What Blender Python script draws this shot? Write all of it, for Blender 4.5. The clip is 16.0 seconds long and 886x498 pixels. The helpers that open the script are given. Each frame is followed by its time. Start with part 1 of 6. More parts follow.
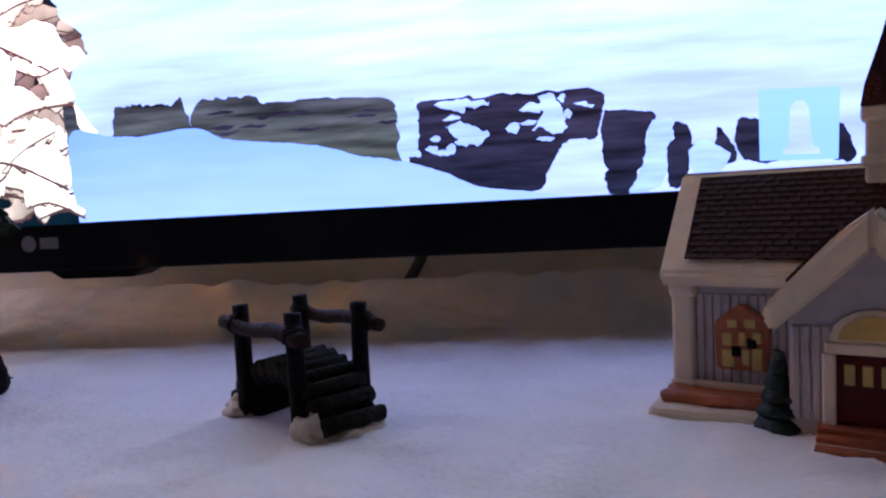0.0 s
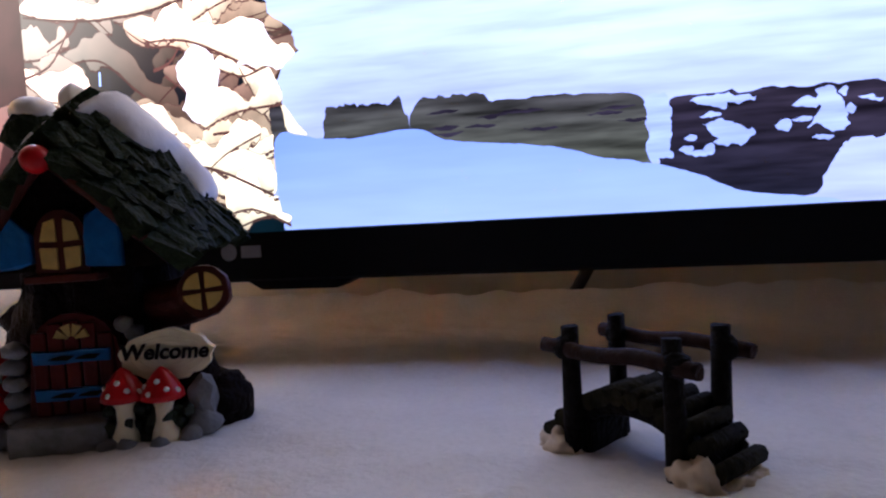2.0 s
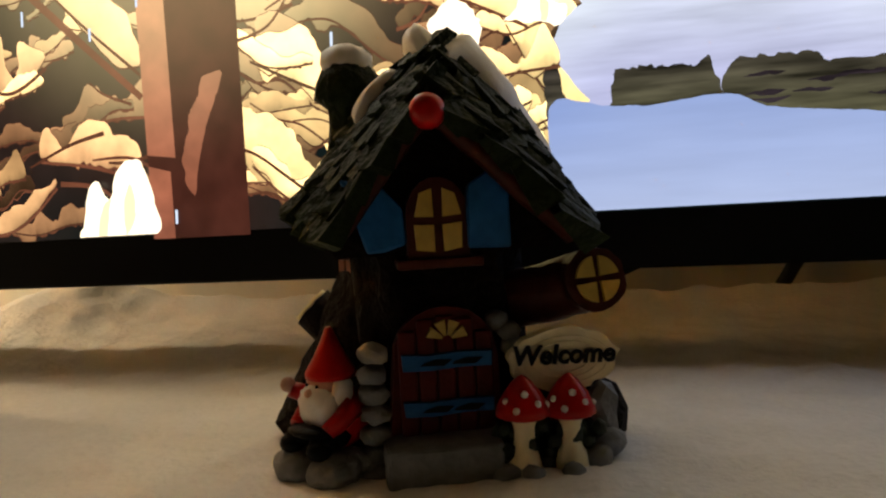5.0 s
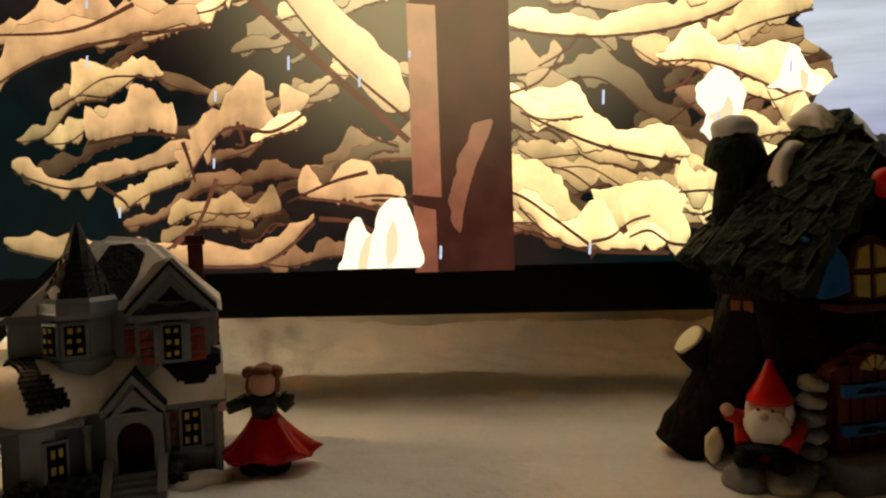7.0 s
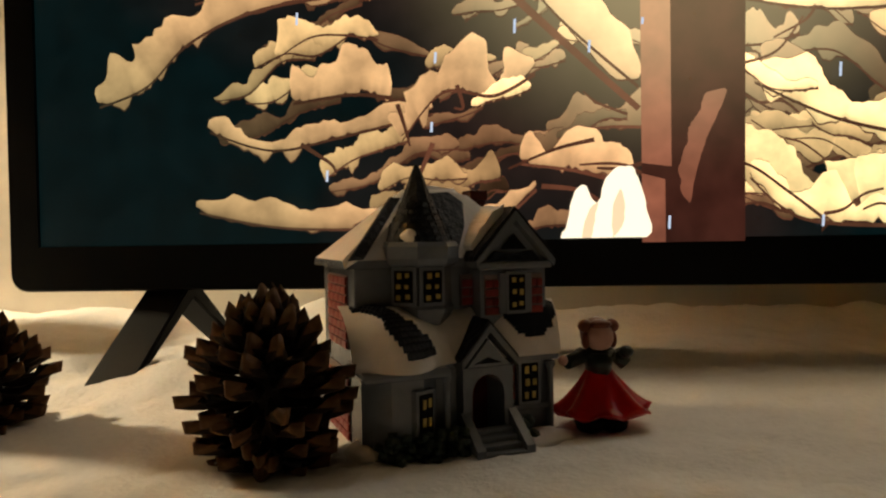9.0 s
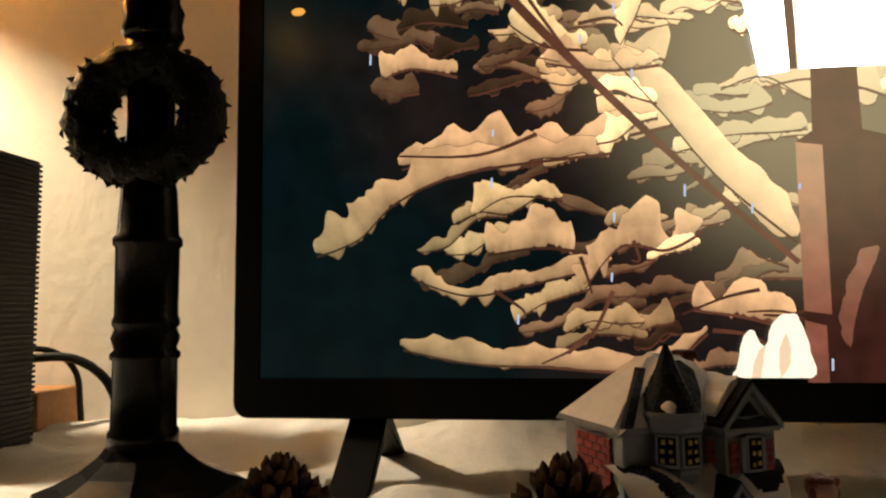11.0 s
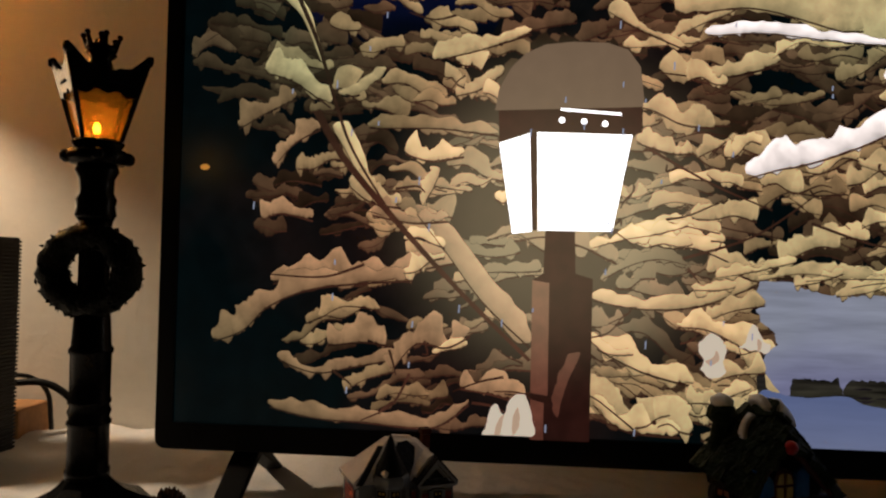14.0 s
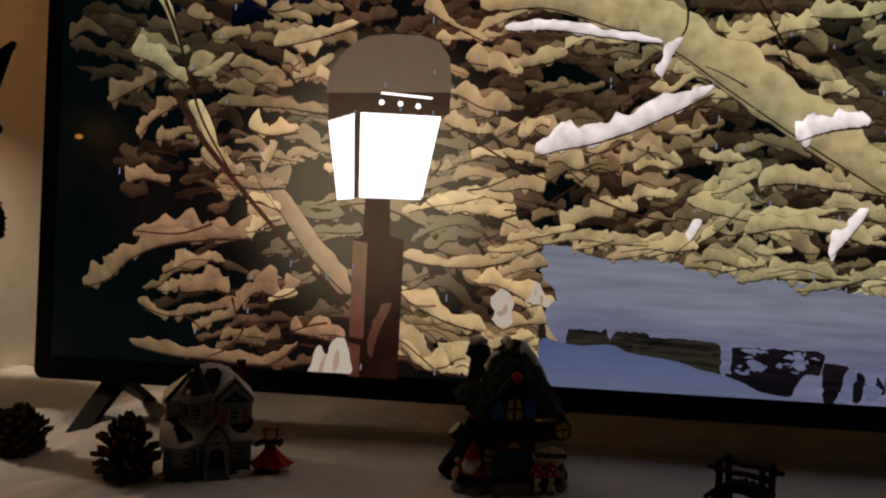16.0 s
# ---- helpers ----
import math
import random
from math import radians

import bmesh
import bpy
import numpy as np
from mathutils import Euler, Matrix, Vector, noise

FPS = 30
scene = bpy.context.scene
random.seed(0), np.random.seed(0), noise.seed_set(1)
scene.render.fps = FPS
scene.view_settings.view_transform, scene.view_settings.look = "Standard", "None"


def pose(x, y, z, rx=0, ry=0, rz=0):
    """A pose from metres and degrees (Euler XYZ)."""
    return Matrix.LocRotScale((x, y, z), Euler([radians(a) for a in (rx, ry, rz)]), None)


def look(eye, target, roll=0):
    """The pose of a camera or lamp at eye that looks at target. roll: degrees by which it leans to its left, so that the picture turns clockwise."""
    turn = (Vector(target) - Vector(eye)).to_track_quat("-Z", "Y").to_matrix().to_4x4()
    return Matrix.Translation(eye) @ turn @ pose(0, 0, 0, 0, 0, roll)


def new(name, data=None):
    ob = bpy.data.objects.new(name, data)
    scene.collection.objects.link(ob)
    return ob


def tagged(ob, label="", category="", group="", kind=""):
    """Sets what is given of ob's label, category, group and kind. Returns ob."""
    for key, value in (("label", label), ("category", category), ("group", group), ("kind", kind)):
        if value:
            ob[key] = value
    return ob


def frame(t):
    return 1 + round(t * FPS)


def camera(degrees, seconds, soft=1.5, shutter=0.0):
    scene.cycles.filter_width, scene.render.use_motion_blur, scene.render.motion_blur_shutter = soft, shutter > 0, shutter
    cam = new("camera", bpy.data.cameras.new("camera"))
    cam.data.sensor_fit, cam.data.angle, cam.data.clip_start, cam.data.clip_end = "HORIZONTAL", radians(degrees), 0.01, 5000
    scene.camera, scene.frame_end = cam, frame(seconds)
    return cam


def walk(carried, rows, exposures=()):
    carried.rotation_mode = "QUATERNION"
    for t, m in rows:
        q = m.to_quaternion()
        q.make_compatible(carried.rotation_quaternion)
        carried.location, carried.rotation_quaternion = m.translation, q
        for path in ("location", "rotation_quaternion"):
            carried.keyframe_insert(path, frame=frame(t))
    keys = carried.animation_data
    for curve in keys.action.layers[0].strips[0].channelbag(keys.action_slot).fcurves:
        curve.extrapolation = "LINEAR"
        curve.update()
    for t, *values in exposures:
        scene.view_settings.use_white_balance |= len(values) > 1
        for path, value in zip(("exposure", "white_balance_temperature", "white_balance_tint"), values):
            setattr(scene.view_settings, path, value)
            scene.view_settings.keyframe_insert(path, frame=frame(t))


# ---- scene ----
cam = camera(65.9, 16.0, soft=2.2)
PATH = [
    (0, (-0.008, 0.001, 0.094), (-0.337, 1.968, -0.049), -3.1),
    (0.5, (-0.029, 0.005, 0.092), (-0.377, 1.97, -0.047), -3.1),
    (1, (-0.051, 0.008, 0.094), (-0.433, 1.966, -0.048), -3.0),
    (1.5, (-0.073, 0.008, 0.099), (-0.481, 1.96, -0.051), -3.1),
    (2, (-0.097, 0.011, 0.099), (-0.541, 1.957, -0.023), -3.2),
    (2.5, (-0.127, 0.02, 0.097), (-0.583, 1.964, -0.022), -3.2),
    (3, (-0.156, 0.032, 0.093), (-0.629, 1.971, -0.034), -3.2),
    (3.5, (-0.172, 0.034, 0.093), (-0.64, 1.974, -0.039), -3.5),
    (5.8, (-0.276, 0.007, 0.108), (-0.664, 1.966, -0.008), -3.0),
    (6.2, (-0.309, -0.01, 0.116), (-0.659, 1.956, 0.003), -3.1),
    (6.5, (-0.33, -0.014, 0.112), (-0.648, 1.958, 0.012), -2.9),
    (7, (-0.365, -0.026, 0.112), (-0.614, 1.957, 0.046), -2.0),
    (7.5, (-0.4, -0.034, 0.108), (-0.59, 1.957, 0.065), -1.4),
    (8, (-0.434, -0.04, 0.102), (-0.568, 1.955, 0.047), -1.1),
    (8.5, (-0.466, -0.04, 0.1), (-0.584, 1.955, 0.047), -1.0),
    (9, (-0.493, -0.031, 0.095), (-0.63, 1.964, 0.054), -0.9),
    (9.5, (-0.52, -0.04, 0.099), (-0.684, 1.953, 0.061), -1.1),
    (10, (-0.549, -0.049, 0.106), (-0.77, 1.939, 0.111), -0.9),
    (10.2, (-0.56, -0.055, 0.11), (-0.785, 1.932, 0.149), -0.8),
    (12.3, (-0.575, -0.145, 0.181), (-0.732, 1.832, 0.441), -1.3),
    (12.5, (-0.561, -0.156, 0.188), (-0.68, 1.827, 0.424), -1.5),
    (13, (-0.517, -0.191, 0.203), (-0.622, 1.802, 0.341), -0.8),
    (13.5, (-0.486, -0.225, 0.217), (-0.602, 1.77, 0.287), 0.4),
    (14, (-0.446, -0.263, 0.23), (-0.615, 1.729, 0.28), 1.2),
    (14.5, (-0.409, -0.289, 0.226), (-0.657, 1.694, 0.275), 2.2),
    (15, (-0.368, -0.309, 0.229), (-0.635, 1.673, 0.262), 2.6),
    (15.5, (-0.322, -0.33, 0.224), (-0.558, 1.656, 0.268), 2.1),
    (16, (-0.275, -0.339, 0.219), (-0.457, 1.652, 0.208), 2.5),
]
EXPOSURES = [
    (0.0, 1.4, 4250, 33), (1.0, 1.25, 4250, 33), (2.0, 1.15, 4600, 28), (3.0, 1.15, 5400, 18), (3.5, 1.1, 6000, 10), (5.8, 0.58, 6500, 3),
    (7.0, 0.38, 6500, 3), (8.5, 0.32, 6400, 3), (10.2, 0.15, 6200, 6), (12.3, -0.08, 5900, 6), (13.0, -0.46, 5900, 7), (14.0, -1.1, 6000, 14), (16.0, -1.48, 6000, 17),
]
walk(cam, [(t, look(eye, target, roll)) for t, eye, target, roll in PATH], EXPOSURES)

# ---- light ----
SNOW = 0.03  # height of the snow blanket
world = bpy.data.worlds.new("world")
scene.world = world
world.use_nodes = True
world.node_tree.nodes["Background"].inputs["Color"].default_value = (1.0, 0.76, 0.52, 1)
world.node_tree.nodes["Background"].inputs["Strength"].default_value = 0.0008

bulb = bpy.data.lights.new("table_lamp_bulb", "POINT")
bulb.energy, bulb.color, bulb.shadow_soft_size = 31.0, (1.0, 0.76, 0.48), 0.02
new("table_lamp_bulb", bulb).location = (-1.30, 0.365, 0.558)

flame_lamp = bpy.data.lights.new("street_lamp_flame", "POINT")
flame_lamp.energy, flame_lamp.color, flame_lamp.shadow_soft_size = 0.012, (1.0, 0.58, 0.14), 0.003
new("street_lamp_flame", flame_lamp).location = (-0.740, 0.208, SNOW + 0.304)


# ---- materials ----
def mat(name, color, rough=0.6, metal=0.0, grain=300.0, vary=0.25, bump=0.3, big=40.0, depth=0.001, spec=0.4, coat=0.0):
    """A surface with grain and stains at two sizes, per metre, and fine relief."""
    m = bpy.data.materials.new(name)
    m.use_nodes = True
    nt = m.node_tree
    b = nt.nodes["Principled BSDF"]
    b.inputs["Roughness"].default_value, b.inputs["Metallic"].default_value = rough, metal
    b.inputs["Specular IOR Level"].default_value = spec
    b.inputs["Coat Weight"].default_value = coat
    co = nt.nodes.new("ShaderNodeTexCoord")
    fine, wide = nt.nodes.new("ShaderNodeTexNoise"), nt.nodes.new("ShaderNodeTexNoise")
    fine.inputs["Scale"].default_value, wide.inputs["Scale"].default_value = grain, big
    fine.inputs["Detail"].default_value = 5
    info = nt.nodes.new("ShaderNodeObjectInfo")
    add = nt.nodes.new("ShaderNodeMath")
    add.operation = "ADD"
    add2 = nt.nodes.new("ShaderNodeMath")
    add2.operation = "MULTIPLY_ADD"
    add2.inputs[1].default_value = 0.35
    ramp = nt.nodes.new("ShaderNodeValToRGB")
    lo = [c * (1 - vary) for c in color]
    hi = [min(1, c * (1 + vary)) for c in color]
    ramp.color_ramp.elements[0].position, ramp.color_ramp.elements[1].position = 0.3, 0.7
    ramp.color_ramp.elements[0].color, ramp.color_ramp.elements[1].color = (*lo, 1), (*hi, 1)
    half = nt.nodes.new("ShaderNodeMath")
    half.operation = "MULTIPLY"
    half.inputs[1].default_value = 0.43
    bp = nt.nodes.new("ShaderNodeBump")
    bp.inputs["Strength"].default_value, bp.inputs["Distance"].default_value = bump, depth
    lk = nt.links.new
    lk(co.outputs["Object"], fine.inputs["Vector"])
    lk(co.outputs["Object"], wide.inputs["Vector"])
    lk(fine.outputs["Fac"], add.inputs[0])
    lk(wide.outputs["Fac"], add.inputs[1])
    lk(info.outputs["Random"], add2.inputs[0])
    lk(add.outputs[0], add2.inputs[2])
    lk(add2.outputs[0], half.inputs[0])
    lk(half.outputs[0], ramp.inputs["Fac"])
    lk(ramp.outputs["Color"], b.inputs["Base Color"])
    lk(fine.outputs["Fac"], bp.inputs["Height"])
    lk(bp.outputs["Normal"], b.inputs["Normal"])
    return m


def glow(name, color, strength):
    m = bpy.data.materials.new(name)
    m.use_nodes = True
    b = m.node_tree.nodes["Principled BSDF"]
    b.inputs["Base Color"].default_value = (0, 0, 0, 1)
    b.inputs["Emission Color"].default_value, b.inputs["Emission Strength"].default_value = (*color, 1), strength
    return m


M_FLEECE = mat("white_fleece", (0.80, 0.79, 0.78), 0.95, grain=420, vary=0.08, bump=0.42, big=25, depth=0.0016, spec=0.03)
M_WALL = mat("textured_wall_paint", (0.74, 0.69, 0.60), 0.8, grain=95, vary=0.05, bump=0.30, big=8, depth=0.003, spec=0.15)
M_ROOM = mat("room_paint", (0.32, 0.265, 0.20), 0.9, grain=30, vary=0.05, bump=0.1, big=3)
M_FLOOR = mat("dark_carpet", (0.12, 0.10, 0.09), 0.95, grain=200, vary=0.2, big=6)
M_TABLE = mat("dark_wood", (0.10, 0.06, 0.04), 0.5, grain=80, vary=0.3, big=12)
M_BEZEL = mat("black_plastic", (0.003, 0.003, 0.0035), 0.5, grain=800, vary=0.2, bump=0.04, depth=0.0003, spec=0.12)
M_TVLEG = mat("satin_black_leg", (0.005, 0.005, 0.0055), 0.6, grain=800, vary=0.2, bump=0.05, depth=0.0003, spec=0.08)
M_MARK = mat("grey_print", (0.22, 0.21, 0.21), 0.5, grain=500, vary=0.1)
M_IRON = mat("black_glossy_metal", (0.003, 0.0027, 0.0027), 0.26, 0.0, grain=400, vary=0.4, bump=0.25, big=60, depth=0.0006, spec=0.10)
M_WREATH = mat("dark_wreath", (0.003, 0.0035, 0.0026), 0.4, grain=500, vary=0.6, bump=0.9, big=90, depth=0.002, spec=0.1)
M_RAIL = mat("brown_log_paint", (0.022, 0.010, 0.007), 0.6, grain=420, vary=0.4, bump=0.8, big=110, depth=0.001, spec=0.12)
M_RUBBER = mat("black_rubber", (0.01, 0.01, 0.01), 0.5, grain=600, vary=0.2)
M_WOOD = mat("orange_wood", (0.42, 0.20, 0.07), 0.5, grain=150, vary=0.25, big=20)
M_CREAM = mat("cream_foam", (0.66, 0.55, 0.36), 0.8, grain=500, vary=0.12, bump=0.5, big=50)
M_BARK = mat("dark_bark", (0.008, 0.0042, 0.0032), 0.65, grain=350, vary=0.6, bump=1.0, big=80, depth=0.003, spec=0.08)
M_BARKLIT = mat("brown_trim", (0.060, 0.011, 0.006), 0.45, spec=0.2, grain=350, vary=0.4, bump=0.6, big=90, depth=0.001)
M_SHINGLE = mat("mossy_shingle", (0.013, 0.020, 0.007), 0.6, grain=420, vary=0.6, bump=1.0, big=110, depth=0.002, spec=0.1)
M_PSNOW = mat("white_painted_snow", (0.80, 0.77, 0.75), 0.5, grain=250, vary=0.08, bump=0.35, big=60, depth=0.0012)
M_BLUE = mat("blue_paint", (0.012, 0.100, 0.31), 0.45, spec=0.2, grain=300, vary=0.35, bump=0.5, big=90)
M_DOOR = mat("dark_red_paint", (0.080, 0.005, 0.004), 0.45, spec=0.15, grain=300, vary=0.4, bump=0.5, big=90)
M_RED = mat("glossy_red_paint", (0.45, 0.003, 0.004), 0.28, grain=250, vary=0.2, bump=0.2, big=90, depth=0.0005, coat=0.08, spec=0.25)
M_YELLOW = mat("yellow_window_paint", (0.50, 0.35, 0.075), 0.4, grain=300, vary=0.25, bump=0.3, big=120)
M_SIGN = mat("cream_sign_paint", (0.90, 0.82, 0.56), 0.45, grain=260, vary=0.15, bump=0.5, big=90)
M_INK = mat("black_paint", (0.004, 0.004, 0.005), 0.5, grain=300, vary=0.3, spec=0.08)
M_STONE = mat("grey_stone_paint", (0.20, 0.21, 0.225), 0.5, grain=320, vary=0.35, bump=0.7, big=100, depth=0.0015)
M_SKIN = mat("pale_pink_paint", (0.58, 0.33, 0.25), 0.4, grain=300, vary=0.12)
M_LEAF = mat("dark_green_paint", (0.010, 0.022, 0.010), 0.45, grain=400, vary=0.6, bump=0.9, big=140, depth=0.0015)
M_JACKET = mat("black_green_paint", (0.005, 0.010, 0.006), 0.4, grain=400, vary=0.5, bump=0.5, big=140)
M_GREY = mat("grey_glazed_trim", (0.165, 0.180, 0.205), 0.22, grain=220, vary=0.18, bump=0.3, big=80, depth=0.0008, coat=0.25)
M_SLATE = mat("black_slate_paint", (0.009, 0.010, 0.014), 0.45, grain=420, vary=0.5, bump=0.8, big=90, depth=0.0012, spec=0.12)
M_BRICK = mat("red_brick_paint", (0.22, 0.022, 0.018), 0.35, grain=350, vary=0.35, bump=0.5, big=120)
M_MORTAR = mat("pale_mortar", (0.17, 0.12, 0.11), 0.6, grain=350, vary=0.2)
M_HAIR = mat("auburn_paint", (0.16, 0.035, 0.012), 0.35, grain=300, vary=0.4)
M_IVORY = mat("ivory_glaze", (0.66, 0.56, 0.40), 0.35, grain=250, vary=0.12, bump=0.4, big=70, depth=0.001)
M_SIDING = mat("lilac_grey_siding", (0.42, 0.36, 0.36), 0.45, grain=250, vary=0.15, bump=0.3, big=80)
M_CHROOF = mat("dark_brown_roof", (0.036, 0.013, 0.011), 0.6, spec=0.08, grain=500, vary=0.4, bump=0.9, big=90, depth=0.0012)
M_RUST = mat("rust_brown_paint", (0.30, 0.09, 0.03), 0.5, grain=350, vary=0.4, bump=0.5, big=120)
M_PINE = mat("pine_scale", (0.013, 0.0065, 0.0038), 0.6, spec=0.15, grain=350, vary=0.6, bump=0.7, big=120, depth=0.001)
M_PINETIP = mat("pine_scale_tip", (0.090, 0.042, 0.017), 0.6, spec=0.15, grain=350, vary=0.5, bump=0.7, big=120, depth=0.001)
M_PINECORE = mat("pine_core", (0.015, 0.008, 0.005), 0.7, grain=350, vary=0.5)
M_MOSS = mat("mossy_log", (0.022, 0.020, 0.010), 0.7, grain=420, vary=0.7, bump=1.0, big=120, depth=0.0015, spec=0.08)
M_LOG = mat("dark_twig", (0.006, 0.0048, 0.0038), 0.65, grain=420, vary=0.5, bump=1.0, big=120, depth=0.0015, spec=0.08)


# ---- mesh helpers ----
def add_mesh(bm, fn, **kw):
    return fn(bm, **kw)["verts"]


def bx(bm, x0, y0, z0, x1, y1, z1, bev=0.0, mi=0):
    m = Matrix.Translation(((x0 + x1) / 2, (y0 + y1) / 2, (z0 + z1) / 2)) @ Matrix.Diagonal((x1 - x0, y1 - y0, z1 - z0, 1))
    vs = bmesh.ops.create_cube(bm, size=1, matrix=m)["verts"]
    fs = {f for v in vs for f in v.link_faces}
    for f in fs:
        f.material_index = mi
    if bev:
        es = {e for v in vs for e in v.link_edges}
        bmesh.ops.bevel(bm, geom=list(es), offset=bev, segments=2, profile=0.5, affect="EDGES", clamp_overlap=True)
    return vs


def rod(bm, p0, p1, r0, r1=None, seg=12, mi=0):
    p0, p1 = Vector(p0), Vector(p1)
    r1 = r0 if r1 is None else r1
    d = p1 - p0
    m = Matrix.Translation((p0 + p1) / 2) @ d.to_track_quat("Z", "Y").to_matrix().to_4x4()
    vs = bmesh.ops.create_cone(bm, cap_ends=True, segments=seg, radius1=r0, radius2=max(r1, 1e-5), depth=d.length, matrix=m)["verts"]
    for f in {f for v in vs for f in v.link_faces}:
        f.material_index, f.smooth = mi, len(f.verts) == 4
    return vs


def ball(bm, c, r, sub=3, lumpy=0.0, freq=200.0, mi=0):
    r = (r, r, r) if not isinstance(r, tuple) else r
    vs = bmesh.ops.create_icosphere(bm, subdivisions=sub, radius=1)["verts"]
    for v in vs:
        d = Vector((v.co.x * r[0], v.co.y * r[1], v.co.z * r[2]))
        p = Vector(c) + d
        if lumpy:
            p += v.co * noise.noise(p * freq) * lumpy
        v.co = p
    for f in {f for v in vs for f in v.link_faces}:
        f.material_index, f.smooth = mi, True
    return vs


def prism(bm, pts, y0, y1, mi=0):
    """A plate with the outline pts in x and z, from y0 to y1."""
    a = [bm.verts.new((x, y0, z)) for x, z in pts]
    b = [bm.verts.new((x, y1, z)) for x, z in pts]
    n = len(pts)
    fs = [bm.faces.new(a), bm.faces.new(b[::-1])]
    for i in range(n):
        fs.append(bm.faces.new((a[i], b[i], b[(i + 1) % n], a[(i + 1) % n])))
    for f in fs:
        f.material_index = mi
    bmesh.ops.recalc_face_normals(bm, faces=fs)
    return a + b


def lathe(bm, prof, seg=32, c=(0, 0), turn=0.0, smooth=True, mi=0, sy=1.0):
    rings = []
    for r, z in prof:
        rings.append([bm.verts.new((c[0] + r * math.cos(turn + 2 * math.pi * k / seg), c[1] + sy * r * math.sin(turn + 2 * math.pi * k / seg), z)) for k in range(seg)])
    fs = []
    for a, b in zip(rings, rings[1:]):
        for k in range(seg):
            fs.append(bm.faces.new((a[k], a[(k + 1) % seg], b[(k + 1) % seg], b[k])))
    fs += [bm.faces.new(rings[0][::-1]), bm.faces.new(rings[-1])]
    for f in fs:
        f.smooth, f.material_index = smooth and len(f.verts) == 4, mi
    return [v for r in rings for v in r]


def tube(bm, pts, r, seg=10, mi=0, r_end=None):
    pts = [Vector(p) for p in pts]
    rings = []
    for i, p in enumerate(pts):
        d = (pts[min(i + 1, len(pts) - 1)] - pts[max(i - 1, 0)]).normalized()
        q = d.to_track_quat("Z", "Y").to_matrix()
        rr = r if r_end is None else r + (r_end - r) * i / (len(pts) - 1)
        rings.append([bm.verts.new(p + q @ Vector((rr * math.cos(2 * math.pi * k / seg), rr * math.sin(2 * math.pi * k / seg), 0))) for k in range(seg)])
    for a, b in zip(rings, rings[1:]):
        for k in range(seg):
            f = bm.faces.new((a[k], a[(k + 1) % seg], b[(k + 1) % seg], b[k]))
            f.smooth, f.material_index = True, mi
    for f in (bm.faces.new(rings[0][::-1]), bm.faces.new(rings[-1])):
        f.material_index = mi


def curve(pts, n=10):
    """Points on a smooth line through pts."""
    pts = [Vector(p) for p in pts]
    out = []
    for i in range(len(pts) - 1):
        p0, p1, p2, p3 = pts[max(i - 1, 0)], pts[i], pts[i + 1], pts[min(i + 2, len(pts) - 1)]
        for k in range(n):
            t = k / n
            out.append(0.5 * (2 * p1 + (p2 - p0) * t + (2 * p0 - 5 * p1 + 4 * p2 - p3) * t * t + (3 * p1 - p0 - 3 * p2 + p3) * t ** 3))
    return out + [pts[-1]]


def roughen(bm, amp, freq, off=0.0):
    for v in bm.verts:
        v.co += noise.noise_vector(v.co * freq + Vector((off, off, off))) * amp


def thing(name, x, y, z, yaw, label, category, group="", kind=""):
    ob = new(name)
    ob.matrix_world = pose(x, y, z, 0, 0, yaw)
    ob.empty_display_size = 0.01
    return tagged(ob, label, category, group, kind)


def part(name, bm, material, parent=None, label=""):
    me = bpy.data.meshes.new(name)
    bm.to_mesh(me)
    bm.free()
    for m in material if isinstance(material, (list, tuple)) else [material]:
        me.materials.append(m)
    ob = new(name, me)
    if parent is not None:
        ob.parent = parent
    if label:
        ob["label"] = label
    return ob


def BM():
    return bmesh.new()


MM = 0.001


def mm(*pts):
    return [(x * MM, z * MM) for x, z in pts]


# ---- the room ----
def wall_box(name, x0, y0, z0, x1, y1, z1, material, label, category):
    b = BM()
    bx(b, x0, y0, z0, x1, y1, z1)
    return tagged(part(name, b, material), label, category, kind="structure")


wall_box("wall_back", -2.3, 0.50, -0.72, 2.1, 0.60, 1.75, M_WALL, "warm cream textured plaster wall behind the television", "wall")
wall_box("wall_left", -2.4, -2.6, -0.72, -2.3, 0.60, 1.75, M_ROOM, "plain painted side wall of the room", "wall")
wall_box("wall_right", 2.1, -2.6, -0.72, 2.2, 0.60, 1.75, M_ROOM, "plain painted side wall of the room", "wall")
wall_box("wall_front", -2.4, -2.7, -0.72, 2.2, -2.6, 1.75, M_ROOM, "plain painted wall opposite the television", "wall")
wall_box("ceiling", -2.4, -2.7, 1.75, 2.2, 0.60, 1.85, M_ROOM, "plain painted ceiling", "ceiling")
wall_box("floor", -2.4, -2.7, -0.82, 2.2, 0.60, -0.72, M_FLOOR, "dark carpeted floor", "floor")


def sideboard():
    t = thing("sideboard", -0.3, 0.21, -0.72, 0, "dark wooden sideboard covered by a white snow blanket", "sideboard")
    b = BM()
    bx(b, -1.2, -0.28, 0.70, 1.2, 0.28, 0.735, 0.004)
    part("top", b, M_TABLE, t)
    b = BM()
    bx(b, -1.17, -0.25, 0.08, 1.17, 0.27, 0.699, 0.003)
    part("body", b, M_TABLE, t)
    for x in (-1.1, 1.1):
        for y in (-0.2, 0.2):
            b = BM()
            rod(b, (x, y, 0), (x, y, 0.08), 0.02, 0.03)
            part("leg", b, M_TABLE, t)


sideboard()


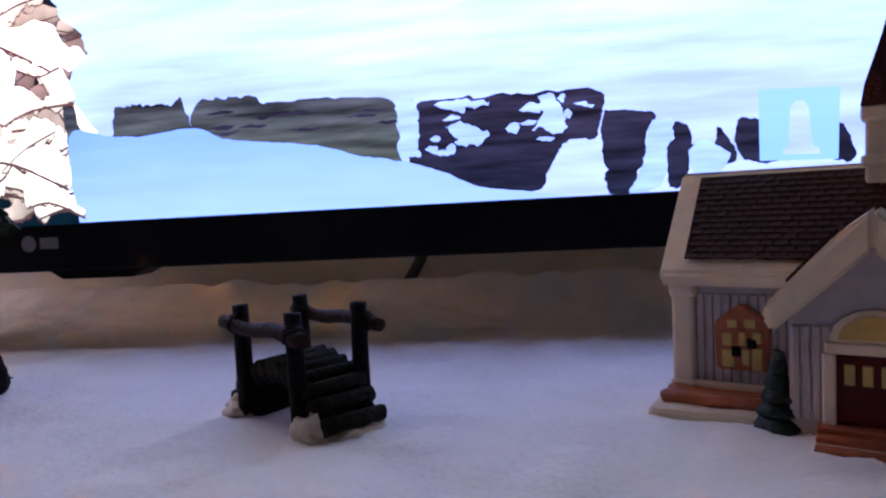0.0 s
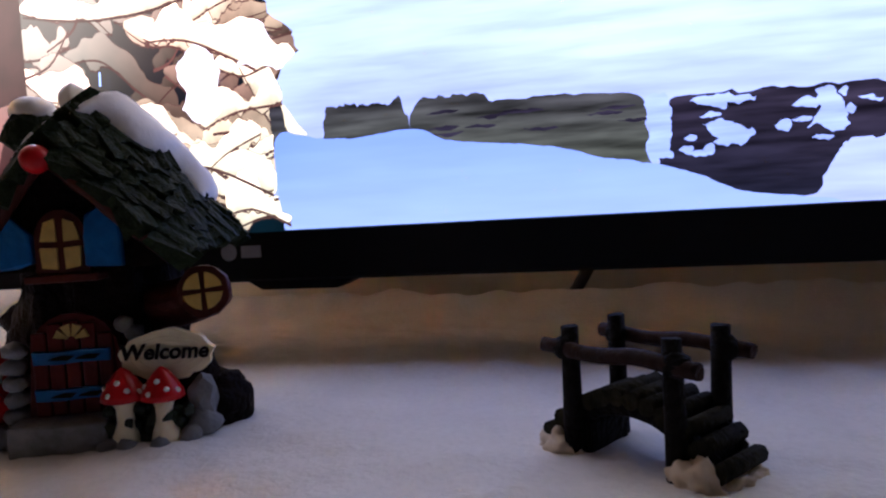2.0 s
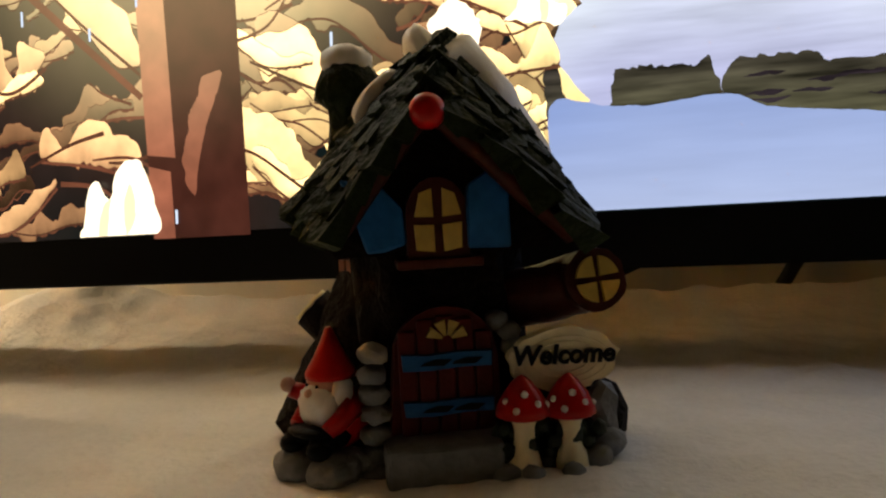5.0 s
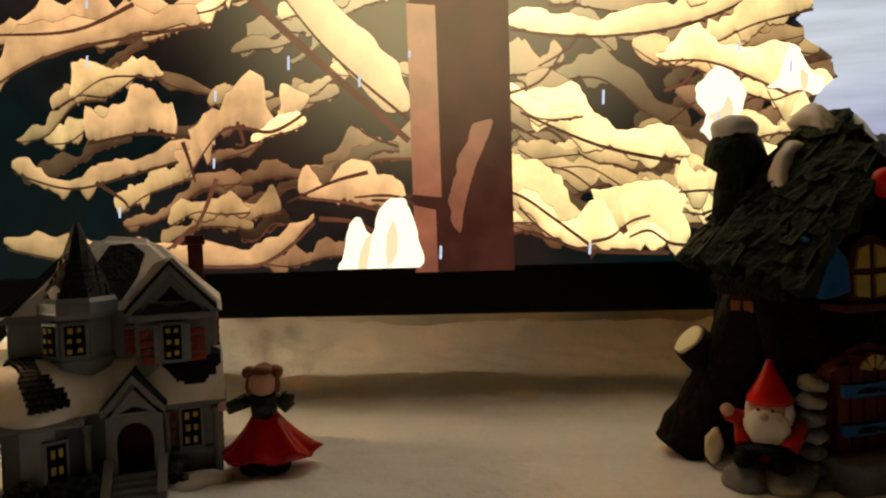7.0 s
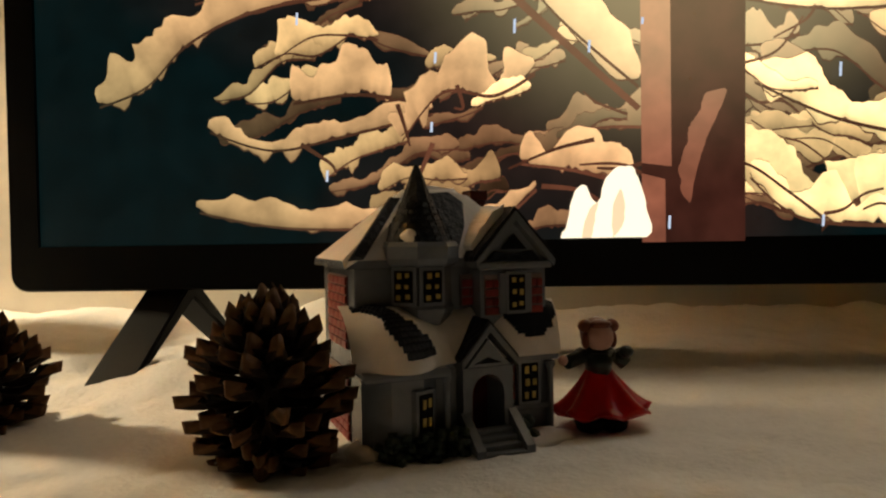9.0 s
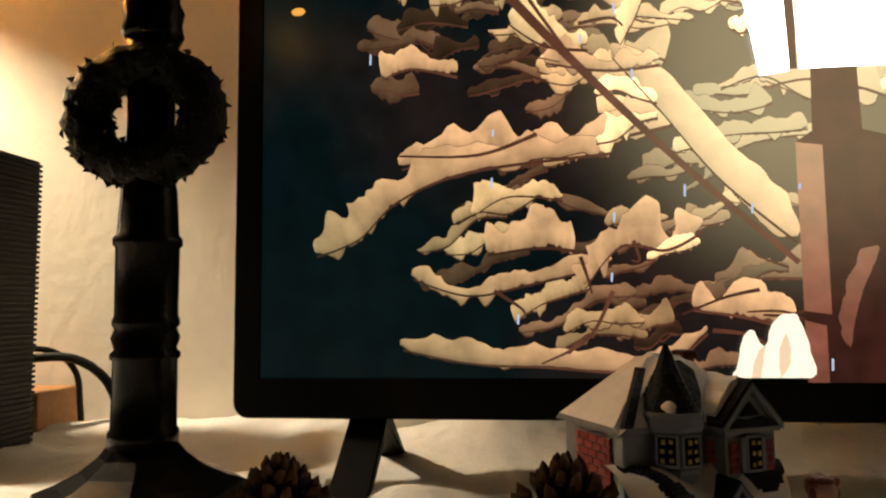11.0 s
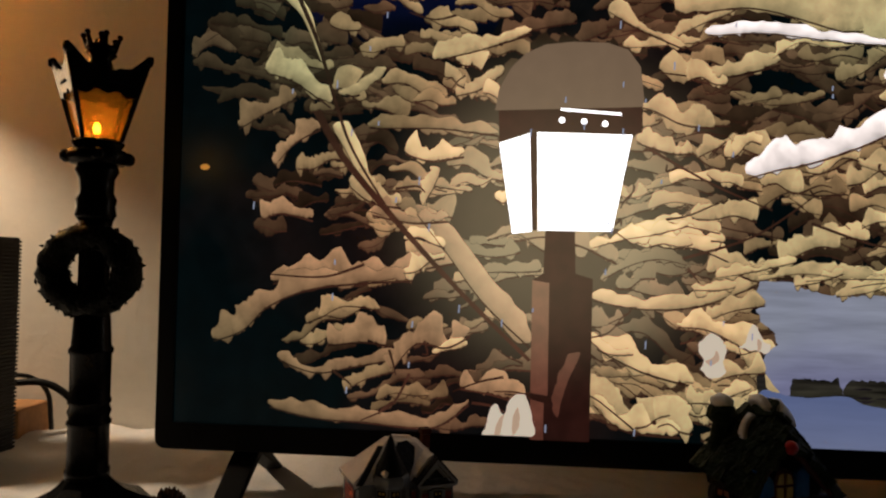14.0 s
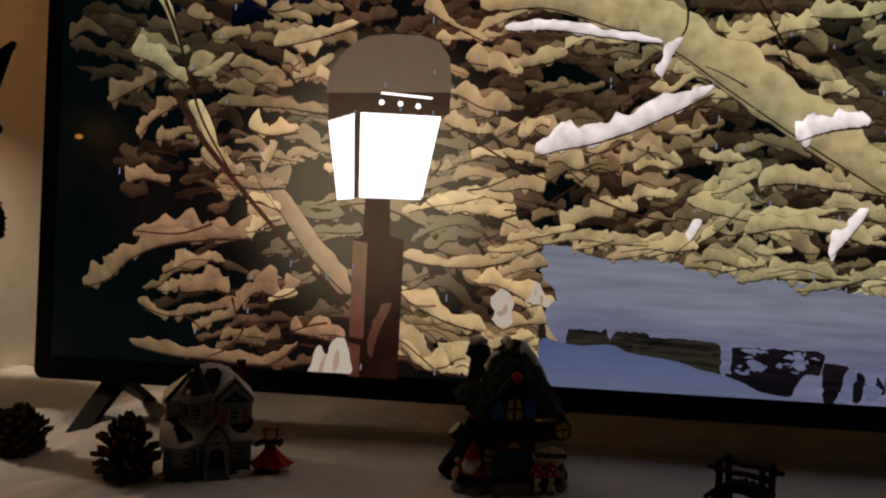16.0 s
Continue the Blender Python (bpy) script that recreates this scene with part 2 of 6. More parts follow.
def snow_height(x, y):
    def hill(cx, cy, rx, ry, h):
        return h * math.exp(-((x - cx) / rx) ** 2 - ((y - cy) / ry) ** 2)

    z = SNOW
    z += hill(-0.585, 0.425, 0.055, 0.055, 0.026)
    z += hill(-0.85, 0.46, 0.16, 0.05, 0.008)
    z += hill(-0.735, 0.30, 0.05, 0.04, 0.004) + hill(-0.62, 0.275, 0.03, 0.03, 0.005)
    left = max(0.0, min(1.0, (-0.57 - x) / 0.06))
    lump = 1 + 0.45 * noise.noise(Vector((x * 14, 0, 3))) + 0.25 * noise.noise(Vector((x * 45, 0, 5)))
    z += (0.0120 - 0.0075 * left) * lump * math.exp(-(((y - 0.458 - 0.008 * noise.noise(Vector((x * 8, 1, 1)))) / 0.026) ** 2))
    z += 0.004 * noise.noise(Vector((x * 9, y * 9, 1))) * min(1, max(0.12, (y - 0.24) * 8))
    z += 0.0095 * left * noise.noise(Vector((x * 17, y * 17, 4))) * max(0.0, min(1.0, (y - 0.215) * 20))
    z += 0.0016 * noise.noise(Vector((x * 60, y * 60, 2))) + 0.0007 * noise.noise(Vector((x * 190, y * 190, 7)))
    return z + 0.0004 * noise.noise(Vector((x * 520, y * 520, 9)))


def snow_blanket():
    b = BM()
    xs = np.concatenate([np.linspace(-1.49, -0.86, 60, endpoint=False), np.linspace(-0.86, 0.16, 400, endpoint=False), np.linspace(0.16, 0.89, 60)])
    ys = np.linspace(-0.068, 0.497, 190)
    vs = [[b.verts.new((x, y, snow_height(x, y))) for x in xs] for y in ys]
    for j in range(len(ys) - 1):
        for i in range(len(xs) - 1):
            b.faces.new((vs[j][i], vs[j][i + 1], vs[j + 1][i + 1], vs[j + 1][i])).smooth = True
    low = [b.verts.new((x, y, 0.0152)) for x, y in ((xs[0], ys[0]), (xs[-1], ys[0]), (xs[-1], ys[-1]), (xs[0], ys[-1]))]
    b.faces.new([low[1], low[0]] + vs[0])
    b.faces.new([low[2], low[1]] + [r[-1] for r in vs])
    b.faces.new([low[3], low[2]] + vs[-1][::-1])
    b.faces.new([low[0], low[3]] + [r[0] for r in vs[::-1]])
    b.faces.new(low[::-1])
    tagged(part("snow_blanket", b, M_FLEECE), "soft white fleece snow blanket with lumps and folds", "blanket")


snow_blanket()


# ---- the picture on the screen ----
LX, LZ = -0.400, 0.242 + SNOW  # the bright lamp in the picture


def picture_mat(name, near, far, low, high, reach=0.16, halo=0.5, shaded=False, mottle=1.0):
    """Light of the picture: near the lamp one tone, further off another, each shape a little different."""
    m = bpy.data.materials.new(name)
    m.use_nodes = True
    nt = m.node_tree
    lk = nt.links.new
    b = nt.nodes["Principled BSDF"]
    b.inputs["Base Color"].default_value, b.inputs["Roughness"].default_value = (0.002, 0.002, 0.002, 1), 0.35
    b.inputs["Specular IOR Level"].default_value = 0.25
    co = nt.nodes.new("ShaderNodeTexCoord")
    geo = nt.nodes.new("ShaderNodeNewGeometry")
    dist = nt.nodes.new("ShaderNodeVectorMath")
    dist.operation = "DISTANCE"
    dist.inputs[1].default_value = (LX, 0.305, LZ)
    lk(co.outputs["Object"], dist.inputs[0])
    rng = nt.nodes.new("ShaderNodeMapRange")
    rng.inputs["From Min"].default_value, rng.inputs["From Max"].default_value = 0.03, reach * 2.2
    lk(dist.outputs["Value"], rng.inputs["Value"])
    big = nt.nodes.new("ShaderNodeTexNoise")
    big.inputs["Scale"].default_value = 9
    lk(co.outputs["Object"], big.inputs["Vector"])
    sm = nt.nodes.new("ShaderNodeMath")
    sm.operation = "MULTIPLY_ADD"
    sm.inputs[1].default_value, sm.inputs[2].default_value = 1.6, -0.8
    lk(big.outputs["Fac"], sm.inputs[0])
    ad = nt.nodes.new("ShaderNodeMath")
    ad.operation, ad.use_clamp = "ADD", True
    lk(rng.outputs["Result"], ad.inputs[0])
    lk(sm.outputs[0], ad.inputs[1])
    mix = nt.nodes.new("ShaderNodeMix")
    mix.data_type = "RGBA"
    mix.inputs[6].default_value, mix.inputs[7].default_value = (*near, 1), (*far, 1)
    lk(ad.outputs[0], mix.inputs[0])
    isl = nt.nodes.new("ShaderNodeMapRange")
    isl.inputs["To Min"].default_value, isl.inputs["To Max"].default_value = low, high
    own = nt.nodes.new("ShaderNodeObjectInfo")
    both, frac = nt.nodes.new("ShaderNodeMath"), nt.nodes.new("ShaderNodeMath")
    both.operation, frac.operation = "ADD", "FRACT"
    lk(geo.outputs["Random Per Island"], both.inputs[0])
    lk(own.outputs["Random"], both.inputs[1])
    lk(both.outputs[0], frac.inputs[0])
    lk(frac.outputs[0], isl.inputs["Value"])
    fin = nt.nodes.new("ShaderNodeTexNoise")
    fin.inputs["Scale"].default_value, fin.inputs["Detail"].default_value = 70, 4
    lk(co.outputs["Object"], fin.inputs["Vector"])
    fm = nt.nodes.new("ShaderNodeMapRange")
    fm.inputs["From Min"].default_value, fm.inputs["From Max"].default_value = 0.3, 0.7
    fm.inputs["To Min"].default_value, fm.inputs["To Max"].default_value = 1 - 0.28 * mottle, 1 + 0.2 * mottle
    lk(fin.outputs["Fac"], fm.inputs["Value"])
    mu = nt.nodes.new("ShaderNodeMath")
    mu.operation = "MULTIPLY"
    lk(isl.outputs["Result"], mu.inputs[0])
    lk(fm.outputs["Result"], mu.inputs[1])
    sc = nt.nodes.new("ShaderNodeVectorMath")
    sc.operation = "SCALE"
    lk(mix.outputs[2], sc.inputs[0])
    if shaded:
        at, m2 = nt.nodes.new("ShaderNodeAttribute"), nt.nodes.new("ShaderNodeMath")
        at.attribute_name, m2.operation = "shade", "MULTIPLY"
        lk(mu.outputs[0], m2.inputs[0])
        lk(at.outputs["Fac"], m2.inputs[1])
        lk(m2.outputs[0], sc.inputs["Scale"])
    else:
        lk(mu.outputs[0], sc.inputs["Scale"])
    h1 = nt.nodes.new("ShaderNodeMapRange")
    h1.interpolation_type = "SMOOTHERSTEP"
    h1.inputs["From Min"].default_value, h1.inputs["From Max"].default_value = 0.035, 0.17
    h1.inputs["To Min"].default_value, h1.inputs["To Max"].default_value = halo, 0.0
    lk(dist.outputs["Value"], h1.inputs["Value"])
    hal = nt.nodes.new("ShaderNodeVectorMath")
    hal.operation = "SCALE"
    hal.inputs[0].default_value = (1.0, 0.79, 0.40)
    lk(h1.outputs["Result"], hal.inputs["Scale"])
    tot = nt.nodes.new("ShaderNodeVectorMath")
    tot.operation = "ADD"
    lk(sc.outputs[0], tot.inputs[0])
    lk(hal.outputs[0], tot.inputs[1])
    lk(tot.outputs[0], b.inputs["Emission Color"])
    b.inputs["Emission Strength"].default_value = 1.75
    return m


P_NIGHT = picture_mat("picture_night", (0.024, 0.009, 0.006), (0.0009, 0.0032, 0.0034), 0.8, 1.0, 0.085, 0.16)
P_FAR = picture_mat("picture_far_snow", (0.18, 0.080, 0.036), (0.078, 0.066, 0.031), 0.12, 1.15, 0.21, 0.42, True)
P_MID = picture_mat("picture_mid_snow", (0.55, 0.29, 0.12), (0.34, 0.29, 0.125), 0.4, 1.15, 0.21, 0.46, True)
P_NEAR = picture_mat("picture_near_snow", (0.95, 0.56, 0.24), (0.66, 0.57, 0.25), 0.65, 1.15, 0.20, 0.42, True)
P_ROSE = picture_mat("picture_rose_snow", (0.50, 0.255, 0.115), (0.27, 0.185, 0.08), 0.75, 1.15, 0.20, 0.42, True)
P_BRIGHT = picture_mat("picture_bright_snow", (1.5, 1.25, 1.05), (1.5, 1.30, 1.12), 0.9, 1.1, 0.17, 0.1, True)
P_TWIG = picture_mat("picture_twig", (0.070, 0.021, 0.011), (0.026, 0.016, 0.008), 0.6, 1.2, 0.17, 0.08)
P_POST = picture_mat("picture_post", (0.052, 0.013, 0.008), (0.010, 0.004, 0.003), 0.8, 1.1, 0.10, 0.07)
P_POSTLIT = picture_mat("picture_post_edge", (0.17, 0.055, 0.028), (0.075, 0.022, 0.016), 0.9, 1.1, 0.12, 0.18)
P_CAP = picture_mat("picture_cap_snow", (0.21, 0.135, 0.075), (0.21, 0.135, 0.075), 0.95, 1.0, 0.17, 0.05, False, 0.15)
P_LAMP = glow("picture_lamp_light", (1.0, 0.95, 0.88), 6.0)
P_SPARK = glow("screen_flame_glint", (1.0, 0.42, 0.06), 0.9)
P_LUMP = glow("picture_lit_lump", (1.0, 0.82, 0.58), 1.25)
P_FOLD = glow("picture_lump_fold", (0.92, 0.62, 0.38), 1.0)
P_FLAKE = glow("picture_snowflake", (0.62, 0.68, 0.85), 0.8)
PY = 0.3046


def stroke(b, pts, width, layer, lumps=0.5, tw=None, taper=0.35):
    """A snow-laden branch: humps of snow above, a few drips below; a dark twig under it goes into tw."""
    line = curve([(x * MM, 0, z * MM + SNOW) for x, z in pts], max(9, int(60 / len(pts))))
    n = len(line)
    seed = random.random() * 50
    y = PY - 0.00012 * layer - random.random() * 0.00008
    cols = []
    tone = b.verts.layers.float.get("shade") or b.verts.layers.float.new("shade")
    for i, p in enumerate(line):
        t = i / (n - 1)
        d = (line[min(i + 1, n - 1)] - line[max(i - 1, 0)]).normalized()
        nrm = Vector((-d.z, 0, d.x))
        if nrm.z < 0:
            nrm = -nrm
        end = min(1, t * 7 + 0.12) ** 0.7 * min(1, (1 - t) * 7 + 0.1) ** 0.7
        w = width * MM * end * (1 - taper * t)
        s = p.x * 60 + p.z * 40 + seed
        hump = noise.noise(Vector((s, seed, 0))) + 0.6 * math.tanh(2.5 * noise.noise(Vector((s * 1.25, seed, 4)))) + 0.30 * noise.noise(Vector((s * 4, seed, 6))) + 0.13 * noise.noise(Vector((s * 13, seed, 7)))
        drip = max(0.0, math.tanh(3.2 * (noise.noise(Vector((s * 1.5, seed, 8))) - 0.12))) * 1.0 + 0.40 * noise.noise(Vector((s * 7, seed, 9)))
        w_up = max(w * (0.54 + 1.05 * lumps * hump), 0.0004)
        w_dn = max(w * (0.24 + 0.85 * lumps * drip), 0.0002)
        rows = ((0.0, 0.48), (0.35, 0.80), (1.0, 1.06 + 0.25 * noise.noise(Vector((s * 1.3, seed, 12)))))
        top, low = Vector((p.x + nrm.x * w_up, y, p.z + nrm.z * w_up)), Vector((p.x, y, p.z - w_dn))
        col = []
        for f, light in rows:
            v = b.verts.new(low.lerp(top, f))
            v[tone] = light
            col.append(v)
        cols.append(col)
    for c0, c1 in zip(cols, cols[1:]):
        for k in (0, 1):
            b.faces.new((c0[k], c1[k], c1[k + 1], c0[k + 1]))
    if tw is not None:
        rim = [[tw.verts.new((c[k].co.x, y + 0.00003, c[k].co.z + e)) for k, e in ((0, -0.0008), (2, 0.0003))] for c in cols[1:]]
        for c0, c1 in zip(rim, rim[1:]):
            tw.faces.new((c0[0], c1[0], c1[1], c0[1]))
        thick = min(0.0016, max(0.0007, width * MM * 0.08))
        va = [tw.verts.new((p.x, y - 0.00006, p.z - width * MM * 0.24 + thick * 0.5)) for p in line[1:]]
        vb = [tw.verts.new((p.x, y - 0.00006, p.z - width * MM * 0.24 - thick * (0.3 + 0.5 * i / n))) for i, p in enumerate(line[1:])]
        for i in range(len(va) - 1):
            tw.faces.new((vb[i], vb[i + 1], va[i + 1], va[i]))


def flat(b, layer, *pts):
    y = PY - 0.00012 * layer
    b.faces.new([b.verts.new((x * MM, y, z * MM + SNOW)) for x, z in pts])


def twig(b, layer, width, *pts):
    line = curve([(x * MM, 0, z * MM + SNOW) for x, z in pts], 6)
    y = PY - 0.00012 * layer
    va, vb = [], []
    for i, p in enumerate(line):
        d = (line[min(i + 1, len(line) - 1)] - line[max(i - 1, 0)]).normalized()
        w = width * MM * (1 - 0.6 * i / len(line)) / 2
        va.append(b.verts.new((p.x - d.z * w, y, p.z + d.x * w)))
        vb.append(b.verts.new((p.x + d.z * w, y, p.z - d.x * w)))
    for i in range(len(line) - 1):
        b.faces.new((vb[i], vb[i + 1], va[i + 1], va[i]))


def inside(x, z):
    return -716 < x < 188 and 66 < z < 572


def valley_top(x):
    """The upper edge of the daylit snowfield in the low corner of the picture."""
    return 192 - 0.105 * (x + 235)


def in_valley(x, z):
    return x > -228 and z < valley_top(x) - 6


def valley_mat(name, low, high, z0, z1, streak=0.12, strength=1.0, mottle=14.0):
    """Light of the daylit snowfield: one tone at the foot, another above, with long faint drifts."""
    m = bpy.data.materials.new(name)
    m.use_nodes = True
    nt = m.node_tree
    lk = nt.links.new
    b = nt.nodes["Principled BSDF"]
    b.inputs["Base Color"].default_value, b.inputs["Roughness"].default_value = (0.002, 0.002, 0.002, 1), 0.35
    b.inputs["Specular IOR Level"].default_value = 0.25
    co, sep = nt.nodes.new("ShaderNodeTexCoord"), nt.nodes.new("ShaderNodeSeparateXYZ")
    lk(co.outputs["Object"], sep.inputs[0])
    grad = nt.nodes.new("ShaderNodeMapRange")
    grad.inputs["From Min"].default_value, grad.inputs["From Max"].default_value = z0 * MM + SNOW, z1 * MM + SNOW
    lk(sep.outputs["Z"], grad.inputs["Value"])
    mp = nt.nodes.new("ShaderNodeMapping")
    mp.inputs["Rotation"].default_value, mp.inputs["Scale"].default_value = (0, radians(5), 0), (mottle, 1, mottle * 9)
    lk(co.outputs["Object"], mp.inputs["Vector"])
    drift = nt.nodes.new("ShaderNodeTexNoise")
    drift.inputs["Scale"].default_value, drift.inputs["Detail"].default_value = 1.0, 5
    lk(mp.outputs[0], drift.inputs["Vector"])
    wide = nt.nodes.new("ShaderNodeTexNoise")
    wide.inputs["Scale"].default_value = 11
    lk(co.outputs["Object"], wide.inputs["Vector"])
    mix = nt.nodes.new("ShaderNodeMix")
    mix.data_type = "RGBA"
    mix.inputs[6].default_value, mix.inputs[7].default_value = (*low, 1), (*high, 1)
    sh = nt.nodes.new("ShaderNodeMath")
    sh.operation, sh.use_clamp = "MULTIPLY_ADD", True
    sh.inputs[1].default_value = 0.9
    off = nt.nodes.new("ShaderNodeMath")
    off.operation = "SUBTRACT"
    off.inputs[1].default_value = 0.45
    lk(wide.outputs["Fac"], sh.inputs[0])
    lk(grad.outputs["Result"], off.inputs[0])
    lk(off.outputs[0], sh.inputs[2])
    lk(sh.outputs[0], mix.inputs[0])
    amp = nt.nodes.new("ShaderNodeMapRange")
    amp.inputs["From Min"].default_value, amp.inputs["From Max"].default_value = 0.3, 0.7
    amp.inputs["To Min"].default_value, amp.inputs["To Max"].default_value = 1 - streak, 1 + streak
    lk(drift.outputs["Fac"], amp.inputs["Value"])
    sc = nt.nodes.new("ShaderNodeVectorMath")
    sc.operation = "SCALE"
    lk(mix.outputs[2], sc.inputs[0])
    lk(amp.outputs["Result"], sc.inputs["Scale"])
    lk(sc.outputs[0], b.inputs["Emission Color"])
    b.inputs["Emission Strength"].default_value = strength
    return m


P_FIELD = valley_mat("picture_snowfield", (0.335, 0.33, 0.50), (0.46, 0.475, 0.54), 100, 150, 0.20)
P_BANK = valley_mat("picture_snow_bank", (0.275, 0.31, 0.47), (0.18, 0.23, 0.43), 62, 104, 0.06)
P_ROCK = valley_mat("picture_grey_rock", (0.056, 0.052, 0.027), (0.034, 0.027, 0.022), 80, 118, 0.75, 1.0, 26.0)
P_DARKROCK = valley_mat("picture_dark_rock", (0.008, 0.007, 0.010), (0.019, 0.013, 0.016), 64, 108, 0.7, 1.0, 30.0)
P_DRIFT = valley_mat("picture_rock_snow", (0.26, 0.29, 0.46), (0.34, 0.35, 0.52), 66, 120, 0.2, 1.0, 30.0)
P_NAVY = valley_mat("picture_navy_sky", (0.0012, 0.0035, 0.0060), (0.006, 0.009, 0.046), 380, 450, 0.3)
P_PANEL = valley_mat("picture_pale_panel", (0.22, 0.30, 0.45), (0.25, 0.32, 0.44), 70, 104, 0.03)


def patch(screen, name, material, layer, pts, rough=1.2, label="", steps=9):
    """A flat shape of the picture with a smooth but uneven outline."""
    ring = curve([(x, 0, z) for x, z in pts] + [(*pts[0][:1], 0, pts[0][1])], steps)[:-1]
    y = PY - 0.00012 * layer
    b = BM()
    vs = []
    for p in ring:
        j = noise.noise_vector(Vector((p.x * 0.16, layer, p.z * 0.16))) * rough + noise.noise_vector(Vector((p.x * 0.55, layer, p.z * 0.55))) * rough * 0.8
        vs.append(b.verts.new(((p.x + j.x) * MM, y, (max(62.5, min(p.z + j.z, 570)) * MM) + SNOW)))
    f = b.faces.new(vs)
    f.normal_update()
    if f.normal.y > 0:
        f.normal_flip()
    return part(name, b, material, screen, label)


def valley(screen):
    """The daylit snowfield with a dark rock ledge that fills the low corner of the picture."""
    top = [(x, valley_top(x) + 4 * math.sin(x * 0.07)) for x in range(188, -236, -47)]
    patch(screen, "snowfield", P_FIELD, 16.0, [(-232, 60), (-120, 60), (20, 60), (120, 60), (190, 60), (190, 100), *top, (-242, 170), (-226, 148), (-238, 126), (-224, 104), (-240, 82)], 3.0, "picture of a daylit snowfield")
    # ledge: grey rock with snow gaps, then darker rock under an overhang
    grey = "picture of a grey-green rock ledge"
    patch(screen, "rock_ledge", P_ROCK, 16.6, [(-240, 100), (-241, 122), (-236, 122), (-233, 100)], 1.5, grey)
    patch(screen, "rock_ledge", P_ROCK, 16.6, [(-216, 98), (-215, 113), (-210, 117), (-196, 116.5), (-184, 115), (-179, 117), (-177, 98)], 1.5, grey)
    patch(screen, "rock_ledge", P_ROCK, 16.6, [(-175, 97), (-173, 114), (-160, 116), (-145, 116), (-137, 113), (-112, 113), (-80, 110), (-76, 98), (-78, 78), (-112, 84), (-150, 92)], 1.5, grey)
    dark = "picture of dark snow-streaked rock"
    patch(screen, "rock_face", P_DARKROCK, 16.7, [(-66, 108), (-40, 108), (-14, 108), (12, 107), (13, 97), (11, 88), (-2, 87), (-8, 78), (-17, 66), (-45, 64), (-60, 76), (-72, 80), (-68, 96)], 1.6, dark)
    patch(screen, "rock_face", P_DARKROCK, 16.7, [(14, 99), (24, 98), (35, 95), (31, 87), (29, 73), (15, 74), (13, 88)], 1.0, dark)
    patch(screen, "rock_face", P_DARKROCK, 16.7, [(14, 73), (20, 74), (27, 72), (24, 63), (15, 63)], 1.4, dark)
    patch(screen, "rock_face", P_DARKROCK, 16.7, [(39, 78), (43, 90), (48, 89), (50, 82), (58, 80), (60, 88), (66, 80), (66, 74), (56, 72), (50, 76), (46, 66), (40, 64)], 1.6, dark)
    patch(screen, "rock_face", P_DARKROCK, 16.7, [(66, 82), (68, 91), (76, 90), (92, 86), (108, 86), (112, 72), (96, 74), (80, 72), (70, 74)], 1.4, dark)
    # ledges of snow on the rock
    snow = "picture of snow lying on rock"
    patch(screen, "rock_snow", P_DRIFT, 17.0, [(-77, 106), (-74, 110), (-68, 109), (-66, 98), (-68, 90), (-67, 84), (-71, 83), (-74, 82), (-77, 88), (-75, 96)], 1.2, snow)
    patch(screen, "rock_snow", P_DRIFT, 17.0, [(-54, 95), (-48, 98), (-42, 95), (-36, 92), (-40, 88), (-50, 90)], 1.6, snow)
    patch(screen, "rock_snow", P_DRIFT, 17.0, [(-13, 106), (-7, 107), (-4, 100), (-2, 92), (-8, 90), (-12, 93), (-16, 92), (-12, 99)], 1.4, snow)
    patch(screen, "rock_snow", P_DRIFT, 17.0, [(-60, 106), (-50, 107), (-36, 106), (-38, 104), (-52, 103)], 1.8, snow)
    patch(screen, "rock_snow", P_DRIFT, 17.0, [(33, 92), (42, 92), (40, 80), (37, 66), (28, 62), (24, 63), (29, 74), (31, 86)], 1.2, snow)
    patch(screen, "rock_snow", P_DRIFT, 17.0, [(48, 79), (52, 83), (58, 81), (64, 76), (60, 68), (50, 68)], 1.4, snow)
    rnd = random.Random(31)
    for _ in range(16):
        x, z = rnd.uniform(-62, 8), rnd.uniform(84, 105)
        w, h = rnd.uniform(1.5, 5), rnd.uniform(0.8, 2.4)
        patch(screen, "rock_snow", P_DRIFT, 17.1, [(x - w, z), (x, z + h), (x + w, z + h * 0.4), (x + w * 0.6, z - h), (x - w * 0.4, z - h * 0.6)], 1.0, "", 4)
    for _ in range(12):
        x, z = rnd.uniform(-170, -80), rnd.uniform(98, 110)
        patch(screen, "rock_shadow", P_DARKROCK, 16.8, [(x - 7, z), (x, z + 0.8), (x + 8, z + 0.3), (x + 2, z - 0.9)], 1.0, "", 4)
    # bank of snow before the ledge
    crest = [(-238, 106), (-217, 103), (-200, 102), (-178, 104), (-170, 103), (-160, 98), (-148, 96), (-128, 94), (-110, 91), (-95, 86), (-78, 83), (-60, 78), (-50, 73), (-40, 69), (-20, 66), (-4, 63), (4, 60)]
    patch(screen, "snow_bank", P_BANK, 17.4, [(-237, 60), (-120, 59), (-20, 59), (4, 59), *crest[::-1], (-240, 84)], 0.5, "picture of a smooth bank of blue snow")
    # pale square mark printed over the snowfield
    panel = BM()
    flat(panel, 17.6, (76, 102), (107, 101), (106, 72), (76, 73))
    panel = part("pale_panel", panel, P_PANEL, screen, "picture of a pale square panel")
    b = BM()
    flat(b, 17.8, (88, 94), (90, 96.5), (93, 96.5), (95, 94), (96.5, 78), (99, 77), (99, 74.5), (85, 75), (85, 77.5), (87, 78.5))
    part("panel_mark", b, P_FIELD, panel)


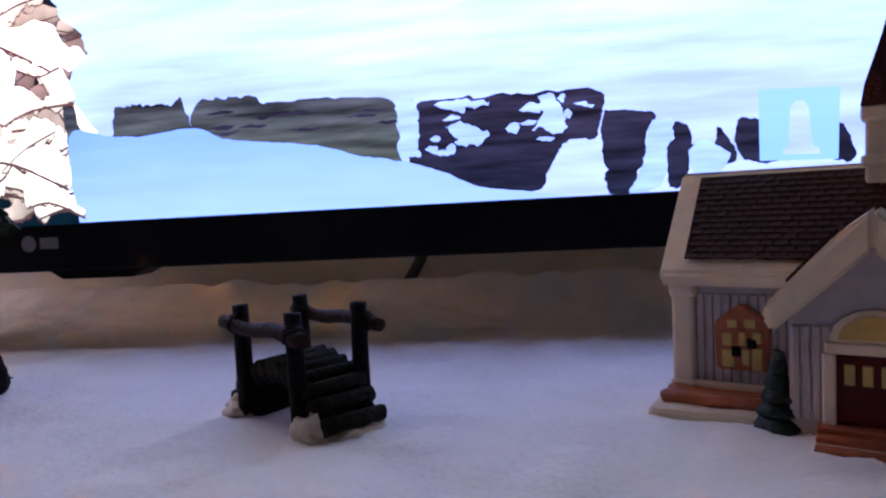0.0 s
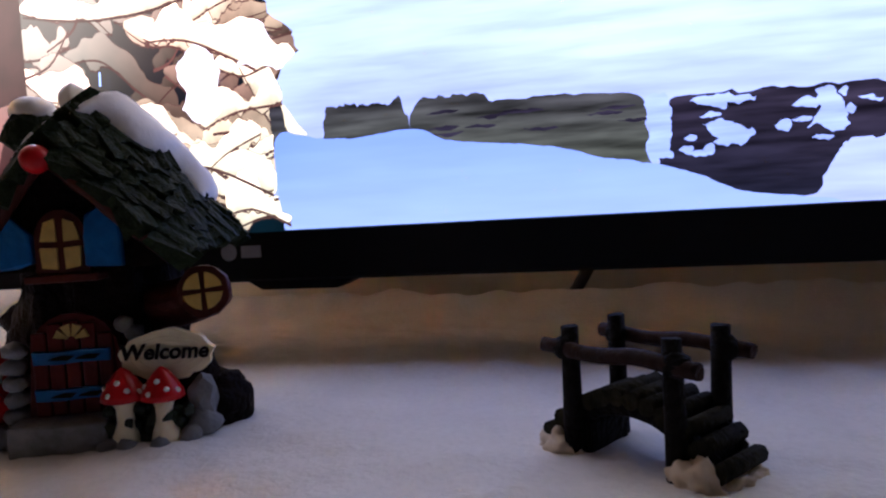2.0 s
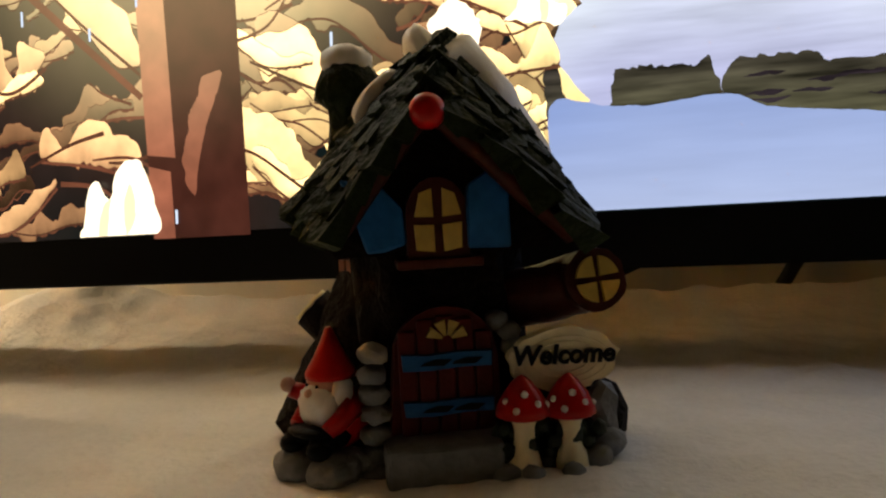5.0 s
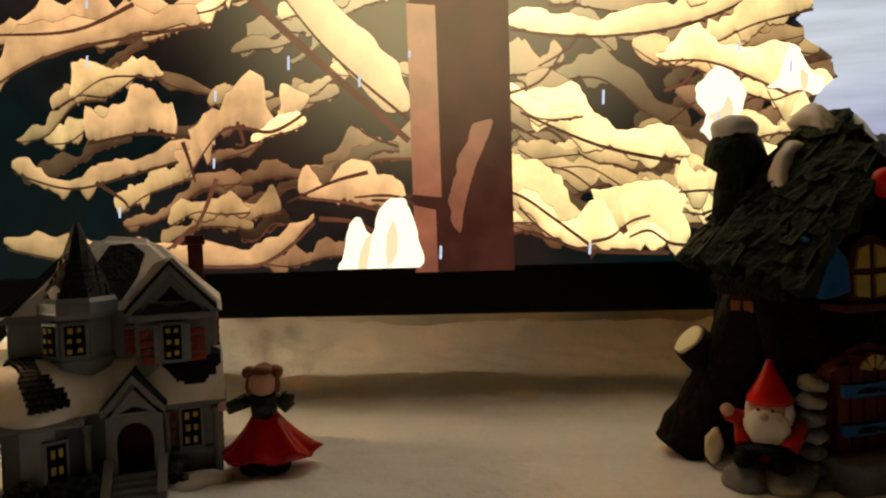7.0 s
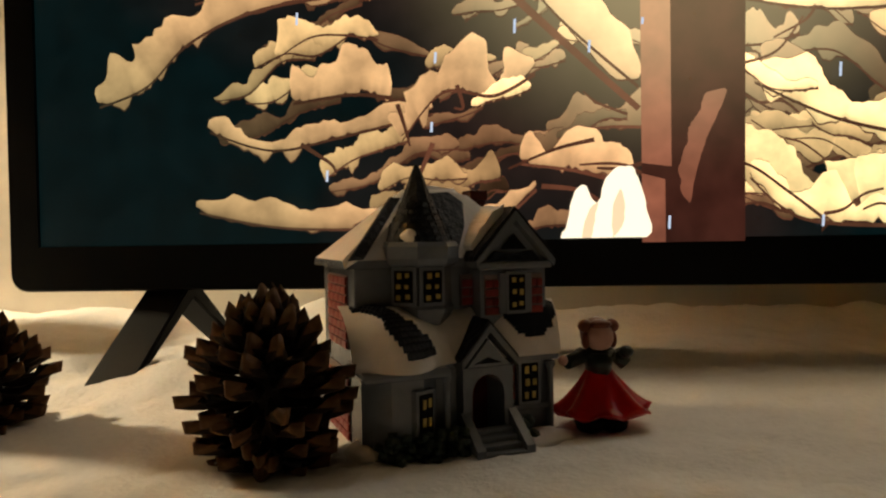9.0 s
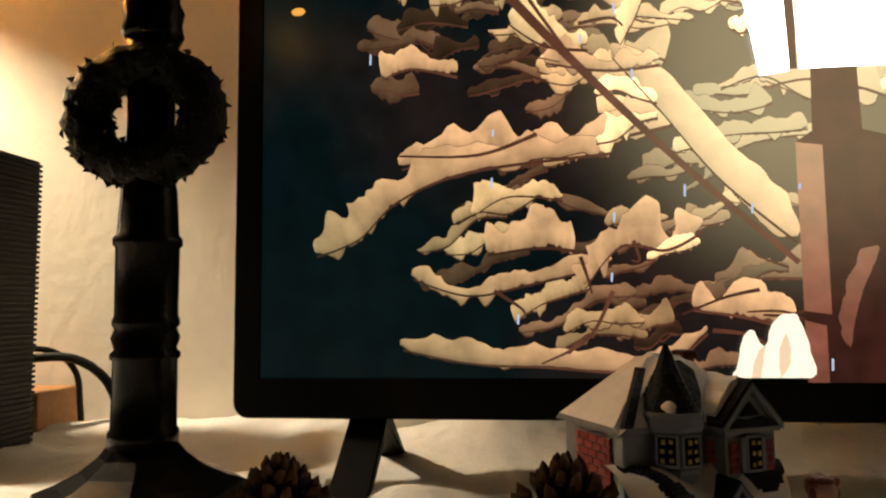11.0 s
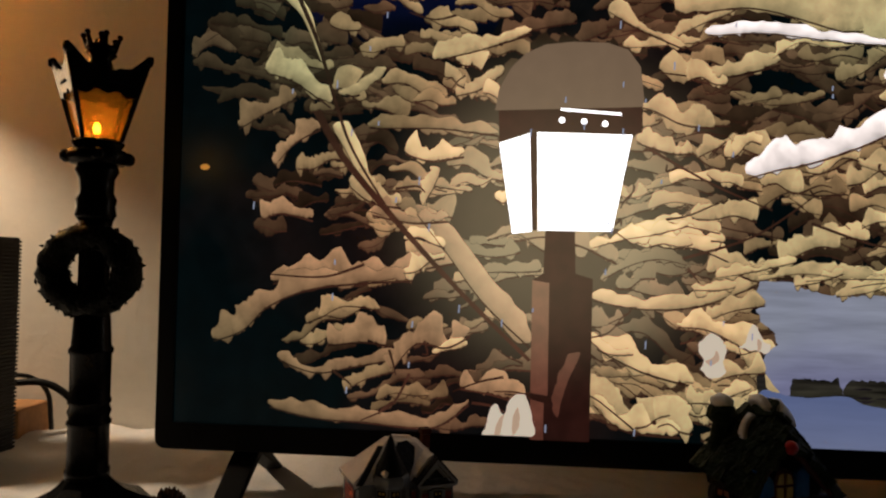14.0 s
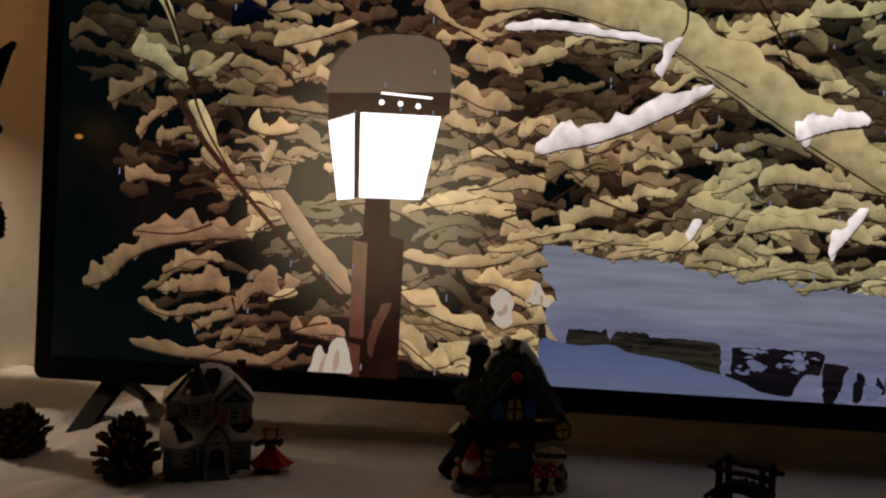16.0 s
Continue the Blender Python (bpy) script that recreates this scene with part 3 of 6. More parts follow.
def picture(screen):
    rnd = random.Random(5)
    far, mid, dark = BM(), BM(), BM()

    def near(*a, **k):
        b = BM()
        stroke(b, *a, **k)
        part("bough", b, P_NEAR, screen)

    def rose(*a, **k):
        b = BM()
        stroke(b, *a, **k)
        part("rose_bough", b, P_ROSE, screen)

    def bright(*a, **k):
        b = BM()
        stroke(b, *a, **k)
        part("bright_bough", b, P_BRIGHT, screen)

    def branch(put, layer, low_x, high_x, low_z, high_z, length, width, lumps=0.6):
        x, z = rnd.uniform(low_x, high_x), rnd.uniform(low_z, high_z)
        lean = (0.10 if x < -420 else -0.10) + rnd.uniform(-0.45, 0.45) + (z - 230) * (0.0016 if x > -420 else -0.0020)
        side = -1 if x < -380 else rnd.choice((-1, 1))
        ln = length * rnd.uniform(0.5, 1.4)
        x1, z1 = x + side * ln * math.cos(lean), z - ln * math.sin(lean) * 0.8
        if not (inside(x, z) and inside(x1, z1)) or (in_valley(x, z) and in_valley(x1, z1)):
            return
        line = [(x1, z1), (x + (x1 - x) * 0.66, z + (z1 - z) * 0.66 + rnd.uniform(-0.10, 0.16) * ln), (x + (x1 - x) * 0.33, z + (z1 - z) * 0.33 + rnd.uniform(-0.08, 0.12) * ln), (x, z)]
        put(line, width * rnd.uniform(0.6, 1.4), layer + rnd.random() * 3, lumps, dark, 0.0)

    def on_far(*a):
        stroke(far, *a)

    def on_mid(*a):
        stroke(mid, *a)

    # far boughs fill the right side and thin out towards the dark left edge
    for _ in range(520):
        branch(on_far, 1, -400, 190, 64, 570, 66, 13)
    for _ in range(62):
        branch(on_far, 1, -570, -400, 64, 440, 50, 8)
    for _ in range(44):
        branch(on_far, 1, -650, -480, 230, 470, 46, 9)
    for _ in range(230):
        branch(on_mid, 5, -380, 190, 64, 560, 54, 12)
    for _ in range(26):
        branch(on_mid, 5, -590, -420, 64, 420, 42, 10)
    for _ in range(46):
        branch(near, 9, -340, 190, 64, 300, 52, 13)
    for _ in range(26):
        branch(near, 9, -330, 190, 380, 560, 60, 12)
    for _ in range(54):
        branch(near, 9, -330, 190, 185, 400, 60, 13)
    for _ in range(7):
        branch(near, 9, -560, -430, 100, 400, 36, 14)
    for _ in range(60):
        branch(on_far, 1, -690, -540, 330, 470, 44, 11)
    for _ in range(26):
        branch(on_mid, 5, -600, -430, 230, 440, 44, 13)
    for _ in range(34):
        branch(on_mid, 6, -340, 190, 64, 112, 54, 15)
    for _ in range(26):
        branch(near, 9, -350, 180, 64, 100, 46, 17)
    for _ in range(90):
        x, z = rnd.uniform(-600, 180), rnd.uniform(70, 540)
        x1, z1 = x + rnd.uniform(-45, 45), z + rnd.uniform(-22, 22)
        if inside(x1, z1) and not in_valley(x, z):
            twig(dark, 13, rnd.uniform(1.2, 2.6), (x, z), ((x + x1) / 2 + rnd.uniform(-6, 6), (z + z1) / 2 + rnd.uniform(-6, 6)), (x1, z1))

    # the boughs that stand out
    rose([(-690, 136), (-664, 146), (-640, 168), (-598, 184), (-519, 192)], 19, 10, 0.45, dark, 0.1)
    rose([(-640, 186), (-590, 197), (-540, 197), (-470, 210)], 20, 9, 0.5, dark, 0.0)
    rose([(-640, 82), (-600, 74), (-560, 72), (-500, 70), (-470, 90)], 16, 9, 0.35, dark)
    rose([(-633, 122), (-600, 112), (-565, 118), (-520, 128)], 16, 10, 0.6, dark)
    rose([(-590, 136), (-560, 140), (-540, 138)], 22, 11, 0.6, dark)
    rose([(-536, 116), (-515, 140), (-490, 138), (-470, 148)], 24, 11, 0.6, dark)
    rose([(-478, 104), (-450, 100), (-424, 92)], 22, 11, 0.5, dark)
    rose([(-518, 250), (-490, 215), (-460, 176), (-421, 140)], 23, 12, 0.24, dark, -0.2)
    twig(dark, 13, 7, (-604, 330), (-580, 290), (-535, 238), (-480, 180), (-421, 124))
    near([(-640, 436), (-618, 412), (-601, 372)], 15, 11, 0.3, None)
    twig(dark, 13, 4, (-634, 452), (-606, 392), (-588, 337), (-572, 296), (-540, 245))
    near([(-584, 345), (-566, 349), (-545, 366)], 11, 11, 0.25, None)
    near([(-650, 368), (-625, 360), (-592, 338)], 24, 11, 0.5, dark)
    rose([(-672, 318), (-648, 332), (-622, 344)], 20, 11, 0.6, dark)
    rose([(-640, 286), (-622, 306), (-600, 318)], 18, 11, 0.6, dark)
    near([(-590, 318), (-575, 294), (-560, 262)], 17, 11, 0.4, dark)
    near([(-575, 272), (-555, 258), (-530, 254)], 26, 12, 0.5, dark)
    rose([(-555, 246), (-520, 240), (-490, 242)], 20, 12, 0.45, dark)
    rose([(-650, 240), (-632, 246), (-605, 240)], 18, 11, 0.6, dark)
    near([(-528, 298), (-505, 292), (-478, 296)], 20, 12, 0.6, dark)
    near([(-512, 254), (-504, 268), (-498, 282)], 20, 12, 0.5, dark)
    stroke(mid, [(-560, 318), (-500, 318), (-450, 312)], 14, 9, 0.4, dark)
    near([(-506, 376), (-470, 384), (-424, 398)], 18, 11, 0.5, dark)
    near([(-486, 346), (-465, 352), (-446, 366)], 18, 11, 0.4, dark)
    near([(-362, 416), (-335, 400), (-300, 384)], 16, 11, 0.5, dark)
    near([(-320, 366), (-270, 362), (-225, 372)], 20, 10, 0.4, dark)
    near([(-308, 416), (-250, 424), (-190, 408), (-130, 386), (-80, 352), (-10, 305), (60, 262)], 44, 12, 0.15, dark, -0.5)
    bright([(-284, 394), (-240, 396), (-190, 390), (-140, 384)], 13, 14, 0.3, dark)
    bright([(-251, 281), (-225, 289), (-205, 293), (-160, 309), (-92, 344)], 27, 15, 0.28, dark, 0.3)
    near([(-112, 240), (-85, 232), (-40, 226), (20, 236)], 17, 11, 0.4, dark)
    near([(-190, 205), (-150, 200), (-100, 204), (-60, 240)], 14, 11, 0.4, dark)
    near([(-100, 176), (-40, 166), (30, 160)], 13, 11, 0.4, dark)
    near([(-372, 178), (-330, 172), (-285, 176), (-235, 196)], 16, 10, 0.35, dark)
    near([(-368, 140), (-330, 122), (-290, 112)], 20, 10, 0.5, dark)
    near([(-370, 96), (-345, 76), (-300, 72)], 24, 10, 0.6, dark)
    near([(-256, 146), (-235, 110), (-205, 96), (-150, 74)], 26, 12, 0.4, dark, -0.4)
    near([(-186, 132), (-150, 104), (-110, 88), (-50, 104)], 24, 11, 0.5, dark)
    near([(-118, 190), (-108, 200), (-98, 212)], 18, 12, 0.3, dark)
    near([(-262, 68), (-242, 73), (-216, 67)], 15, 10, 0.35, dark, 0.0)

    valley(screen)
    # boughs that hang over the edge of the snowfield
    for k in range(22):
        x = -236 + 20 * k + rnd.uniform(-9, 9)
        z = valley_top(x) + rnd.uniform(-1, 12)
        ln, up = rnd.uniform(16, 34), rnd.uniform(-6, 14)
        near([(x - ln, z - up * 0.4), (x, z + rnd.uniform(0, 6)), (x + ln, z + up)], rnd.uniform(8, 15), 19.5 + 0.05 * k, 0.6, dark, 0.0)
    for x, z, ln, up, w in ((-262, 88, 34, 10, 17), (-250, 120, 26, -6, 13), (-268, 146, 36, 12, 15), (-252, 172, 28, -9, 12), (-246, 70, 20, 4, 14), (-258, 104, 20, -12, 11)):
        near([(x - ln, z + up), (x - ln * 0.3, z + up * 0.5 + 4), (x + ln * 0.6, z - up * 0.5)], w, 19.2 + w * 0.02, 0.6, dark, 0.0)
    # bright clumps low on the great bough and beside the edge
    bright([(-140, 352), (-132, 372), (-122, 388)], 13, 19, 0.4, None)
    bright([(-19, 300), (10, 311), (44, 316)], 22, 19, 0.5, dark)
    bright([(-119, 196), (-106, 208), (-98, 222)], 15, 19.6, 0.4, dark)
    bright([(14, 196), (30, 214), (46, 238)], 16, 19.6, 0.5, dark)
    near([(-50, 258), (-20, 262), (30, 256)], 19, 18, 0.5, dark)
    near([(-60, 214), (-10, 222), (50, 208)], 17, 18, 0.5, dark)

    patch(screen, "night_sky", P_NAVY, 0.4, [(-716, 470), (-690, 430), (-640, 440), (-600, 400), (-540, 372), (-470, 380), (-440, 420), (-380, 440), (-340, 500), (-350, 565), (-520, 568), (-716, 568)], 4.0, "picture of a navy night sky")

    # three lit lumps of snow with folds
    def lump(outline, *folds):
        body = patch(screen, "lit_snow_lump", P_LUMP, 20.6, outline, 1.3, "picture of a bright lump of snow", 5)
        for fold in folds:
            patch(screen, "lump_fold", P_FOLD, 20.9, fold, 0.7, "", 4)
        return body

    lump([(-459, 62), (-455, 72), (-452, 83), (-447, 88), (-442, 79), (-437, 91), (-428, 97), (-422, 92), (-418, 76), (-418, 62)],
         [(-449, 62), (-446, 74), (-441, 79), (-443, 68), (-445, 62)],
         [(-434, 62), (-434, 76), (-430, 86), (-428, 74), (-431, 66)])
    lump([(-285, 121), (-283, 129), (-287, 137), (-283, 146), (-276, 150), (-268, 145), (-265, 136), (-268, 127), (-266, 118), (-276, 115)],
         [(-282, 128), (-276, 131), (-272, 137), (-271, 129), (-277, 125)])
    lump([(-257, 140), (-251, 144), (-245, 158), (-240, 155), (-237, 146), (-231, 143), (-234, 136), (-246, 138)],
         [(-241, 138), (-241, 147), (-238, 144), (-239, 138)])
    for x0, z0, x1, z1 in ((-330, 300, -230, 250), (-300, 210, -200, 260), (-120, 430, -130, 380), (-60, 430, -20, 350), (-200, 240, -120, 220), (-560, 200, -640, 190), (-520, 110, -560, 70), (-280, 100, -240, 70), (-90, 140, -30, 110)):
        twig(dark, 14, 2.5, (x0, z0), ((x0 + x1) / 2 + 6, (z0 + z1) / 2 - 6), (x1, z1))
    part("far_branch_tangle", far, P_FAR, screen, "picture of dim brown snowy branches")["kind"] = "stuff"
    part("branch_tangle", mid, P_MID, screen, "picture of tan snowy branches")["kind"] = "stuff"
    part("twig_tangle", dark, P_TWIG, screen, "picture of thin dark twigs")["kind"] = "stuff"

    post = BM()
    flat(post, 17, (-420, 60), (-372, 60), (-371, 192), (-385, 196), (-386, 232), (-410, 232), (-411, 196), (-420, 190))
    flat(post, 19, (-450, 330), (-333, 333), (-333, 312), (-341, 310), (-419, 313), (-423, 313), (-449, 304))
    flat(post, 20.5, (-424, 312), (-418, 312), (-417, 231), (-421, 231))
    part("picture_post", post, P_POST, screen, "picture of a dark brown lamp post")
    edge = BM()
    flat(edge, 18, (-420, 98), (-406, 96), (-406, 188), (-420, 190))
    flat(edge, 18, (-420, 60), (-409, 60), (-409, 90), (-420, 93))
    stroke(edge, [(-398, 80), (-394, 98), (-388, 116), (-380, 132)], 13, 18, 0.25, None, 0.0)
    part("picture_post_edge", edge, P_POSTLIT, screen, "picture of the lamp post's lit edge")
    cap = BM()
    outline = [(-453, 330), (-450, 348), (-440, 366), (-428, 378), (-412, 385), (-390, 387), (-362, 386), (-345, 380), (-335, 366), (-332, 340), (-333, 333)]
    flat(cap, 18.6, *outline)
    part("picture_cap", cap, P_CAP, screen, "picture of grey-brown snow on the lamp's roof")
    lamp = BM()
    flat(lamp, 20, (-449, 303), (-424, 311), (-421, 230), (-437, 228))
    flat(lamp, 20, (-418, 312), (-341, 310), (-356, 231), (-416, 231))
    for x, z in ((-398, 322), (-380, 321), (-363, 319)):
        flat(lamp, 21, *[(x + 2.6 * math.cos(a * math.pi / 4), z + 2.6 * math.sin(a * math.pi / 4)) for a in range(8)])
    flat(lamp, 21, (-399, 330), (-350, 326), (-350, 328), (-399, 332))
    part("picture_lamp", lamp, P_LAMP, screen, "picture of a glaring white street lamp")
    # Reflection of the toy lamp's flame, painted on the screen as a glowing spot
    spark = BM()
    flat(spark, 8, *[(-701 + 4.5 * math.cos(a * math.pi / 5), 281 + 2.6 * math.sin(a * math.pi / 5)) for a in range(10)])
    part("flame_glint", spark, P_SPARK, screen, "orange glint of the toy lamp's flame painted on the screen")
    fl = BM()
    for _ in range(120):
        x, z, h = rnd.uniform(-660, 185), rnd.uniform(66, 560), rnd.uniform(3, 7)
        if in_valley(x, z):
            continue
        flat(fl, 23, (x - 0.6, z), (x + 0.6, z), (x + 0.9, z + h), (x - 0.3, z + h))
    part("falling_snow", fl, P_FLAKE, screen, "picture of falling snow streaks")["kind"] = "stuff"


# ---- television ----
def television():
    t = thing("television", 0, 0, 0, 0, "large flat black television showing a snowy lamp at night", "television")
    xl, xr, zb, zt = -0.739, 0.213, 0.069, 0.632
    b = BM()

    def ring(inset, y, r):
        pts = []
        for cx, cz, a0 in ((xl + inset + r, zb + inset + r, 180), (xr - inset - r, zb + inset + r, 270), (xr - inset - r, zt - inset - r, 0), (xl + inset + r, zt - inset - r, 90)):
            for k in range(6):
                a = radians(a0 + 18 * k)
                pts.append(b.verts.new((cx + r * math.cos(a), y, cz + r * math.sin(a))))
        return pts

    def bridge(p, q):
        n = len(p)
        for i in range(n):
            b.faces.new((p[i], p[(i + 1) % n], q[(i + 1) % n], q[i]))

    outer = [ring(0.0012, 0.3030, 0.008), ring(0, 0.3045, 0.009), ring(0, 0.326, 0.009), ring(0.004, 0.332, 0.009), ring(0.06, 0.352, 0.03)]
    for p, q in zip(outer, outer[1:]):
        bridge(p, q)
    b.faces.new(outer[-1])
    hole = [b.verts.new((x, y, z)) for y in (0.3030, 0.3052) for x, z in ((-0.723, 0.0918), (0.197, 0.0918), (0.197, 0.610), (-0.723, 0.610))]
    per = len(outer[0]) // 4
    for k in range(4):
        seg = outer[0][k * per:(k + 1) * per]
        b.faces.new([hole[k]] + seg[::-1])
        b.faces.new((hole[k], outer[0][((k + 1) * per) % len(outer[0])], outer[0][(k + 1) * per - 1]))
        b.faces.new([hole[k], hole[(k + 1) % 4], outer[0][((k + 1) * per) % len(outer[0])]])
        b.faces.new((hole[k], hole[(k + 1) % 4], hole[4 + (k + 1) % 4], hole[4 + k]))
    b.faces.new(hole[4:])
    bmesh.ops.recalc_face_normals(b, faces=b.faces)
    part("cabinet", b, M_BEZEL, t)
    b = BM()
    bx(b, -0.7228, 0.3047, 0.0920, 0.1968, 0.3051, 0.6098)
    screen = part("screen", b, P_NIGHT, t, "glowing screen with a dark night sky")
    picture(screen)
    b = BM()
    rod(b, (-0.2672, 0.3031, 0.0832), (-0.2672, 0.3026, 0.0832), 0.0040, seg=28)
    part("logo_disc", b, M_MARK, t, "grey round maker's mark")
    b = BM()
    bx(b, -0.2608, 0.3026, 0.0804, -0.2508, 0.3031, 0.0860)
    part("logo_bar", b, M_MARK, t, "plain grey bar of the maker's mark")
    b = BM()
    prism(b, [(-0.262, 0.0692), (-0.206, 0.0692), (-0.216, 0.0645), (-0.254, 0.0645)], 0.308, 0.325)
    part("sensor", b, M_BEZEL, t)
    for sx in (-0.660, 0.134):
        b = BM()
        for y1, w in ((0.256, 0.011), (0.388, 0.009)):
            s = Vector((sx, 0.322, 0.0700))
            e = Vector((sx, y1, SNOW + 0.001))
            d = 0.009 if y1 < 0.3 else -0.009
            vs = []
            for p, o in ((s, 0.010), (e, 0.0035)):
                for dx in (-w, w):
                    vs.append([b.verts.new((p.x + dx, p.y - (o if y1 < 0.3 else -o) * sgn, p.z)) for sgn in (1, -1)])
            (a0, a1), (b0, b1), (c0, c1), (d0, d1) = vs
            for q in ((a0, b0, d0, c0), (a1, c1, d1, b1), (a0, c0, c1, a1), (b0, b1, d1, d0), (c0, d0, d1, c1), (a0, a1, b1, b0)):
                b.faces.new(q)
        bmesh.ops.recalc_face_normals(b, faces=b.faces)
        bmesh.ops.bevel(b, geom=list(b.edges), offset=0.001, segments=2, affect="EDGES")
        part("leg", b, M_TVLEG, t, "satin black splayed television leg")
    b = BM()
    tube(b, curve([(-0.09, 0.345, 0.10), (-0.095, 0.40, 0.085), (-0.100, 0.470, 0.062), (-0.112, 0.478, 0.040), (-0.118, 0.478, 0.030)], 6), 0.0042)
    part("cable", b, M_RUBBER, t, "black cable hanging behind")


television()


# ---- table lamp with a shade, beside the view ----
def table_lamp():
    t = thing("table_lamp", -1.30, 0.365, SNOW - 0.001, 0, "table lamp with an orange fabric shade", "lamp")
    b = BM()
    lathe(b, [(0.06, 0), (0.06, 0.012), (0.02, 0.02), (0.012, 0.05), (0.010, 0.44), (0.014, 0.45), (0.014, 0.48), (0.005, 0.485)], 24)
    part("stand", b, M_IRON, t)
    m = bpy.data.materials.new("orange_fabric")
    m.use_nodes = True
    nt = m.node_tree
    tr, df, mx = nt.nodes.new("ShaderNodeBsdfTranslucent"), nt.nodes.new("ShaderNodeBsdfDiffuse"), nt.nodes.new("ShaderNodeMixShader")
    tr.inputs["Color"].default_value, df.inputs["Color"].default_value = (0.95, 0.66, 0.30, 1), (0.7, 0.5, 0.3, 1)
    mx.inputs[0].default_value = 0.15
    nt.links.new(tr.outputs[0], mx.inputs[1])
    nt.links.new(df.outputs[0], mx.inputs[2])
    nt.links.new(mx.outputs[0], nt.nodes["Material Output"].inputs["Surface"])
    b = BM()
    n = 40
    rings = [[b.verts.new((r * math.cos(2 * math.pi * k / n), r * math.sin(2 * math.pi * k / n), z)) for k in range(n)] for r, z in ((0.100, 0.460), (0.075, 0.62), (0.074, 0.62), (0.099, 0.460))]
    for p, q in zip(rings, rings[1:] + rings[:1]):
        for k in range(n):
            b.faces.new((p[k], p[(k + 1) % n], q[(k + 1) % n], q[k])).smooth = True
    part("shade", b, m, t, "orange fabric shade")


table_lamp()


# ---- toy street lamp ----
def street_lamp():
    t = thing("toy_street_lamp", -0.741, 0.212, SNOW - 0.004, 0, "black toy street lamp with wreath and glowing amber lantern", "lamp")
    b = BM()
    lathe(b, [(0.047, 0), (0.047, 0.017), (0.045, 0.019)], 8, turn=radians(22), smooth=False)
    part("plinth", b, M_IRON, t)
    b = BM()
    lathe(b, [(0.0445, 0.0191), (0.046, 0.0225), (0.0445, 0.028), (0.036, 0.031), (0.026, 0.036), (0.0185, 0.042), (0.0155, 0.046)], 8, turn=radians(22), smooth=False)
    part("base", b, M_IRON, t)
    b = BM()
    lathe(b, [(0.0148, 0.0461), (0.0152, 0.052), (0.0140, 0.054), (0.0138, 0.084), (0.0150, 0.085), (0.0150, 0.087), (0.0132, 0.089), (0.0148, 0.094), (0.0132, 0.098), (0.0145, 0.100), (0.0145, 0.102), (0.0136, 0.104), (0.0138, 0.135), (0.0150, 0.136), (0.0150, 0.139), (0.0134, 0.141), (0.0122, 0.162), (0.0106, 0.168), (0.0104, 0.225), (0.0118, 0.232)], 28)
    part("pole", b, M_IRON, t)
    b = BM()
    lathe(b, [(0.0122, 0.2321), (0.0140, 0.236), (0.0128, 0.242), (0.0140, 0.247), (0.0115, 0.252), (0.0118, 0.262), (0.0150, 0.268), (0.0135, 0.272)], 28)
    roughen(b, 0.0006, 300)
    part("neck", b, M_IRON, t)
    b = BM()
    lathe(b, [(0.0135, 0.2721), (0.0195, 0.273), (0.0225, 0.278), (0.0195, 0.283), (0.0165, 0.284), (0.019, 0.288), (0.016, 0.2905)], 8, turn=radians(10))
    for k in range(4):
        a = radians(45 + 90 * k - 14)
        ball(b, (0.020 * math.cos(a), 0.020 * math.sin(a), 0.278), 0.0052, 2)
    part("collar", b, M_IRON, t)

    # wreath of many small leaves round the pole
    b = BM()
    rnd = random.Random(3)
    ns, nt_ = 64, 14
    rings = []
    for i in range(ns):
        a = 2 * math.pi * i / ns
        ring = []
        for k in range(nt_):
            q = 2 * math.pi * k / nt_
            r = 0.0105 * (1 + 0.28 * noise.noise(Vector((math.cos(a) * 5, math.sin(a) * 5, q * 2.2))))
            R = 0.0275 + r * math.cos(q)
            ring.append(b.verts.new((R * math.cos(a) * 1.02, -0.006 + r * math.sin(q), 0.1955 + R * math.sin(a) * 0.88)))
        rings.append(ring)
    for i in range(ns):
        for k in range(nt_):
            b.faces.new((rings[i][k], rings[(i + 1) % ns][k], rings[(i + 1) % ns][(k + 1) % nt_], rings[i][(k + 1) % nt_])).smooth = True
    wreath = part("wreath", b, M_WREATH, t, "dark evergreen wreath hung on the pole")
    b = BM()
    for _ in range(260):
        a, q = rnd.uniform(0, 2 * math.pi), rnd.uniform(0, 2 * math.pi)
        r = 0.0105
        c = Vector(((0.0275 + r * math.cos(q)) * math.cos(a) * 1.02, -0.006 + r * math.sin(q), 0.1955 + (0.0275 + r * math.cos(q)) * math.sin(a) * 0.88))
        n = Vector((math.cos(q) * math.cos(a), math.sin(q), math.cos(q) * math.sin(a)))
        tip = (n + Vector((rnd.uniform(-1, 1), rnd.uniform(-1, 1), rnd.uniform(-1, 1))) * 0.7).normalized() * rnd.uniform(0.0018, 0.0036)
        s = n.cross(tip).normalized() * 0.0022
        v = [b.verts.new(c + s), b.verts.new(c + tip * 0.6 + n * 0.0006), b.verts.new(c - s), b.verts.new(c + tip)]
        b.faces.new((v[0], v[3], v[1]))
        b.faces.new((v[2], v[1], v[3]))
        b.faces.new((v[0], v[1], v[2]))
    leaves = part("leaves", b, M_WREATH, wreath)
    leaves["kind"] = "stuff"

    # four-sided lantern
    turn = radians(44)
    z0, z1, r0, r1 = 0.2905, 0.3285, 0.0180, 0.0310
    cs = [Vector((math.cos(turn + radians(45 + 90 * k)), math.sin(turn + radians(45 + 90 * k)), 0)) for k in range(4)]
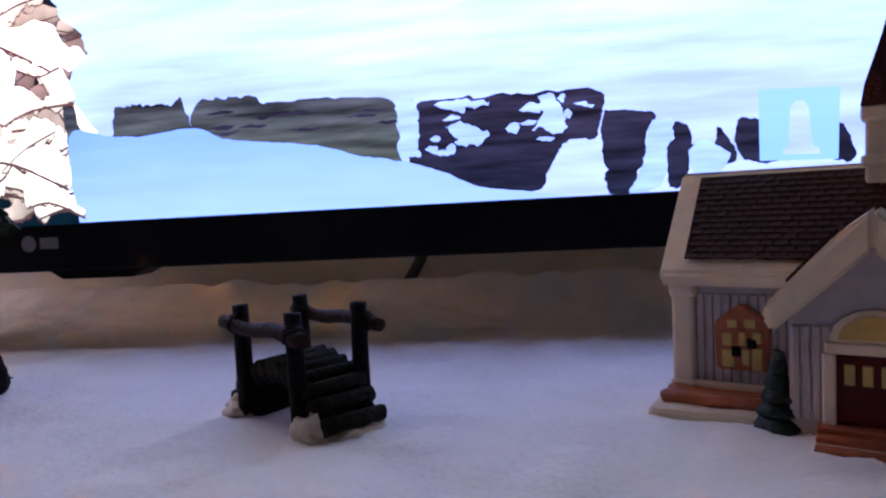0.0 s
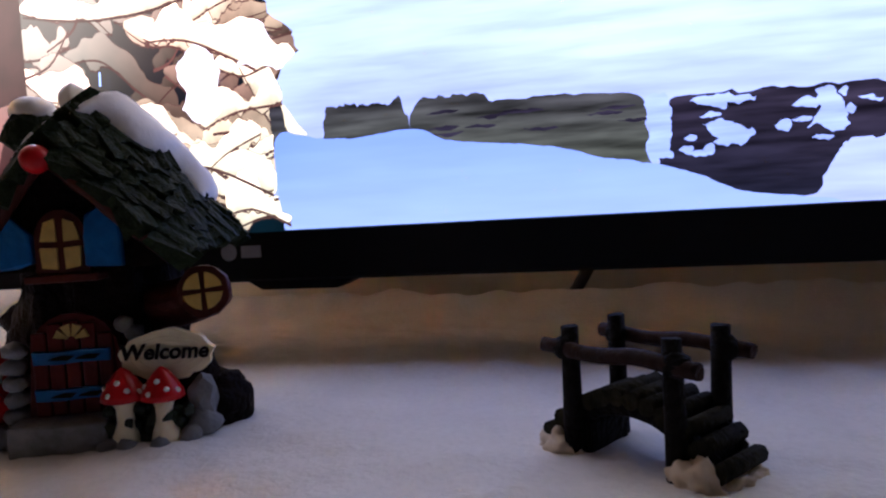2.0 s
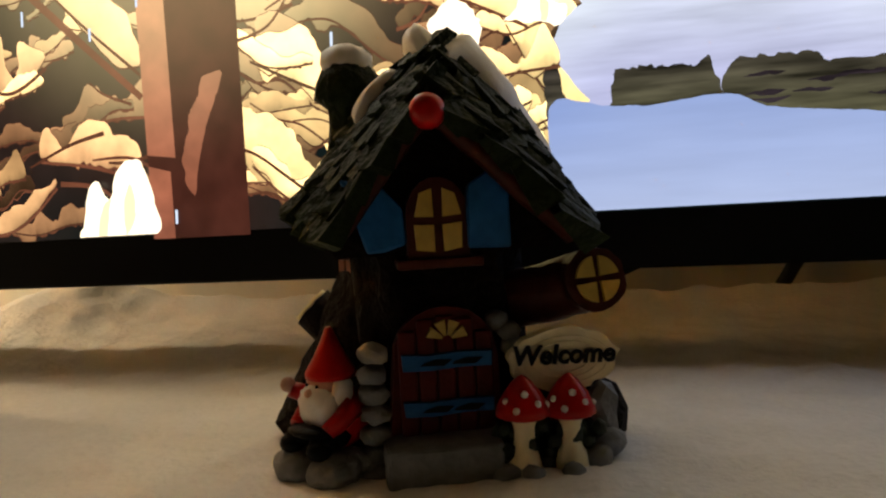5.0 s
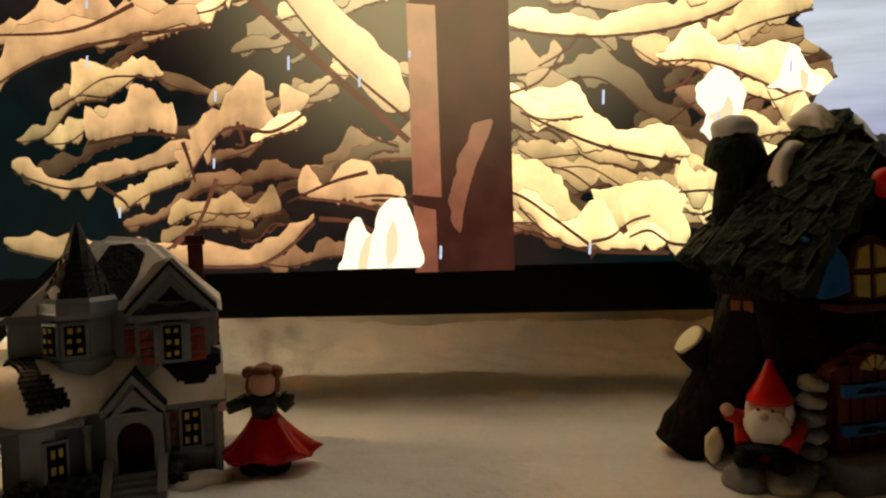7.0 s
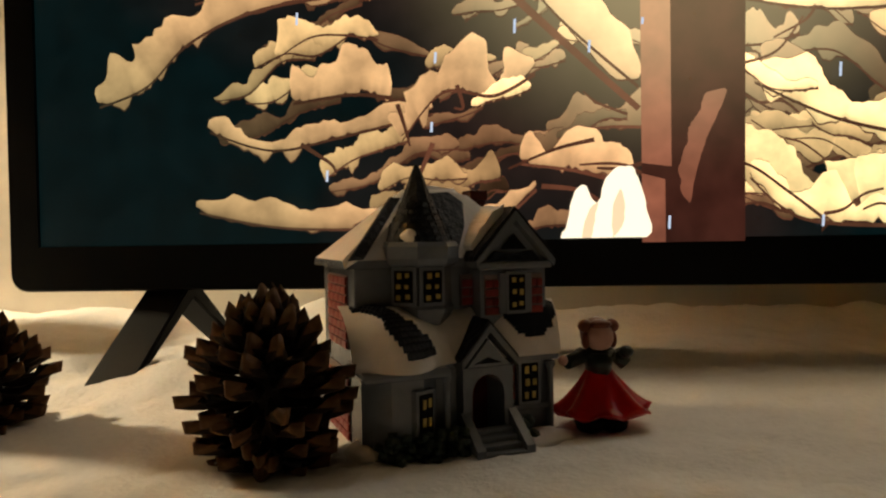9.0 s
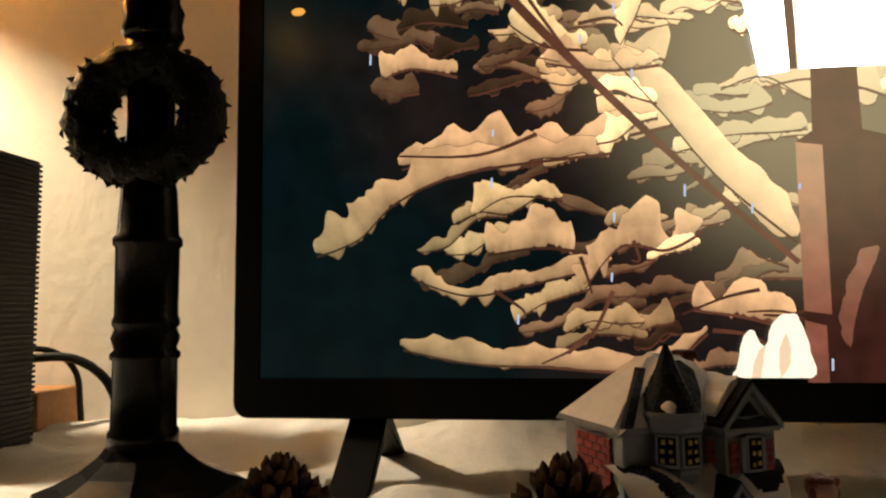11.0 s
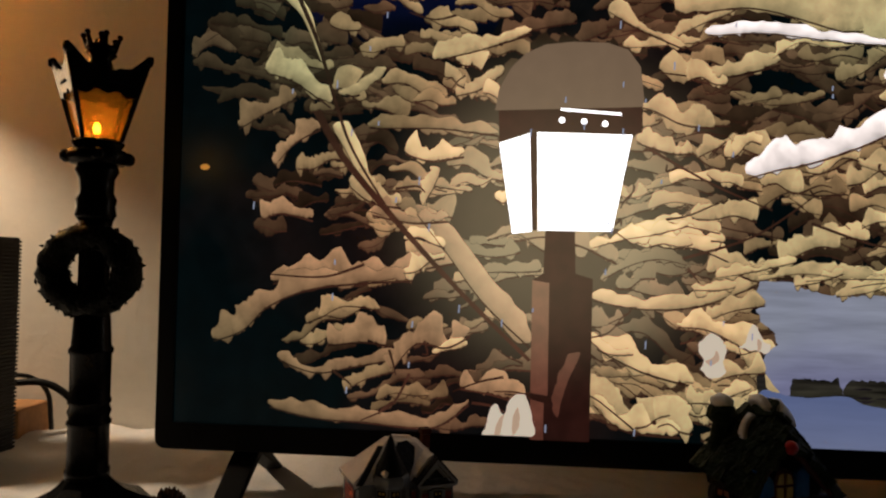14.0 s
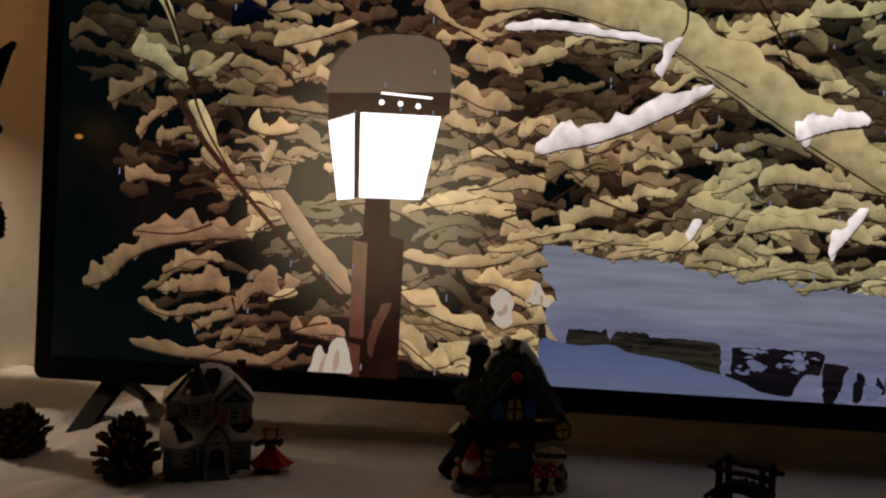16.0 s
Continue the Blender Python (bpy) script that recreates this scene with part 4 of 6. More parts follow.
    for k in range(4):
        b = BM()
        rod(b, cs[k] * r0 + Vector((0, 0, z0 - 0.001)), cs[k] * (r1 + 0.005) + Vector((0, 0, z1 + 0.016)), 0.0016, 0.0022, 8)
        ball(b, cs[k] * (r1 + 0.0065) + Vector((0, 0, z1 + 0.0195)), (0.0034, 0.0034, 0.0042), 2, 0.0010, 500)
        part("corner_bar", b, M_IRON, t)
    glass = bpy.data.materials.new("amber_glass")
    glass.use_nodes = True
    nt = glass.node_tree
    tr, gl, mx = nt.nodes.new("ShaderNodeBsdfTransparent"), nt.nodes.new("ShaderNodeBsdfGlossy"), nt.nodes.new("ShaderNodeMixShader")
    nz, rp = nt.nodes.new("ShaderNodeTexNoise"), nt.nodes.new("ShaderNodeValToRGB")
    nz.inputs["Scale"].default_value = 90
    rp.color_ramp.elements[0].color, rp.color_ramp.elements[1].color = (0.80, 0.46, 0.08, 1), (1.0, 0.84, 0.40, 1)
    rp.color_ramp.elements[0].position, rp.color_ramp.elements[1].position = 0.35, 0.6
    nt.links.new(nz.outputs["Fac"], rp.inputs["Fac"])
    nt.links.new(rp.outputs["Color"], tr.inputs["Color"])
    gl.inputs["Roughness"].default_value = 0.12
    tl, mx2 = nt.nodes.new("ShaderNodeBsdfTranslucent"), nt.nodes.new("ShaderNodeMixShader")
    tl.inputs["Color"].default_value = (0.9, 0.58, 0.12, 1)
    mx2.inputs[0].default_value = 0.13
    nt.links.new(tr.outputs[0], mx2.inputs[1])
    nt.links.new(tl.outputs[0], mx2.inputs[2])
    mx.inputs[0].default_value = 0.06
    nt.links.new(mx2.outputs[0], mx.inputs[1])
    nt.links.new(gl.outputs[0], mx.inputs[2])
    nt.links.new(mx.outputs[0], nt.nodes["Material Output"].inputs["Surface"])
    for k in range(4):
        p, q = cs[k], cs[(k + 1) % 4]
        b = BM()
        n = ((p + q) / 2).normalized() * 0.0006
        vs = []
        for o in (0.95, 0.90):
            vs.append([b.verts.new(p * r0 * o + Vector((0, 0, z0))), b.verts.new(q * r0 * o + Vector((0, 0, z0))), b.verts.new(q * r1 * o + Vector((0, 0, z1))), b.verts.new(p * r1 * o + Vector((0, 0, z1)))])
        b.faces.new(vs[0])
        b.faces.new(vs[1][::-1])
        for i in range(4):
            b.faces.new((vs[0][i], vs[1][i], vs[1][(i + 1) % 4], vs[0][(i + 1) % 4]))
        pane = part("pane", b, glass, t, "amber glass pane")
        pane.visible_shadow = False
        # wavy iron border with raised points over each pane
        b = BM()
        m = 14
        top, bot = [], []
        for i in range(m + 1):
            s = i / m
            e = abs(s - 0.5) * 2
            zt = z1 + 0.009 + 0.014 * e ** 2.2 + 0.0012 * math.sin(s * 22)
            zl = z1 - 0.0055 - 0.0035 * e ** 1.5 + 0.0016 * math.cos(s * 19)
            for row, z in ((top, zt), (bot, zl)):
                r = r0 + (r1 - r0) * (z - z0) / (z1 - z0)
                c = (p * (1 - s) + q * s) * r
                row.append((c, z))
        for (c, z), (d, w), (c2, z2), (d2, w2) in zip(top, bot, top[1:], bot[1:]):
            f = [c + Vector((0, 0, z)), d + Vector((0, 0, w)), d2 + Vector((0, 0, w2)), c2 + Vector((0, 0, z2))]
            a_ = [b.verts.new(v) for v in f]
            o_ = [b.verts.new(v * 1.0 + n * 3) for v in f]
            b.faces.new(a_[::-1])
            b.faces.new(o_)
            b.faces.new((a_[0], o_[0], o_[3], a_[3]))
            b.faces.new((a_[1], a_[2], o_[2], o_[1]))
        bmesh.ops.remove_doubles(b, verts=b.verts, dist=1e-6)
        part("crest", b, M_IRON, t)
    b = BM()
    lathe(b, [(0.026, 0.3290), (0.024, 0.334), (0.016, 0.340), (0.009, 0.344), (0.007, 0.350), (0.011, 0.354)], 16)
    part("roof", b, M_IRON, t)
    b = BM()
    lathe(b, [(0.0085, 0.3541), (0.011, 0.357), (0.010, 0.360)], 16)
    fin = part("finial", b, M_IRON, t)
    for k in range(6):
        b = BM()
        a = radians(60 * k + 15)
        rod(b, (0.009 * math.cos(a), 0.009 * math.sin(a), 0.357), (0.0125 * math.cos(a), 0.0125 * math.sin(a), 0.366), 0.0022, 0.0014, 8)
        ball(b, (0.0126 * math.cos(a), 0.0126 * math.sin(a), 0.367), 0.0022, 2)
        part("finial_point", b, M_IRON, fin)
    b = BM()
    rod(b, (0, 0, 0.358), (0, 0, 0.368), 0.003, 0.002, 8)
    ball(b, (0, 0, 0.369), 0.0026, 2)
    part("finial_point", b, M_IRON, fin)
    b = BM()
    ball(b, (0.001, -0.004, 0.2985), (0.0026, 0.0026, 0.0042), 2)
    part("flame", b, glow("flame_light", (1.0, 0.45, 0.04), 60.0), t, "small glowing yellow flame bulb")
    b = BM()
    rod(b, (0.001, -0.004, 0.2906), (0.001, -0.004, 0.2945), 0.004, 0.003, 12)
    part("candle", b, M_CREAM, t)


street_lamp()


# ---- pine cones ----
def scale_mesh():
    b = BM()
    nu, nv = 8, 6
    rows = []
    for i in range(nu):
        u = i / (nu - 1)
        w = 0.0010 + 0.0038 * math.sin(min(1, u * 1.02) * math.pi * 0.60) ** 1.6
        if u > 0.9:
            w *= 0.86
        top, bot = [], []
        for k in range(nv + 1):
            s = (k / nv - 0.5) * 2
            x = u * 0.0165
            z = -0.0025 * math.sin(u * 1.7) + 0.0052 * u ** 3 + 0.0012 * (1 - s * s)
            th = (0.0004 + 0.0016 * u ** 2) * (1 - 0.55 * s * s)
            top.append(b.verts.new((x - 0.0050 * s * s * u ** 3, s * w, z + th)))
            bot.append(b.verts.new((x - 0.0050 * s * s * u ** 3, s * w, z - th)))
        rows.append((top, bot))
    for (t0, b0), (t1, b1) in zip(rows, rows[1:]):
        for k in range(nv):
            b.faces.new((t0[k], t1[k], t1[k + 1], t0[k + 1]))
            b.faces.new((b0[k], b0[k + 1], b1[k + 1], b1[k]))
        b.faces.new((t0[0], b0[0], b1[0], t1[0]))
        b.faces.new((t0[nv], t1[nv], b1[nv], b0[nv]))
    t1, b1 = rows[-1]
    for k in range(nv):
        b.faces.new((t1[k], b1[k], b1[k + 1], t1[k + 1])).material_index = 1
    for f in b.faces:
        if f.calc_center_median().x > 0.0142:
            f.material_index = 1
        f.smooth = True
    me = bpy.data.meshes.new("scale")
    b.to_mesh(me)
    b.free()
    me.materials.append(M_PINE)
    me.materials.append(M_PINETIP)
    return me


SCALE = scale_mesh()


def pine_cone(x, y, yaw, height, radius, seed, label):
    t = thing("pine_cone", x, y, SNOW - 0.002, yaw, label, "pine cone", "pine cones on the snow")
    rnd = random.Random(seed)
    b = BM()
    lathe(b, [(radius * 0.16, 0.001), (radius * 0.20, height * 0.2), (radius * 0.17, height * 0.55), (radius * 0.10, height * 0.85), (0.001, height * 0.93)], 14)
    roughen(b, 0.001, 300, seed)
    part("core", b, M_PINECORE, t)
    n = 94
    for i in range(n):
        u = (i + 0.5) / n
        a = i * 2.39996 + rnd.uniform(-0.12, 0.12)
        z = height * (0.04 + 0.86 * u)
        env = (0.62 + 0.75 * u) if u < 0.45 else 1.0 - ((u - 0.45) / 0.55) ** 1.35 * 0.74
        ln = radius * env
        k = ln / 0.0165 * rnd.uniform(0.86, 1.12)
        tilt = -13 + 50 * u ** 2.4 + rnd.uniform(-9, 9)
        ob = new("scale", SCALE)
        ob.parent = t
        ob.matrix_local = Matrix.Translation((0, 0, z)) @ Matrix.Rotation(a, 4, "Z") @ Matrix.Rotation(radians(-tilt), 4, "Y") @ Matrix.Rotation(radians(rnd.uniform(-12, 12)), 4, "X") @ Matrix.Diagonal((k, max(0.42, min(0.72, k)) * rnd.uniform(0.8, 1.05), rnd.uniform(0.9, 1.2), 1))
    return t


pine_cone(-0.557, 0.160, 0, 0.050, 0.0262, 1, "open brown pine cone standing beside the grey toy house")
pine_cone(-0.673, 0.198, 140, 0.040, 0.0240, 2, "small open brown pine cone beside the toy street lamp")


# ---- fairy tree house ----
def text_mesh(name, body, size, depth, material, parent, m, label=""):
    cu = bpy.data.curves.new(name, "FONT")
    cu.body, cu.size, cu.extrude, cu.align_x, cu.align_y, cu.offset = body, size, depth, "CENTER", "CENTER", size * 0.028
    cu.shear = 0.15
    tmp = bpy.data.objects.new("tmp", cu)
    scene.collection.objects.link(tmp)
    me = bpy.data.meshes.new_from_object(tmp.evaluated_get(bpy.context.evaluated_depsgraph_get()))
    bpy.data.objects.remove(tmp)
    bpy.data.curves.remove(cu)
    me.materials.append(material)
    ob = new(name, me)
    ob.parent = parent
    ob.matrix_local = m
    if label:
        ob["label"] = label
    return ob


def plate(bm, w, d, h, rough, seed):
    """A rough-edged shingle lying in x and y, its thick end at -y."""
    n = 6
    top, bot = [], []
    rnd = random.Random(seed)
    for i in range(n):
        s = i / (n - 1) - 0.5
        e = -d / 2 - rnd.uniform(0, rough) + d * 0.25 * abs(s) ** 2
        top.append((bm.verts.new((s * w, e, h * rnd.uniform(0.8, 1.2))), bm.verts.new((s * w * 0.9, d / 2, h * 0.3))))
        bot.append((bm.verts.new((s * w, e, -h * 0.4)), bm.verts.new((s * w * 0.9, d / 2, -h * 0.4))))
    for i in range(n - 1):
        bm.faces.new((top[i][0], top[i + 1][0], top[i + 1][1], top[i][1]))
        bm.faces.new((bot[i][0], bot[i][1], bot[i + 1][1], bot[i + 1][0]))
        bm.faces.new((bot[i][0], bot[i + 1][0], top[i + 1][0], top[i][0]))
    bm.faces.new((top[0][0], top[0][1], bot[0][1], bot[0][0]))
    bm.faces.new((top[-1][0], bot[-1][0], bot[-1][1], top[-1][1]))


def fairy_house():
    t = thing("fairy_tree_house", -0.265, 0.20, SNOW - 0.0015, 20, "painted resin fairy tree house with snowy shingle roof and gnome", "figurine")
    # hollow-tree trunk
    b = BM()
    n = 48
    rows = []
    for j in range(26):
        z = 0.072 * j / 25
        ring = []
        flare = 1 + 0.55 * math.exp(-z / 0.012)
        for k in range(n):
            a = 2 * math.pi * k / n
            r = 1 + 0.10 * noise.noise(Vector((math.cos(a) * 2, math.sin(a) * 2, z * 60))) + 0.06 * math.sin(a * 11 + z * 120)
            root = 1 + 0.25 * math.exp(-z / 0.014) * max(0, math.cos(a * 3 + 0.5))
            ring.append(b.verts.new((0.002 + 0.025 * r * (flare if abs(math.cos(a)) > 0.3 or math.sin(a) > 0 else 1) * root * math.cos(a), 0.026 + 0.026 * r * (flare * root if math.sin(a) > 0 else 1.0) * math.sin(a), z)))
        rows.append(ring)
    for p, q in zip(rows, rows[1:]):
        for k in range(n):
            b.faces.new((p[k], p[(k + 1) % n], q[(k + 1) % n], q[k])).smooth = True
    b.faces.new(rows[0][::-1])
    b.faces.new(rows[-1])
    part("trunk", b, M_BARK, t, "dark brown bark trunk walls")
    b = BM()
    prism(b, mm((-26, 57), (-27, 62), (-2, 92), (4, 92), (32, 62), (31, 57)), -0.002, 0.036)
    roughen(b, 0.0006, 250)
    part("gable", b, M_BARK, t)

    # steep crooked roof: a surface by s (front to back) and q (ridge to eave)
    ridge = [Vector(v) * MM for v in ((-1, -9, 97), (4, 4, 108), (7, 16, 115), (7, 30, 110), (6, 42, 102))]
    eaves = {1: [Vector(v) * MM for v in ((35, -8, 62), (40, 4, 63), (44, 16, 65), (46, 28, 66), (45, 40, 66))],
             -1: [Vector(v) * MM for v in ((-24.5, -5, 66), (-29, 6, 68), (-34.5, 16, 69), (-33, 28, 70), (-29, 40, 70))]}

    def on(line, s):
        f = s * (len(line) - 1)
        i = min(int(f), len(line) - 2)
        return line[i].lerp(line[i + 1], f - i)

    def roof_at(side, s, q):
        p = on(ridge, s).lerp(on(eaves[side], s), q)
        p.z += 0.0015 * math.sin(math.pi * q)
        return p

    def normal_at(side, s, q):
        a = roof_at(side, min(1, s + 0.03), q) - roof_at(side, max(0, s - 0.03), q)
        c = roof_at(side, s, min(1, q + 0.03)) - roof_at(side, s, max(0, q - 0.03))
        nn = a.cross(c).normalized()
        return nn if nn.z > 0 else -nn

    b = BM()
    for side in (1, -1):
        g = [[(b.verts.new(roof_at(side, i / 12, j / 12)), b.verts.new(roof_at(side, i / 12, j / 12) - normal_at(side, i / 12, j / 12) * 0.004)) for j in range(13)] for i in range(13)]
        for i in range(12):
            for j in range(12):
                for w in (0, 1):
                    b.faces.new([g[i][j][w], g[i + 1][j][w], g[i + 1][j + 1][w], g[i][j + 1][w]])
        for i in range(12):
            for u, v in (((i, 0), (i + 1, 0)), ((i, 12), (i + 1, 12)), ((0, i), (0, i + 1)), ((12, i), (12, i + 1))):
                b.faces.new((g[u[0]][u[1]][0], g[v[0]][v[1]][0], g[v[0]][v[1]][1], g[u[0]][u[1]][1]))
    bmesh.ops.recalc_face_normals(b, faces=b.faces)
    roof = part("roof", b, M_SHINGLE, t, "dark green-black shingle roof")
    plates = []
    for k in range(5):
        b = BM()
        plate(b, 0.0125, 0.0105, 0.0046, 0.0040, k)
        roughen(b, 0.0013, 300, k * 3.0)
        me = bpy.data.meshes.new("shingle")
        b.to_mesh(me)
        b.free()
        me.materials.append(M_SHINGLE)
        plates.append(me)
    rnd = random.Random(8)
    for side in (1, -1):
        for row in range(8):
            q = 0.06 + row * 0.125
            cols = 6 + (row % 2)
            for c in range(cols):
                s = min(1, max(0, (c + 0.5 * (1 - row % 2)) / (cols - 0.5) + rnd.uniform(-0.02, 0.02)))
                if side == 1 and q < 0.76 and s > 0.30 + 0.56 * q:
                    continue  # under the snow
                p, nn = roof_at(side, s, min(1, q)), normal_at(side, s, min(0.98, q))
                down = (roof_at(side, s, min(1, q + 0.05)) - roof_at(side, s, q - 0.05)).normalized()
                yv = -down
                xv = yv.cross(nn).normalized()
                m = Matrix((xv, yv, nn)).transposed().to_4x4()
                ob = new("shingle", rnd.choice(plates))
                ob.parent = roof
                ob.matrix_local = Matrix.Translation(p + nn * 0.0006) @ m @ pose(0, 0, 0, 9 + rnd.uniform(-6, 6), rnd.uniform(-9, 9), rnd.uniform(-20, 20)) @ Matrix.Scale(rnd.uniform(0.85, 1.15), 4)

    def snow_patch(side, edges, q0, q1, thick=0.0065):
        """A slab of painted snow between two lines over one slope; edges(v) gives its front and back."""
        b = BM()
        top, low = [], []
        for i in range(11):
            u = i / 10
            rt, rl = [], []
            for j in range(25):
                v = j / 24
                q = q0 + (q1 - q0) * v
                s0, s1 = edges(v)
                s = min(1.0, max(0.0, s0 + (s1 - s0) * u))
                nn = normal_at(side, min(0.97, s), q)
                h = 0.0030 + thick * (1 - (1 - u) ** 4) * (1 - abs(2 * v - 1) ** 7) + 0.0008 * noise.noise(Vector((s * 9, q * 9, side)))
                p = roof_at(side, s, q)
                rt.append(b.verts.new(p + nn * h))
                rl.append(b.verts.new(p - nn * 0.0005))
            top.append(rt)
            low.append(rl)
        for g, flip in ((top, 1), (low, -1)):
            for i in range(10):
                for j in range(24):
                    b.faces.new((g[i][j], g[i + 1][j], g[i + 1][j + 1], g[i][j + 1])[::flip]).smooth = True
        for i in range(10):
            for j in (0, 24):
                b.faces.new((top[i][j], top[i + 1][j], low[i + 1][j], low[i][j]))
        for j in range(24):
            for i in (0, 10):
                b.faces.new((top[i][j], top[i][j + 1], low[i][j + 1], low[i][j]))
        bmesh.ops.recalc_face_normals(b, faces=b.faces)
        part("roof_snow", b, M_PSNOW, t, "white painted snow on the roof")

    snow_patch(1, lambda v: (0.20 + 0.47 * v + 0.05 * math.sin(v * 11), 1.0), 0.0, 0.80, 0.0078)
    snow_patch(-1, lambda v: (0.30 + 0.05 * v + 0.03 * math.sin(v * 9), 0.66 - 0.05 * v), 0.0, 0.13, 0.0062)
    snow_patch(-1, lambda v: (0.40 + 0.05 * math.sin(v * 5), 0.52 - 0.04 * v), 0.24, 0.56, 0.004)
    b = BM()
    ball(b, (0.0100, 0.021, 0.1120), (0.0052, 0.0100, 0.0042), 3, 0.0012, 260)
    part("roof_snow", b, M_PSNOW, t, "white painted snow on the roof peak")
    b = BM()
    for p0, p1 in (((-1, -9.5, 93.5), (35, -8.5, 59.5)), ((-1, -9.5, 93.5), (-25, -6.5, 63.5))):
        a, c = Vector(p0) * MM, Vector(p1) * MM
        tube(b, [a.lerp(c, k / 8) + noise.noise_vector(a.lerp(c, k / 8) * 150) * 0.0007 for k in range(9)], 0.0026, 8)
    part("bargeboard", b, M_BARKLIT, t, "reddish brown gable boards")
    b = BM()
    ball(b, (-0.0015, -0.0132, 0.0918), (0.0045, 0.0042, 0.0045), 3)
    part("ridge_ball", b, M_RED, t, "glossy red ball at the gable top")

    # chimney stump
    b = BM()
    lathe(b, [(0.0080, 0.078), (0.0062, 0.093), (0.0060, 0.099), (0.0098, 0.102), (0.0090, 0.108), (0.0058, 0.1135)], 26, (-0.0195, 0.030))
    roughen(b, 0.0020, 330)
    ch = part("chimney", b, M_SHINGLE, t, "mossy stump chimney")
    b = BM()
    ball(b, (-0.0195, 0.030, 0.1130), (0.0078, 0.0078, 0.0052), 3, 0.0012, 350)
    part("chimney_snow", b, M_PSNOW, ch, "white painted snow on the chimney")

    # upper window with shutters
    b = BM()
    arch = [(8 * math.cos(radians(a)) + 0.5, 67 + 9.5 * math.sin(radians(a))) for a in range(0, 181, 20)]
    prism(b, mm((8.5, 55.5), *arch, (-7.5, 55.5)), -0.0055, 0.004)
    win = part("window", b, M_BARKLIT, t, "brown framed arched window")
    for pts in (((-5.2, 58.2), (-0.6, 57.6), (-0.6, 64.4), (-5.6, 64.6)), ((1.8, 57.6), (6.3, 58.4), (6.6, 64.8), (1.6, 64.4)), ((-5.4, 66.6), (-0.6, 66.4), (-0.8, 73.6), (-3.9, 72.6)), ((1.7, 66.4), (6.5, 66.8), (5.0, 72.2), (1.9, 73.6))):
        b = BM()
        prism(b, mm(*pts), -0.0066, -0.0050)
        part("pane", b, M_YELLOW, win)
    for pts, y in ((((-23.5, 76.8), (-14, 75), (-8.3, 69), (-7.8, 60), (-13, 58.2), (-17.6, 58)), -0.0045), (((8.0, 58), (18.8, 57.6), (18.8, 77.2), (14, 77.6), (8.4, 74), (7.8, 68)), -0.0050)):
        b = BM()
        prism(b, mm(*pts), y - 0.0025, y + 0.001)
        bmesh.ops.bevel(b, geom=list(b.edges), offset=0.0005, segments=1, affect="EDGES")
        roughen(b, 0.0004, 300)
        part("shutter", b, M_BLUE, t, "blue painted shutter, open")
    b = BM()
    bx(b, -0.0105, -0.008, 0.0535, 0.0115, 0.003, 0.0560, 0.0006)
    part("sill", b, M_BARKLIT, t)

    # door
    b = BM()
    arch = [(1 + 13.6 * math.cos(radians(a)), 30 + 13.5 * math.sin(radians(a))) for a in range(0, 181, 15)]
    prism(b, mm((15.0, 8), *arch, (-14.5, 9)), -0.0035, 0.006)
    roughen(b, 0.0005, 220)
    door = part("door", b, M_DOOR, t, "dark red arched plank door")
    for i in range(5):
        b = BM()
        x = -11 + 5 * i
        h = 30 + math.sqrt(max(0, 13 ** 2 - (x + 1.5) ** 2)) * 0.85
        bx(b, (x - 0.4) * MM, -0.0052, 0.0098, (x + 4.1) * MM, -0.0030, h * MM, 0.0005)
        part("plank", b, M_DOOR, door)
    for z, w in ((29.6, 1.9), (17.6, 1.7)):
        b = BM()
        prism(b, mm((-10.5, z - w), (-3, z - w - 0.3), (5, z - w + 0.2), (12.4, z - w), (12.6, z + w), (4, z + w + 0.2), (-4, z + w - 0.2), (-10.8, z + w + 0.3)), -0.0066, -0.0050)
        strap = part("hinge_strap", b, M_BLUE, door, "blue painted hinge strap")
    for z in (29.4, 17.4):
        for x in (-6, 2):
            b = BM()
            prism(b, mm((x, z - 0.5), (x + 6, z - 0.8), (x + 8, z + 0.6), (x + 4, z + 0.9), (x + 1, z + 0.2)), -0.0071, -0.0064)
            part("brush_line", b, M_INK, door, "black brush line")
    for k in range(4):
        a0, a1 = radians(8 + 43 * k), radians(40 + 43 * k)
        b = BM()
        prism(b, mm((1.2 + 1.4 * math.cos(a0), 35 + 1.2 * math.sin(a0)), (1.2 + 5.4 * math.cos(a0), 35 + 5.2 * math.sin(a0)), (1.2 + 5.4 * math.cos(a1), 35 + 5.2 * math.sin(a1)), (1.2 + 1.4 * math.cos(a1), 35 + 1.2 * math.sin(a1))), -0.0062, -0.0045)
        part("fan_pane", b, M_YELLOW, door)
    rnd = random.Random(4)
    for i in range(6):
        b = BM()
        z = 6 + 5.2 * i
        ball(b, ((-17.5 + rnd.uniform(-1, 1)) * MM, -0.002, z * MM), (0.0042, 0.0045, 0.0029), 2, 0.0012, 400)
        part("stone", b, M_STONE, t)
    for x, z in ((15.5, 38), (18.5, 35), (19.5, 31)):
        b = BM()
        ball(b, (x * MM, 0.0005, z * MM), (0.0032, 0.003, 0.0028), 2, 0.001, 400)
        part("stone", b, M_STONE, t)
    b = BM()
    bx(b, -0.0165, -0.0155, 0.0, 0.0130, -0.0005, 0.0105, 0.0012)
    bmesh.ops.subdivide_edges(b, edges=list(b.edges), cuts=2)
    roughen(b, 0.0007, 260)
    part("doorstep", b, M_STONE, t, "grey stone doorstep")

    # round log window
    b = BM()
    d = Vector((0.14, -0.97, 0.15)).normalized()
